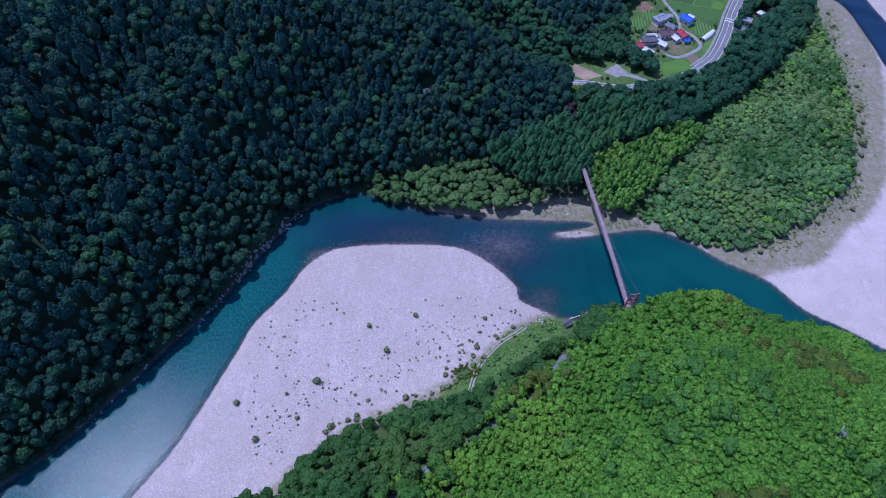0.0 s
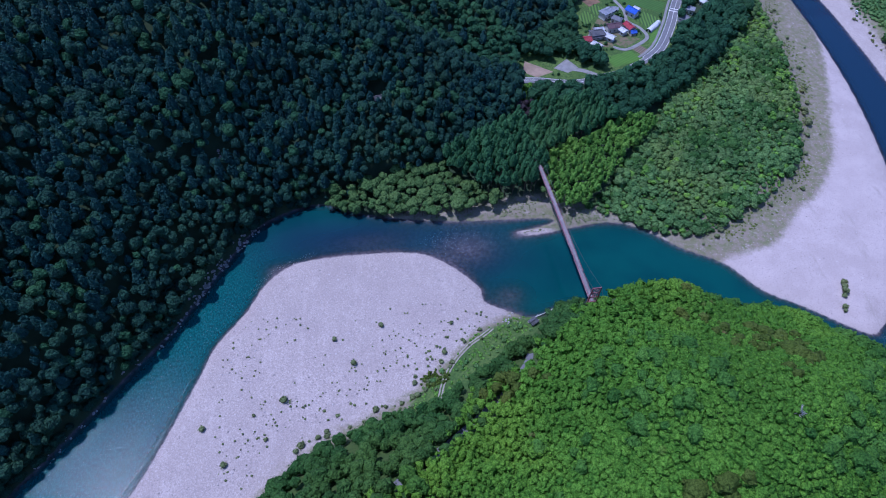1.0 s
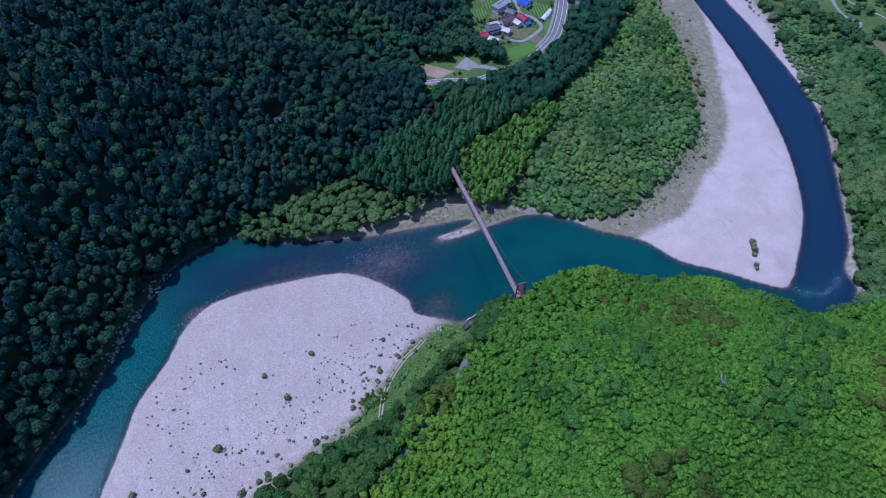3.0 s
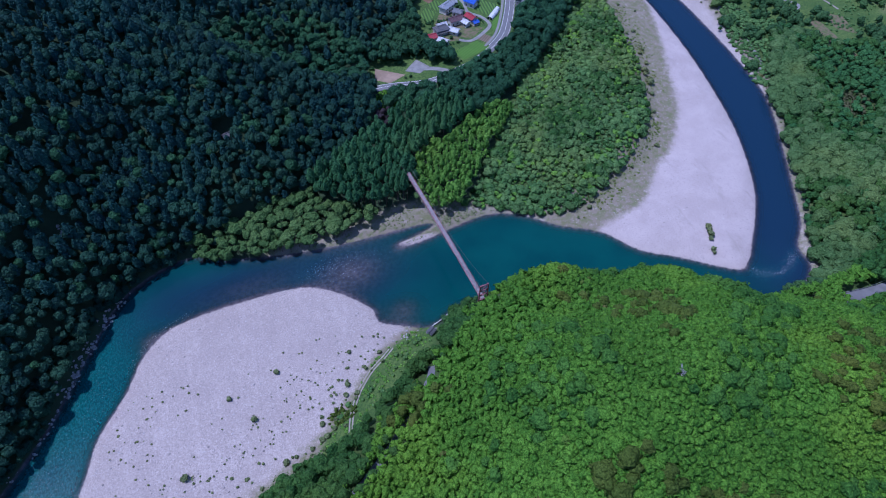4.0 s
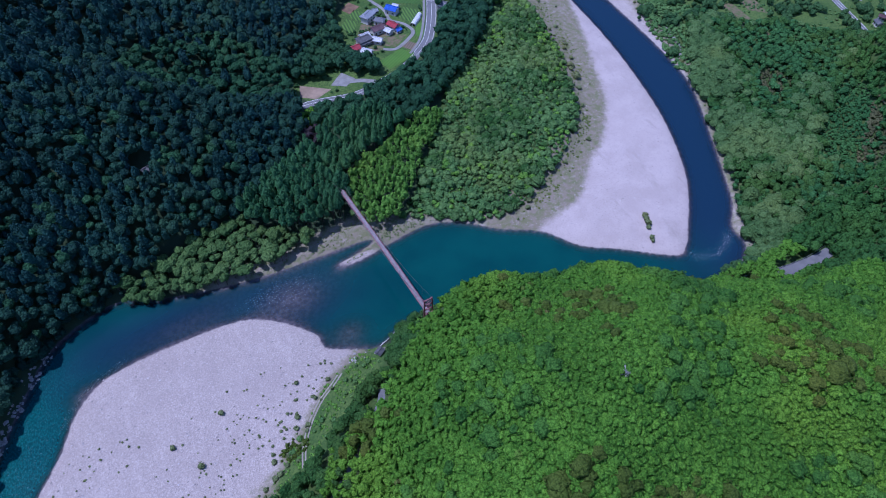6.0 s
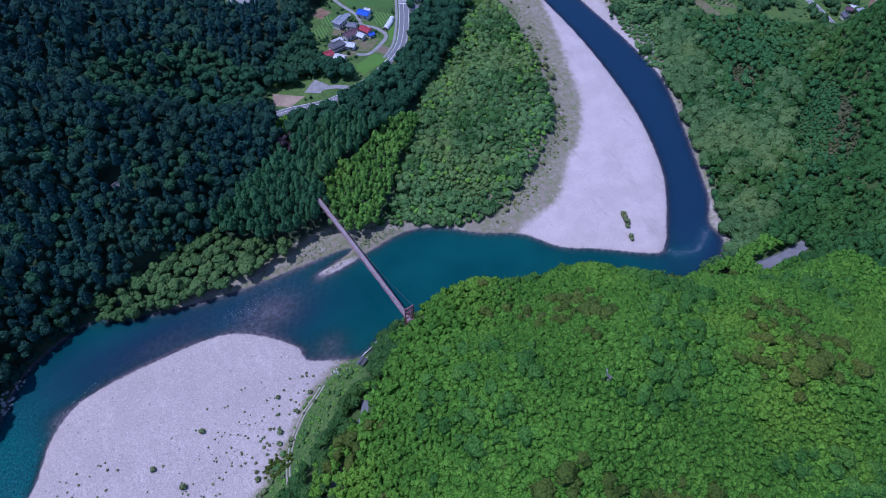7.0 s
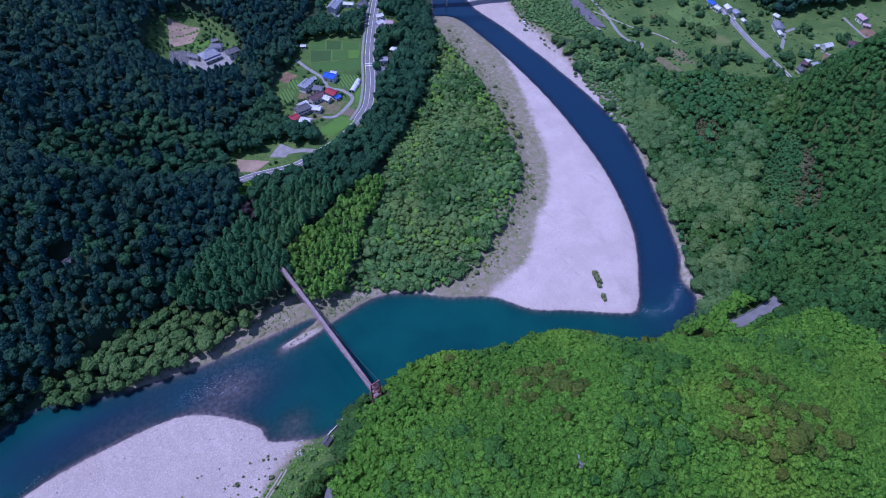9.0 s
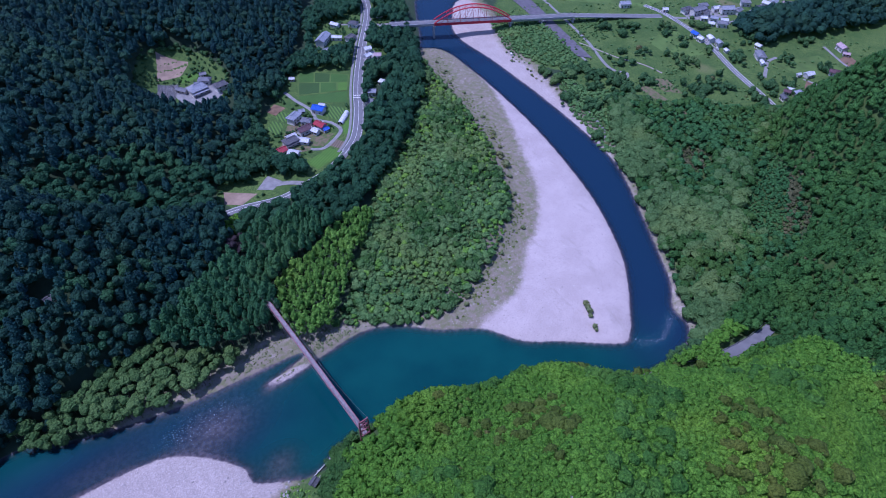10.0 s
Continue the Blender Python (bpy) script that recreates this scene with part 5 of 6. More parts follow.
plot("car_park_1", [(149, 357), (137, 347), (146, 341), (155, 346)], lane_paving, "empty pale concrete yard", category="yard")
plot("car_park_2", [(118, 357), (114, 345), (123, 338), (136, 343)], dry_soil, "bare earth lay-by beside the road", category="yard")
plot("field_10", [(131, 525), (151, 510), (139, 499), (121, 499)], dry_soil, "terraced bare brown plot above the temple")
plot("field_11", [(138, 499), (152, 497), (150, 490), (136, 488)], bright_crop, "green slope above the temple")
plot("yard_1", [(125, 478), (152, 486), (163, 458), (132, 438)], lane_paving, "pale temple yard", 0.07, "yard")
plot("yard_2", [(120, 494), (134, 488), (124, 466), (112, 469)], slate_slope, "grey graveyard terrace", 0.08, "yard")
plot("field_12", [(452, 296), (460, 292), (453, 246), (443, 245)], dry_grass, "strip of dry brown grass in the meadow", 0.16)
plot("field_19", [(470, 301), (481, 290), (474, 267), (464, 278)], dry_grass, "patch of dry grass at the end of the field path", 0.14)
plot("field_13", [(565, 215), (578, 221), (583, 196), (568, 190)], brown_soil, "bare brown plot on the farm slope", 0.14)
plot("field_14", [(636, 226), (652, 226), (638, 196), (628, 205)], brown_soil, "bare earth beside the farm lane", 0.14)
plot("field_15", [(576, 258), (628, 240), (622, 205), (584, 226)], pasture, "green terraced field of the farms", 0.10)
plot("field_16", [(505, 470), (560, 440), (620, 400), (575, 395)], pasture, "far rice fields beyond the bridge road", 0.12)
plot("field_17", [(520, 350), (560, 345), (545, 300), (515, 310)], pasture, "green field beside the straight road", 0.10)
plot("yard_3", [(288, 476), (300, 470), (292, 450), (280, 458)], concrete, "paved forecourt beside the valley road", 0.09, "yard")
plot("yard_4", [(596, 370), (640, 352), (628, 336), (590, 352)], lane_paving, "paved yard of the hamlet", 0.09, "yard")
levee = tagged(new("embankment", mesh_from("embankment", *patch([(478, 500), (493, 486), (455, 352), (447, 362)], 0.6, 14))), "dark purple-grey block revetment of the river embankment", "embankment", kind="structure")
levee.data.materials.append(slate_slope)


# stop lines of the junction
junction = next(ob for ob in bpy.data.objects if ob.name == "road_1")
for sx, sy in ((249.5, 409.5), (251.3, 412.6)):
    part("stop_line", ribbon([(sx - 3.4, sy + 1.9), (sx + 3.4, sy - 1.9)], 0.7, 0.20, 0.05), road_paint, junction)

# gravestones of the temple terrace
stone_rng = np.random.default_rng(95)
slabs = []
for i in range(16):
    for j in range(13):
        u, w = (i + 0.5) / 16 + stone_rng.normal(0, 0.01), (j + 0.5) / 13
        a, c = np.array((120, 494)) * (1 - u) + np.array((134, 488)) * u, np.array((112, 469)) * (1 - u) + np.array((124, 466)) * u
        q = a * (1 - w) + c * w
        h = height_at(*q)
        s = stone_rng.uniform(0.25, 0.42)
        slabs.append(box(q[0] - s, q[0] + s, q[1] - s, q[1] + s, h - 0.2, h + 0.35))
        slabs.append(box(q[0] - s * 0.55, q[0] + s * 0.55, q[1] - s * 0.55, q[1] + s * 0.55, h + 0.35, h + stone_rng.uniform(1.1, 1.8)))
gravestones = tagged(new("gravestones", mesh_from("gravestones", *join(slabs))), "rows of grey gravestones on the temple terrace", "gravestones", kind="stuff")
gravestones.data.materials.append(concrete)


# ---- footbridge ----
def footbridge():
    ax, ay, bx, by = 107.7, 150.2, 102.4, 250.0
    length = math.hypot(bx - ax, by - ay)
    turn = math.degrees(math.atan2(by - ay, bx - ax)) - 90
    base, top, low_top, mid = 17.4, 29.6, 20.6, 18.9
    bridge = thing("footbridge", ax, ay, 0, turn, "long suspension footbridge with faded red towers and plank deck", "bridge")
    deck_z = lambda s: base + 1.0 * math.sin(math.pi * s / length)
    # girder of the deck
    for side in (-0.98, 0.98):
        part("girder", tube([(side, s, deck_z(s) - 0.28) for s in np.linspace(0, length, 34)], 0.17, 4), steel_rust, bridge)
    plank = mesh_from("plank", *box(-1.02, 1.02, 0, 0.425, -0.06, 0.0))
    plank.materials.append(plank_wood)
    count = int(length / 0.45)
    for i in range(min(count, 290)):
        s = i * 0.45
        rise = math.degrees(math.atan2(deck_z(s + 0.45) - deck_z(s), 0.45))
        part("plank", plank, None, bridge, at=pose(0, s, deck_z(s), rise, 0, 0))
    for side in (-1.0, 1.0):
        for z, r in ((1.05, 0.05), (0.55, 0.03)):
            part("handrail", tube([(side, s, deck_z(s) + z) for s in np.linspace(0, length, 34)], r, 5), steel_rust, bridge, "thin faded red rail")
    post = mesh_from("rail_post", *box(-0.04, 0.04, -0.04, 0.04, -0.3, 1.07))
    post.materials.append(steel_rust)
    for i in range(int(length / 2.2) + 1):
        for side in (-1.0, 1.0):
            part("rail_post", post, None, bridge, at=pose(side, i * 2.2, deck_z(i * 2.2), 0, 0, 0))
    # towers: two legs, cross beams and bracing
    for s, top in ((length, low_top), (0.0, top)):
        tower = part("tower", join([box(-2.3, 2.3, s - 0.28, s + 0.28, base - 0.9, base - 0.3)]), steel_rust, bridge, "faded red steel portal tower")
        foot = height_at(ax if s == 0 else bx, ay if s == 0 else by) - 1.0
        for side in (-1, 1):
            part("leg", beam((2.5 * side, s, foot), (2.1 * side, s, top), 0.5, 0.55), steel_rust, tower)
        for z in (base + 3.6, base + 7.6, top - 0.4) if s == 0 else (top - 0.4,):
            part("cross_beam", beam((-2.2, s, z), (2.2, s, z), 0.42, 0.45), steel_rust, tower)
        for z in (base + 3.6, base + 7.6) if s == 0 else ():
            part("brace", beam((-2.15, s, z), (2.15, s, z + 4.0), 0.26), steel_rust, tower)
            part("brace", beam((2.15, s, z), (-2.15, s, z + 4.0), 0.26), steel_rust, tower)
    cable_z = lambda s: mid + ((top if s < length / 2 else low_top) - mid) * (2 * s / length - 1) ** 2
    for side in (-2.1, 2.1):
        part("main_cable", tube([(side, s, cable_z(s)) for s in np.linspace(0, length, 40)], 0.07, 5), cable_steel, bridge, "dark sagging steel cable")
        part("backstay", tube([(side, 0, top), (side, -16, base + 3)], 0.07, 5), cable_steel, bridge)
        part("backstay", tube([(side, length, low_top), (side, length + 14, base - 4)], 0.07, 5), cable_steel, bridge)
        for i in range(1, int(length / 4.4)):
            s = i * 4.4
            part("hanger", tube([(side, s, cable_z(s)), (side * 0.56, s, deck_z(s) - 0.2)], 0.025, 4), cable_steel, bridge)
    return bridge


footbridge()


# ---- arch bridge ----
def arch_bridge():
    ax, ay = 370.0, 477.5
    turn = math.degrees(math.atan2(-0.511, 1.0))
    z, half, span, rise = 15.2, 3.9, 74.0, 13.6
    bridge = thing("arch_bridge", ax, ay, 0, turn, "road bridge with a bright red steel tied arch", "bridge")
    part("deck", join([box(-42, span, -half, half, z - 0.9, z), box(span, span + 62, -half, half, z - 0.9, z)]), concrete, bridge, "pale concrete deck")
    v, f = box(span + 62, span + 164, -half, half, -0.9, 0)
    v[:, 2] += z - 6.2 * (v[:, 0] - span - 62) / 102
    part("ramp", (v, f), concrete, bridge, "pale sloping approach deck")
    v, f = box(span + 62, span + 164, -half + 0.5, half - 0.5, 0.01, 0.06)
    v[:, 2] += z - 6.2 * (v[:, 0] - span - 62) / 102
    part("ramp_roadway", (v, f), asphalt, bridge, "grey asphalt")
    part("roadway", box(-42, span + 62, -half + 0.9, half - 0.9, z + 0.01, z + 0.06), asphalt, bridge)
    for side in (-1, 1):
        part("kerb", box(-42, span + 62, side * (half - 0.25) - 0.25, side * (half - 0.25) + 0.25, z + 0.02, z + 0.32), concrete, bridge)
        part("tie_girder", box(0, span, side * half - 0.35, side * half + 0.35, z - 1.7, z + 0.5), steel_red, bridge, "bright red girder")
        part("approach_girder", box(span, span + 62, side * 3 - 0.3, side * 3 + 0.3, z - 2.2, z - 0.9), steel_grey, bridge)
        part("approach_girder", box(-42, 0, side * 3 - 0.3, side * 3 + 0.3, z - 2.2, z - 0.9), steel_grey, bridge)
        part("railing", join([box(-42, span + 62, side * (half - 0.1) - 0.04, side * (half - 0.1) + 0.04, z + h, z + h + 0.08) for h in (0.7, 1.1)]), steel_grey, bridge)
        rib = [(s, side * half, z + 0.4 + rise * (1 - (2 * s / span - 1) ** 2)) for s in np.linspace(0, span, 25)]
        part("arch_rib", tube(rib, 0.52, 6), steel_red, bridge, "bright red arch rib")
        for i in range(1, 12):
            s = span * i / 12
            crown = z + 0.4 + rise * (1 - (2 * s / span - 1) ** 2)
            part("hanger", beam((s, side * half, z), (s, side * half, crown), 0.26), steel_red, bridge)
            if i < 11:
                s2 = span * (i + 1) / 12
                a, b = ((s, z), (s2, z + 0.4 + rise * (1 - (2 * s2 / span - 1) ** 2))) if i < 6 else ((s, crown), (s2, z))
                part("diagonal", beam((a[0], side * half, a[1]), (b[0], side * half, b[1]), 0.17), steel_red, bridge)
    for i in range(2, 11):
        s, s2 = span * i / 12, span * (i + 1) / 12
        c1 = z + 0.4 + rise * (1 - (2 * s / span - 1) ** 2)
        c2 = z + 0.4 + rise * (1 - (2 * s2 / span - 1) ** 2)
        part("strut", beam((s, -half, c1), (s, half, c1), 0.32), steel_red, bridge)
        if i < 10:
            part("lateral", beam((s, -half, c1), (s2, half, c2), 0.18), steel_red, bridge)
            part("lateral", beam((s, half, c1), (s2, -half, c2), 0.18), steel_red, bridge)
    for s in (0.0, span, span + 31, span + 62):
        pier = part("pier", join([box(s - 0.9, s + 0.9, -2.6, 2.6, -5.0, z - 2.9), box(s - 1.2, s + 1.2, -4.4, 4.4, z - 2.9, z - 2.0)]), concrete, bridge, "grey concrete wall pier")
    return bridge


arch_bridge()


# ---- houses ----
def gable(w, d, h, pitch, over=0.7, thick=0.22, hip=0.0):
    """A roof with eaves, w long in x. hip: how far the ridge ends stand in from the gables."""
    hw, hd = w / 2 + over, d / 2 + over
    rise = hd * pitch
    v, f = [], []
    for dz in (0.0, -thick):
        v += [(-hw, -hd, h + dz), (hw, -hd, h + dz), (hw, hd, h + dz), (-hw, hd, h + dz), (-hw + hip, 0, h + rise + dz), (hw - hip, 0, h + rise + dz)]
    f += [(0, 1, 5, 4), (2, 3, 4, 5), (7, 6, 10, 11), (9, 8, 11, 10), (0, 6, 7, 1), (2, 8, 9, 3)]
    f += [(1, 7, 8, 2), (3, 9, 6, 0)]
    f += [(0, 4, 3, 3), (1, 2, 5, 5)] if hip else [(0, 4, 10, 6), (4, 3, 9, 10), (1, 7, 11, 5), (5, 11, 8, 2)]
    return np.array(v, float), np.array(f)


def roof_mesh(name, w, d, h, pitch, over, hip):
    v, f = gable(w, d, h, pitch, over, 0.22, hip)
    mesh = bpy.data.meshes.new(name)
    mesh.from_pydata([tuple(p) for p in v], [], [tuple(dict.fromkeys(int(i) for i in q)) for q in f])
    return mesh


HOUSES = []


def house(x, y, turn, w, d, h, roof, label, pitch=0.5, hip=0.0, storeys=1, wall=None, category="house", lean_to=0.0, name="house", roof_label=""):
    """A house: walls up into the gable, tiled roof with ridge, doors and windows on all long sides."""
    z = height_at(x, y)
    HOUSES.append((x, y, 0.5 * math.hypot(w, d)))
    home = thing(name, x, y, z, turn, label, category)
    part("foundation", box(-w / 2 - 0.15, w / 2 + 0.15, -d / 2 - 0.15, d / 2 + 0.15, -1.6, 0.25), concrete, home)
    walls = [box(-w / 2, w / 2, -d / 2, d / 2, 0.25, h)]
    part("wall", join(walls), wall or plaster, home)
    if not hip:
        top = h + (d / 2) * pitch
        gv = np.array([(s * (w / 2 - o), yy, zz) for s in (-1, 1) for o in (0.0, 0.15) for yy, zz in ((-d / 2, h), (d / 2, h), (0, top), (0, top))], float)
        part("gable_wall", (gv, np.array([(0, 1, 2, 3), (4, 5, 6, 7), (8, 9, 10, 11), (12, 13, 14, 15)])), wall or plaster, home)
    tiles = roof_mesh("roof", w, d, h, pitch, 0.7, hip)
    r = part("roof", tiles, roof, home, roof_label)
    crest = h + (d / 2 + 0.7) * pitch
    part("ridge", box(-w / 2 - 0.6 + hip, w / 2 + 0.6 - hip, -0.2, 0.2, crest - 0.08, crest + 0.22), roof, r)
    if lean_to:
        v, f = box(-w / 2 - 0.5, w / 2 + 0.5, -d / 2 - lean_to, -d / 2, 0, 0.2)
        v[:, 2] += np.where(v[:, 1] < -d / 2 - 0.1, h * 0.62, h * 0.82)
        part("porch_roof", (v, f), roof, home)
        for s in (-1, 1):
            part("porch_post", box(s * (w / 2 - 0.2) - 0.08, s * (w / 2 - 0.2) + 0.08, -d / 2 - lean_to + 0.2, -d / 2 - lean_to + 0.36, 0, h * 0.66), timber, home)
    for level in range(storeys):
        base = 0.95 + level * (h / storeys)
        k = max(2, int(w / 3.2))
        for i in range(k):
            cx = -w / 2 + (i + 0.5) * w / k
            for s in (-1, 1):
                if level == 0 and i == 0 and s < 0:
                    door = part("door", box(cx - 0.5, cx + 0.5, s * d / 2 - 0.06, s * d / 2 + 0.02, 0.27, 2.2), timber, home, "dark timber door")
                    continue
                win = part("window", box(cx - 0.85, cx + 0.85, s * d / 2 - 0.05, s * d / 2 + 0.05, base - 0.08, base + 1.2), steel_grey, home)
                part("pane", box(cx - 0.75, cx + 0.75, s * d / 2 - 0.065, s * d / 2 + 0.065, base, base + 1.12), glass, win)
    return home


house(167, 374, 5, 7.6, 5.5, 3.9, roof_red, "house with a bright red sheet roof at the village edge")
house(174, 367, -52, 7.1, 5.0, 3.3, roof_white, "low outbuilding with a pale white roof beside the red-roofed house")
house(178, 381, 7, 10.1, 6.7, 4.2, roof_dark, "large farmhouse with a dark tiled roof", hip=2.5, lean_to=1.6)
house(186, 378, -47, 9.2, 4.6, 3.1, roof_white, "long shed with a white sheet roof between the farmhouses", category="shed")
house(181, 387, 7, 6.7, 3.8, 2.9, roof_white, "white-roofed shed behind the dark farmhouse", category="shed")
house(193, 389, 7, 10.1, 5.9, 4.0, roof_maroon, "farmhouse with a dull maroon roof")
house(205, 388, -70, 8.0, 5.0, 3.7, roof_red, "house with a red roof beside the lane")
house(199, 384, -66, 5.5, 4.2, 3.1, roof_white, "small house with a white roof in the middle of the village")
house(193, 407, 30, 10.1, 6.3, 5.2, roof_silver, "two-storey house with silver-grey tiles", storeys=2, hip=2.0)
house(199, 399, -45, 7.1, 5.0, 3.5, roof_grey, "house with a grey tiled roof beside the tea rows", hip=1.8)
house(214, 408, -55, 8.8, 6.3, 4.0, roof_blue, "house with a vivid blue roof beside the rice fields")
house(219, 412, -55, 4.2, 3.4, 2.8, roof_white, "small pale shed beside the blue-roofed house", category="shed")
house(206.5, 382, 10, 3.7, 2.9, 2.4, roof_blue, "little shed with a light blue roof", category="shed")
house(202, 414, -13, 3.9, 3.4, 2.6, roof_silver, "small grey shed beside the lane", category="shed")
house(217, 463, -34, 3.4, 2.5, 2.4, roof_white, "white field hut at the top of the rice field", category="hut")
house(143, 468, 10, 12.6, 9.2, 4.6, roof_silver, "temple hall with a broad grey hipped roof", pitch=0.62, hip=4.0, category="temple", lean_to=2.0)
house(152, 478, -34, 8.8, 5.5, 4.0, roof_grey, "dwelling with grey tiles beside the temple", hip=2.0)
house(159, 461, 9, 9.2, 7.1, 5.0, roof_dark, "large dark-roofed house beside the temple yard", storeys=2, hip=2.2)
house(133, 475, -55, 8.4, 3.8, 2.9, roof_grey, "long low outbuilding of the temple", category="shed")
house(154, 488, -10, 4.2, 3.4, 2.8, roof_grey, "small grey store above the temple", category="shed")
house(146, 477, -10, 4.2, 3.7, 2.8, roof_silver, "corridor building of the temple with silver tiles", category="shed")
house(269, 508, 41, 16.8, 7.6, 5.5, roof_silver, "long building with a pale grey roof above the road", storeys=2)
house(282, 507, -40, 9.2, 3.8, 3.1, roof_white, "white-roofed annexe beside the long building")
house(292, 499, 20, 8.4, 5.9, 4.0, roof_dark, "dark-roofed house beside the valley road", hip=2.0)
house(262, 491, 0, 5.5, 3.8, 2.8, roof_silver, "small grey outbuilding below the long building", category="shed")
house(293, 531, -60, 7.6, 4.2, 3.1, roof_white, "white-roofed farm building among the trees")
house(308, 522, -50, 8.0, 5.9, 4.0, roof_dark, "dark-roofed farmhouse at the lane's end", hip=2.0)
house(338, 527, -50, 7.6, 5.0, 4.0, roof_white, "white house across the road junction")
house(294, 471, -10, 5.5, 4.2, 4.0, roof_white, "white roadside house with a flat pale roof")
house(288, 461, 14, 5.9, 4.2, 3.5, roof_white, "roadside shop with a white roof", category="shop")
house(296, 457, -34, 5.5, 4.6, 3.7, roof_pink, "small roadside house with a pale roof")
house(277, 418, -55, 4.6, 4.2, 3.3, roof_white, "little pavilion with a pale hipped roof", hip=2.2, category="pavilion")
house(261, 407, -34, 5.9, 5.0, 4.0, roof_silver, "grey roadside house among trees")
house(252, 396, -55, 6.7, 5.5, 3.9, roof_grey, "roadside house with bluish grey tiles")
house(248, 389, -55, 5.0, 4.2, 3.1, roof_dark, "small dark-roofed roadside store", category="shed")
house(607, 358, -10, 14.8, 7.4, 5.4, roof_grey, "large grey-roofed building of the hamlet", storeys=2)
house(600, 366, -2, 10.4, 5.9, 4.2, roof_dark, "dark-tiled house of the hamlet", hip=2.5)
house(633, 343, -30, 12.6, 7.4, 5.4, roof_silver, "pale-roofed building beside the hamlet road", storeys=2)
house(603, 326, -46, 8.9, 5.9, 4.1, roof_grey, "grey-roofed house below the hamlet", hip=2.0)
house(612, 330, -46, 5.9, 4.4, 3.4, roof_white, "white-roofed house below the hamlet")
house(564, 327, -96, 6.7, 4.4, 3.7, roof_blue, "roadside house with a light blue roof")
house(561, 318, -96, 5.2, 4.1, 3.4, roof_white, "white roadside house beside the straight road")
house(569, 313, -116, 6.7, 5.2, 3.7, roof_white, "house with a pale roof behind the straight road")
house(568, 303, -116, 5.9, 4.8, 3.7, roof_silver, "silver-roofed house behind the straight road")
house(563, 291, -116, 3.7, 3.0, 2.5, roof_white, "small white shed beside the straight road", category="shed")
house(578, 267, -130, 11.8, 6.7, 4.1, roof_grey, "farmhouse with a long grey roof at the end of a drive", hip=2.4)
house(570, 259, -130, 5.9, 2.5, 2.4, roof_white, "long white shed beside the farm drive", category="shed")
house(593, 279, -94, 4.8, 3.7, 3.1, roof_white, "white-roofed hut among trees", category="hut")
house(585, 224, -12, 7.4, 4.8, 3.2, roof_white, "barn with a pale sheet roof in the green field", category="barn")
house(578, 229, -12, 3.0, 2.2, 2.4, roof_white, "small white store beside the barn", category="shed")
house(607, 214, -60, 7.4, 5.2, 3.4, roof_maroon, "house with a dull red roof in the field")
house(654, 234, -115, 8.9, 5.9, 4.2, roof_pink, "house with a pinkish roof on the slope", storeys=2)
house(648, 226, -60, 5.2, 3.0, 2.5, roof_pink, "small pinkish outbuilding on the slope", category="shed")
house(635, 201, -25, 5.9, 4.1, 2.9, roof_white, "white-roofed barn beside the farm lane", category="barn")
house(546, 208, -118, 10.4, 5.9, 4.4, roof_silver, "two-tier farmhouse with silver-grey tiles", storeys=2, hip=2.2)
house(548, 218, -60, 4.8, 3.7, 3.1, roof_white, "white-roofed annexe of the farmhouse")
house(543, 218, -60, 4.4, 3.7, 3.1, roof_maroon, "small house with a dull red roof beside the farmhouse")
house(538, 199, -118, 3.7, 3.0, 2.5, roof_white, "white shed below the farmhouse", category="shed")
house(533, 214, -118, 5.9, 3.7, 3.1, roof_dark, "dark-roofed shed beside the farmhouse", category="shed")
house(680, 330, -78, 6.7, 5.2, 3.9, roof_white, "white house at the far end of the hamlet")
house(696, 317, -48, 8.9, 5.9, 4.2, roof_pink, "house with a pale red roof beyond the hamlet")
house(664, 343, -40, 8.9, 5.9, 4.2, roof_grey, "grey-tiled house beside the far hamlet road", hip=2.0)
for i, (x, y, w, d, h, turn, roof, label) in enumerate((
        (622, 363, 10, 7, 4.6, -20, roof_grey, "grey-tiled house at the hamlet's crossroads"), (611, 350, 8, 6, 4.2, 30, roof_dark, "dark-roofed house beside the hamlet lane"),
        (600, 345, 7, 5, 3.4, -40, roof_white, "white-roofed shed beside the hamlet lane"), (607, 338, 8, 6, 4.2, -60, roof_silver, "silver-tiled house in the hamlet"),
        (620, 320, 9, 6, 4.2, 10, roof_grey, "grey-tiled house below the hamlet lane"), (654, 324, 9, 7, 4.4, 20, roof_pink, "house with a pale pinkish roof in the hamlet"),
        (667, 328, 8, 6, 4.2, -30, roof_dark, "dark-tiled house at the wood's edge"), (690, 327, 9, 6, 4.2, 15, roof_silver, "silver-tiled house beyond the wood"),
        (557, 409, 12, 8, 4.6, -30, roof_silver, "pale-roofed building beyond the bridge road"), (583, 379, 6, 5, 3.2, -30, roof_white, "white-roofed store beside the crossroads"),
        (642, 336, 10, 7, 4.6, 10, roof_grey, "grey-tiled house on the hamlet lane"), (628, 352, 9, 6, 4.2, -15, roof_white, "white-roofed house of the hamlet"),
        (647, 318, 7, 5, 3.4, 40, roof_silver, "small silver-roofed house beside the wood"), (596, 333, 6, 5, 3.2, -50, roof_white, "small white-roofed shed below the hamlet"))):
    house(x, y, turn, 0.8 * w, 0.8 * d, 0.9 * h, roof, label, hip=1.2 if roof in (roof_grey, roof_dark) else 0.0)
house(12, 291, 20, 5.0, 3.6, 2.6, roof_dark, "lone grey-roofed hut in the cedar wood", category="hut")
house(80, 150, 30, 3.0, 2.4, 2.3, roof_dark, "small grey-roofed hut at the top of the beach", category="hut")


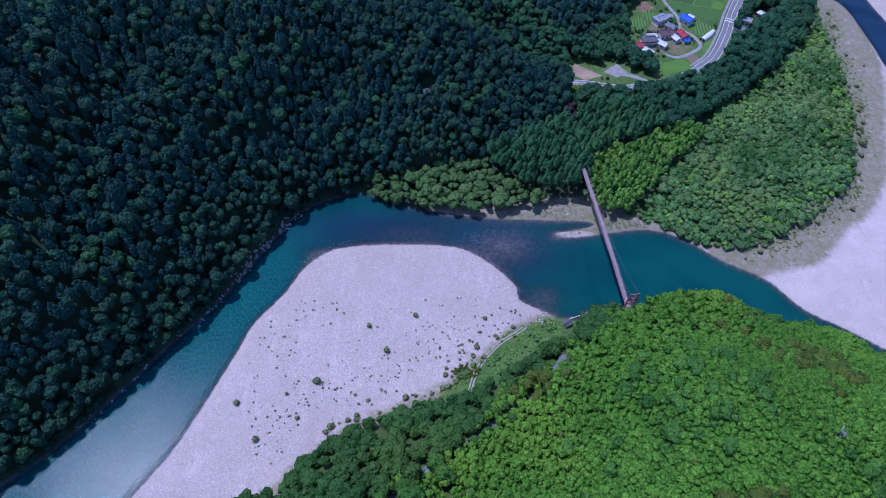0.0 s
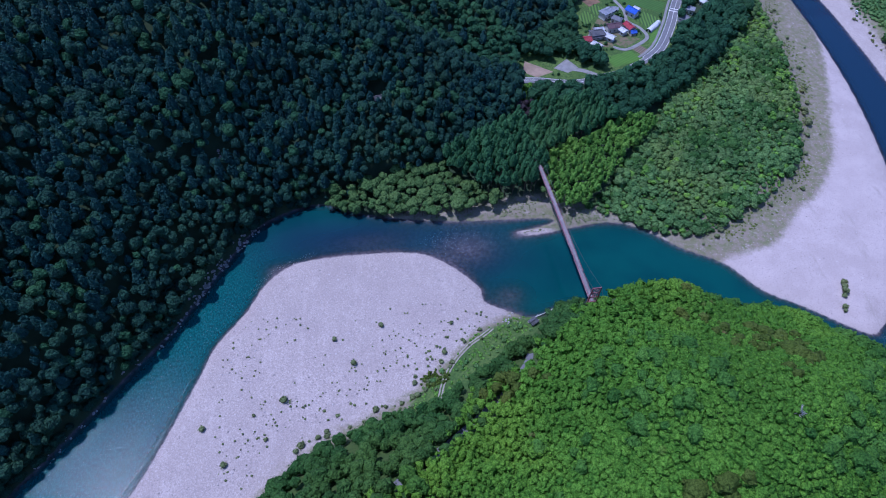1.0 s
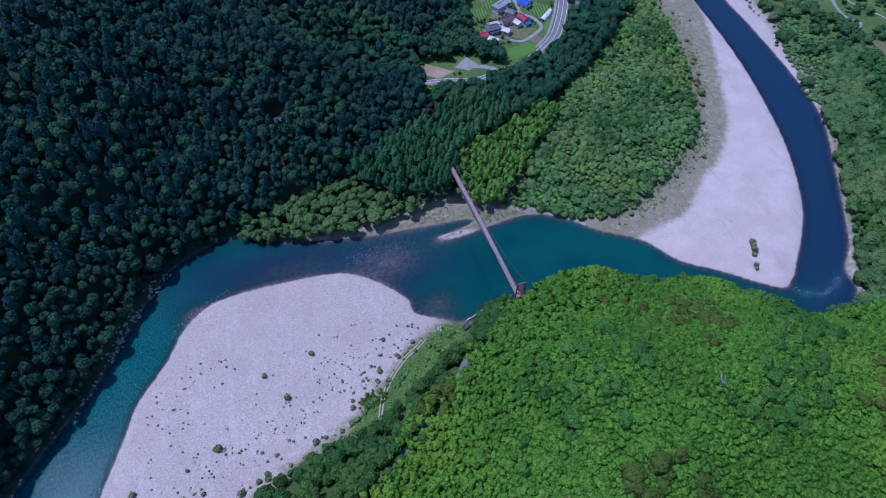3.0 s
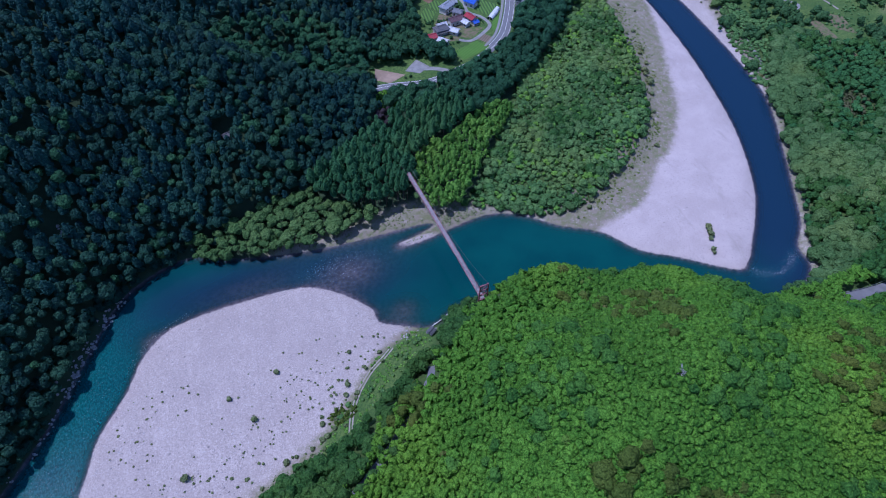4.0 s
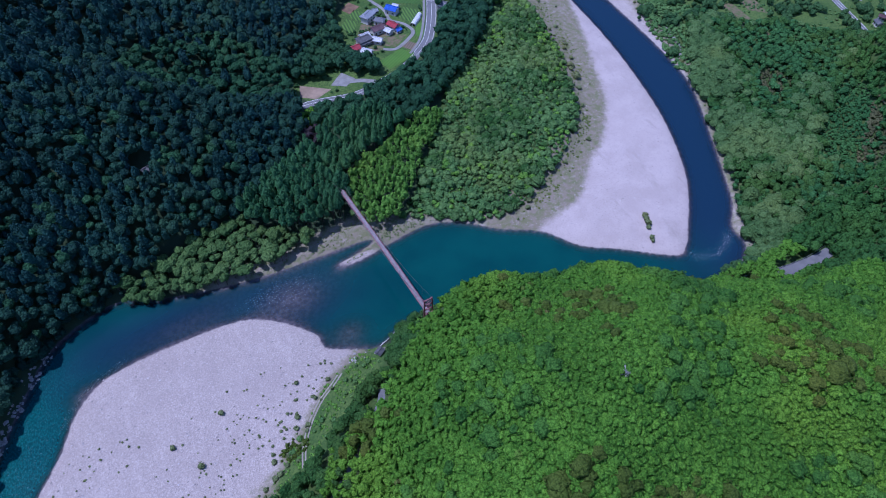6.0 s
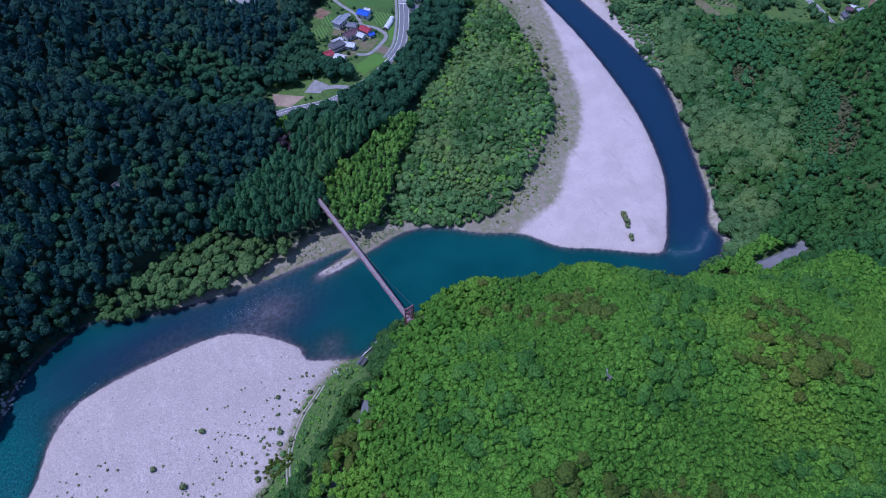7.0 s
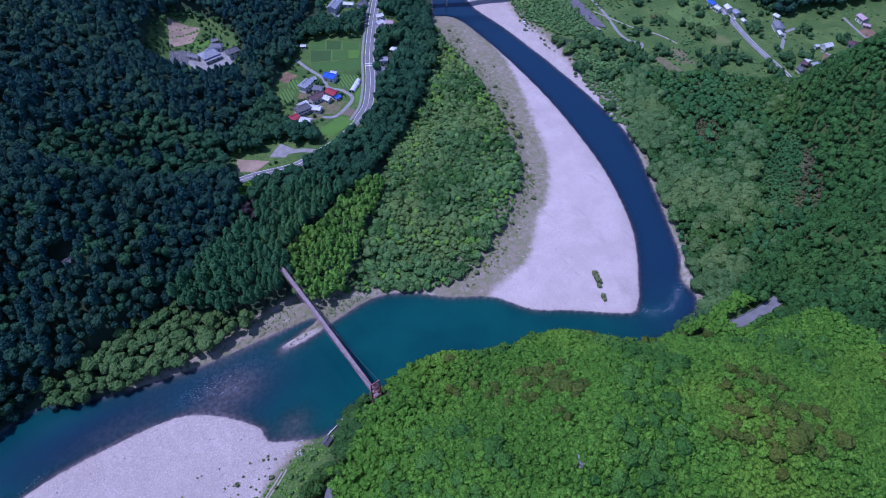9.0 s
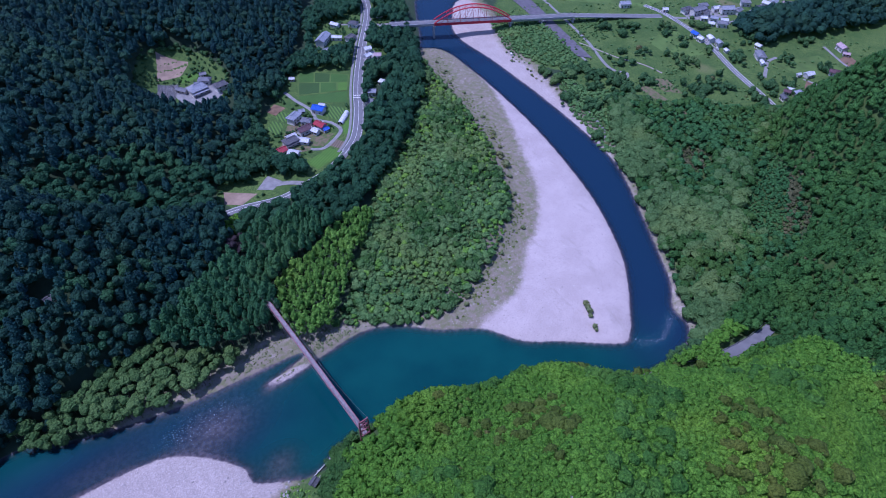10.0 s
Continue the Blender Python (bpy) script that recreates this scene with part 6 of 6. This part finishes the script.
def greenhouse(x, y, turn, w, d):
    z = height_at(x, y)
    g = thing("greenhouse", x, y, z, turn, "plastic tunnel greenhouse beside a tilled plot", "greenhouse")
    arc = [(d / 2 * math.cos(a), 2.6 * math.sin(a) ** 0.8) for a in np.linspace(0.02, math.pi - 0.02, 11)]
    v = np.array([(sx * w / 2, p[0], p[1]) for sx in (-1, 1) for p in arc])
    part("film", (v, np.array([(i, i + 1, i + 12, i + 11) for i in range(10)])), vinyl, g, "milky plastic film")
    for i in range(7):
        part("hoop", tube([(-w / 2 + i * w / 6, p[0] * 1.01, p[1] + 0.03) for p in arc], 0.04, 4), steel_grey, g)
    for sx in (-1, 1):
        part("end_frame", box(sx * w / 2 - 0.05, sx * w / 2 + 0.05, -0.5, 0.5, 0, 2.0), steel_grey, g)
    return g


greenhouse(224, 388, 41, 12, 4.6)
greenhouse(228, 392, 41, 9, 4.0)


def parked_car(x, y, turn, label):
    z = height_at(x, y)
    c = thing("parked_car", x, y, z + 0.14, turn, label, "car")
    v, f = box(-2.1, 2.1, -0.85, 0.85, 0.35, 0.95)
    part("body", (v, f), car_white, c)
    v, f = box(-1.5, 0.9, -0.78, 0.78, 0.95, 1.5)
    v[4:, 0] *= 0.8
    part("cabin", (v, f), glass, c, "dark glazed cabin")
    part("roof", box(-1.1, 0.65, -0.65, 0.65, 1.5, 1.56), car_white, c)
    for wx in (-1.3, 1.3):
        for wy in (-0.8, 0.8):
            part("wheel", tube([(wx, wy - 0.11, 0.32), (wx, wy + 0.11, 0.32)], 0.32, 10), tyre_black, c)
    return c


parked_car(407, 406, 60, "white car parked on the gravel strip")
parked_car(293, 465, 50, "white car parked on the roadside forecourt")
parked_car(286, 455, 50, "white car parked beside the roadside shop")
parked_car(208, 393, 20, "white car parked in the village lane")
parked_car(140, 448, 20, "white car parked in the temple yard")
parked_car(561, 299, 62, "white car parked beside the straight road")

# guard rails of the hill road
for n, off in ((0, -4.3), (1, 4.3)):
    rail_line = curve(np.array([(258, 91), (270, 87), (284, 84), (303, 82), (326, 83)], float) + [0, off * 0.75], 6, False)
    rail = thing("guard_rail", 0, 0, 0, 0, "galvanised guard rail along the hill road", "guard rail")
    zs = ground_height(rail_line[:, 0], rail_line[:, 1])
    part("rail", tube([(p[0], p[1], z + 0.85) for p, z in zip(rail_line, zs)], 0.12, 4), steel_grey, rail)
    for p, z in list(zip(rail_line, zs))[::2]:
        part("post", box(p[0] - 0.07, p[0] + 0.07, p[1] - 0.07, p[1] + 0.07, z - 0.4, z + 0.9), steel_grey, rail)

# stone wall along the water at the footbridge
wall_line = curve([(80, 153), (84, 154.3), (88, 155.6), (94, 158), (100, 160)], 5, False)
bank_wall = tagged(new("bank_wall", mesh_from("bank_wall", *ribbon(wall_line, 0.45, 1.0, 2.6, level=0.1))), "pale concrete revetment at the water's edge", "revetment", kind="structure")
bank_wall.data.materials.append(concrete)


# ---- bushes, boulders and stones ----
def bush_mesh(seed, lumps=6, leaves=34):
    v, f, o = broad_crown(seed, lumps, leaves, 0.16, 0.9, 5, 8)
    mesh = mesh_from("foliage", v, f)
    give_ways(mesh, o)
    give(mesh, "tree", np.full(len(v), (seed * 0.37) % 1))
    mesh.materials.append(leaf_weed)
    return mesh


BUSHES = [bush_mesh(200 + i) for i in range(6)]
STEM = mesh_from("stem", *trunk(0.9, 0.07, 3, 3))
STEM.materials.append(bark)


def bush(x, y, radius, label, group, kind, tall=1.0, turn=0.0):
    z = height_at(x, y)
    b = thing("bush", x, y, z, turn, label, "bush", group)
    part("foliage", BUSHES[kind % len(BUSHES)], None, b, at=Matrix.Translation((0, 0, radius * 0.55 * tall)) @ Matrix.Diagonal((radius, radius, radius * 0.85 * tall, 1)))
    part("stem", STEM, None, b, at=Matrix.Diagonal((radius, radius, radius * 0.7, 1)))
    return b


for i, (bx, by, r) in enumerate([(-44.5, 121.6, 1.9), (-80.5, 112.2, 1.7), (2.3, 156.3, 1.6), (-11.8, 136.9, 1.7), (-20.8, 151.1, 1.4), (-36.7, 99.7, 2.0), (-69.5, 94.5, 1.6),
                                 (-25, 104, 1.5), (-3, 112, 1.8), (38, 154, 1.2), (-52, 104, 1.1), (-58, 116, 1.0)]):
    bush(bx, by, r, "large round grey-green bush on the pale gravel bar", "bushes on the gravel bar", i, 1.0, i * 50)
rng = np.random.default_rng(77)
count = 0
while count < 240:
    bx, by = rng.uniform(-75, 58), rng.uniform(84, 168)
    inner = float(within_line(LEFT_BAR, np.array([bx]), np.array([by]))[0])
    if inner < 1.5 or inner > 62 or rng.uniform() > math.exp(-((inner - 16) / 22) ** 2) * (0.35 + 0.65 * (math.sin(bx / 9) * math.sin(by / 7 + bx / 21) > -0.25)):
        continue
    r = rng.uniform(0.30, 0.66) + (0.45 * rng.uniform() if inner < 14 else 0)
    bush(bx, by, r, "small dry bush on the pale gravel bar", "bushes on the gravel bar", count, rng.uniform(0.45, 0.8), rng.uniform(0, 360))
    count += 1
for i in range(34):
    t = rng.uniform(0, 1)
    line = np.array([(-45, 90), (-22, 101), (-2, 109), (14, 115), (24, 122), (34, 132), (46, 143), (58, 150)])
    k = min(int(t * 7), 6)
    p = line[k] + (line[k + 1] - line[k]) * (t * 7 - k) + rng.normal(0, 2.2, 2)
    bush(p[0], p[1], rng.uniform(0.6, 1.6), "green bush where the gravel bar meets the grass", "bushes along the grass edge", i, 0.95, rng.uniform(0, 360))
for i, (bx, by, r) in enumerate([(254, 155, 1.9), (253, 152, 2.1), (251.5, 149.5, 2.2), (250, 147, 1.6), (247, 140.5, 1.7), (246.2, 138.8, 1.3), (299.6, 291.1, 2.6), (298, 287.5, 2.0), (296.7, 279, 2.9), (298.5, 281.5, 2.2), (271.8, 249.6, 1.9)]):
    bush(bx, by, r, "green willow bush standing alone on the wide gravel bar", "bushes on the wide bar", i, 1.1, i * 40)
for i in range(46):
    t = rng.uniform(0, 1)
    line = np.array([(182, 192), (219, 204), (261, 229), (286, 262), (308, 303), (323, 355), (330, 394), (345, 438)])
    k = int(t * 7)
    p = line[k] + (line[k + 1] - line[k]) * (t * 7 - k) + rng.normal(0, 3.5, 2)
    if within_line(RIVER, p[:1], p[1:])[0] < -6:
        bush(p[0], p[1], rng.uniform(0.7, 2.0), "low scrub bush at the edge of the wide gravel bar", "bushes at the scrub's edge", i, 0.9, rng.uniform(0, 360))
for i in range(45):
    p = np.array([(318, 150), (345, 192), (375, 250), (390, 300), (400, 350), (405, 420)])
    t = rng.uniform(0, 4.99)
    q = p[int(t)] + (p[int(t) + 1] - p[int(t)]) * (t % 1) + rng.normal(0, 2.5, 2)
    if within_line(RIVER, q[:1], q[1:])[0] < -3:
        bush(q[0], q[1], rng.uniform(0.7, 1.8), "low bush on the far gravel strip", "bushes on the far strip", i, 0.9, rng.uniform(0, 360))


# garden shrubs between the village houses, and hedges round the farms
gx, gy = scatter((105, 350, 325, 560), 3.4, 90)
free = ((within_line(VILLAGE, gx, gy) > -2) | (np.hypot((gx - 137) / 0.72, gy - 481) < 43)) & clear_of_roads(gx, gy, 1.5) & (from_line([(204, 450), (206, 433), (209, 421), (210, 412), (208, 400), (215, 390), (217, 379), (211, 372), (196, 364), (187, 368)], gx, gy) > 2.6)
for hx, hy, reach in HOUSES:
    free &= np.hypot(gx - hx, gy - hy) > reach + 0.6
for x0, y0, rx, ry in ((236, 440, 27, 34), (225, 399, 10, 14), (222, 376, 8, 12), (190, 353, 17, 11), (199, 375, 12, 10), (206, 364, 7, 8), (183, 413, 13, 17), (187, 430, 9, 10), (147, 348, 12, 10), (125, 348, 13, 11), (160, 341, 10, 5), (290, 464, 12, 14), (136, 511, 16, 14), (123, 479, 13, 15), (143, 462, 17, 19)):
    free &= np.hypot((gx - x0) / rx, (gy - y0) / ry) > 1
free &= np.random.default_rng(91).uniform(0, 1, len(gx)) < 0.62 + 0.4 * rough(gx, gy, 9, 15)
plant("garden_shrubs", TUFTS, places_for(gx[free], gy[free], 1.5, 0.9, 0.8, 92), leaf_mixed, "dark green garden shrubs between the village houses", category="shrubs")


def boulder_mesh(seed):
    r = np.random.default_rng(seed)
    v, f, _ = blob(r, np.zeros(3), 1.0, 0.65)
    mesh = mesh_from("boulder", v * r.uniform(0.8, 1.2, 3), f)
    mesh.materials.append(stone_grey)
    return mesh


BOULDERS = [boulder_mesh(300 + i) for i in range(5)]
bank = curve([(-150, 104), (-139, 117.5), (-119, 144.5), (-101, 167.5), (-90, 187), (-70, 221.5), (-60, 232)], 5, False)
for i in range(80):
    p = bank[rng.integers(0, len(bank))] + rng.normal(0, 1.3, 2)
    s = rng.uniform(0.3, 0.95)
    rock = tagged(new("boulder", BOULDERS[i % 5]), "grey boulder at the foot of the wooded bank", "boulder", "boulders along the bank")
    rock.matrix_basis = pose(p[0], p[1], max(0.0, height_at(*p)) + 0.1 * s, 0, 0, rng.uniform(0, 360)) @ Matrix.Scale(s, 4)
outcrop = curve([(-70, 222), (-75, 213), (-81, 203), (-88, 190), (-93, 183)], 6, False)
for i in range(90):
    p = outcrop[rng.integers(0, len(outcrop))] + rng.normal(0, 1.5, 2) + [-1.0, 0.6]
    s = rng.uniform(0.4, 1.25)
    rock = tagged(new("boulder", BOULDERS[i % 5]), "pale rock of the outcrop along the wooded bank", "boulder", "boulders along the bank")
    rock.matrix_basis = pose(p[0], p[1], max(0.0, height_at(*p)) + 0.1 * s, 0, 0, rng.uniform(0, 360)) @ Matrix.Scale(s, 4)
for i in range(26):
    p = np.array([rng.uniform(60, 84), rng.uniform(150, 158)])
    if within_line(RIVER, p[:1], p[1:])[0] < 0.5:
        s = rng.uniform(0.3, 0.9)
        rock = tagged(new("boulder", BOULDERS[i % 5]), "pale rock at the top of the beach", "boulder", "rocks by the beach hut")
        rock.matrix_basis = pose(p[0], p[1], height_at(*p) + 0.1 * s, 0, 0, rng.uniform(0, 360)) @ Matrix.Scale(s, 4)

for i in range(14):
    p = np.array([-78, 257]) + rng.normal(0, 2.6, 2)
    s = rng.uniform(0.7, 1.7)
    rock = tagged(new("boulder", BOULDERS[i % 5]), "pale rock outcrop in the cedar slope", "boulder", "rocks on the slope")
    rock.matrix_basis = pose(p[0], p[1], height_at(*p) + 0.1 * s, 0, 0, rng.uniform(0, 360)) @ Matrix.Scale(s, 4)

# loose stones over the bars
def stones(name, line, bounds, step, seed, label):
    r = np.random.default_rng(seed)
    x, y = scatter(bounds, step, seed, 0.5)
    wading = name.startswith("shallow")
    ok = (within_line(line, x, y) > (0.2 if wading else 2)) & (within_line(RIVER, x, y) < (4.0 if wading else -1.0))
    x, y = x[ok], y[ok]
    base = np.array([(1, 0, 0), (0, 1, 0), (-1, 0, 0), (0, -1, 0), (0, 0, 0.7), (0, 0, -0.4)], float)
    quads = np.array([(0, 1, 4, 4), (1, 2, 4, 4), (2, 3, 4, 4), (3, 0, 4, 4)])
    size = r.uniform(0.10, 0.34, len(x)) * (1 + (r.uniform(0, 1, len(x)) > 0.97))
    turn = r.uniform(0, 6.3, len(x))
    c, s = np.cos(turn)[:, None], np.sin(turn)[:, None]
    b = base[:5]
    vx = (b[None, :, 0] * c - b[None, :, 1] * s) * size[:, None] + x[:, None]
    vy = (b[None, :, 0] * s + b[None, :, 1] * c) * size[:, None] * 0.8 + y[:, None]
    vz = b[None, :, 2] * size[:, None] + np.maximum(ground_height(x, y), -0.12)[:, None]
    v = np.stack([vx, vy, vz], -1).reshape(-1, 3)
    tri = np.array([(0, 1, 4), (1, 2, 4), (2, 3, 4), (3, 0, 4)])
    f = (tri[None] + (np.arange(len(x)) * 5)[:, None, None]).reshape(-1, 3)
    mesh = mesh_from(name, v, f)
    mesh.materials.append(loose_stone)
    return tagged(new(name, mesh), label, "stones", kind="stuff")


def loose_stone_material():
    n = Nodes("loose_stones")
    pick = n.node("NewGeometry").outputs["Random Per Island"]
    return n.done(n.mix(n.math("POWER", pick, 1.4), (0.24, 0.215, 0.205), (0.52, 0.47, 0.455)), 0.85, 0, None, 0.3)


loose_stone = loose_stone_material()
stones("bar_stones", LEFT_BAR, (-130, 75, 30, 210), 1.15, 401, "loose pale stones on the gravel bar")
stones("shallow_stones", curve([(-66, 183), (-60, 196), (-48, 206), (-30, 209), (-36, 204), (-52, 198), (-60, 186)], 3), (-70, -25, 180, 212), 0.8, 404, "brown wet stones in the shallows of the gravel bar")
stones("wide_bar_stones", EAST_GRAVEL, (150, 370, 115, 470), 1.9, 402, "loose pale stones on the wide gravel bar")
stones("strip_stones", RIGHT_GRAVEL, (288, 470, 105, 560), 2.2, 403, "loose pale stones on the far gravel strip")


# ---- a dead tree on the hill ----
dead_wood = plain_material("dead_wood", (0.40, 0.38, 0.38), 0.9, 0, 0.3, 1.0)


def dead_tree(x, y, tall, seed):
    r = np.random.default_rng(seed)
    t = thing("dead_tree", x, y, height_at(x, y), 0, "bare grey dead tree standing above the green canopy", "tree")
    part("trunk", tube([(0, 0, -0.6), (0.1, 0.1, tall * 0.5), (0.2, 0, tall * 0.8)], 0.2, 6), dead_wood, t)
    for i in range(9):
        a, z = r.uniform(0, 6.28), tall * r.uniform(0.45, 0.8)
        reach = r.uniform(0.9, 1.9)
        mid = (reach * 0.5 * math.cos(a), reach * 0.5 * math.sin(a), z + 0.9)
        limb = part("limb", tube([(0.1, 0.05, z), mid, (reach * math.cos(a), reach * math.sin(a), z + r.uniform(1.4, 2.6))], 0.09, 4), dead_wood, t)
        for k in range(3):
            b = a + r.uniform(-0.9, 0.9)
            part("twig", tube([mid, (mid[0] + 1.1 * math.cos(b), mid[1] + 1.1 * math.sin(b), mid[2] + r.uniform(0.5, 1.5))], 0.05, 4), dead_wood, limb)
    return t


dead_tree(131.8, 59.6, 9.6, 1)
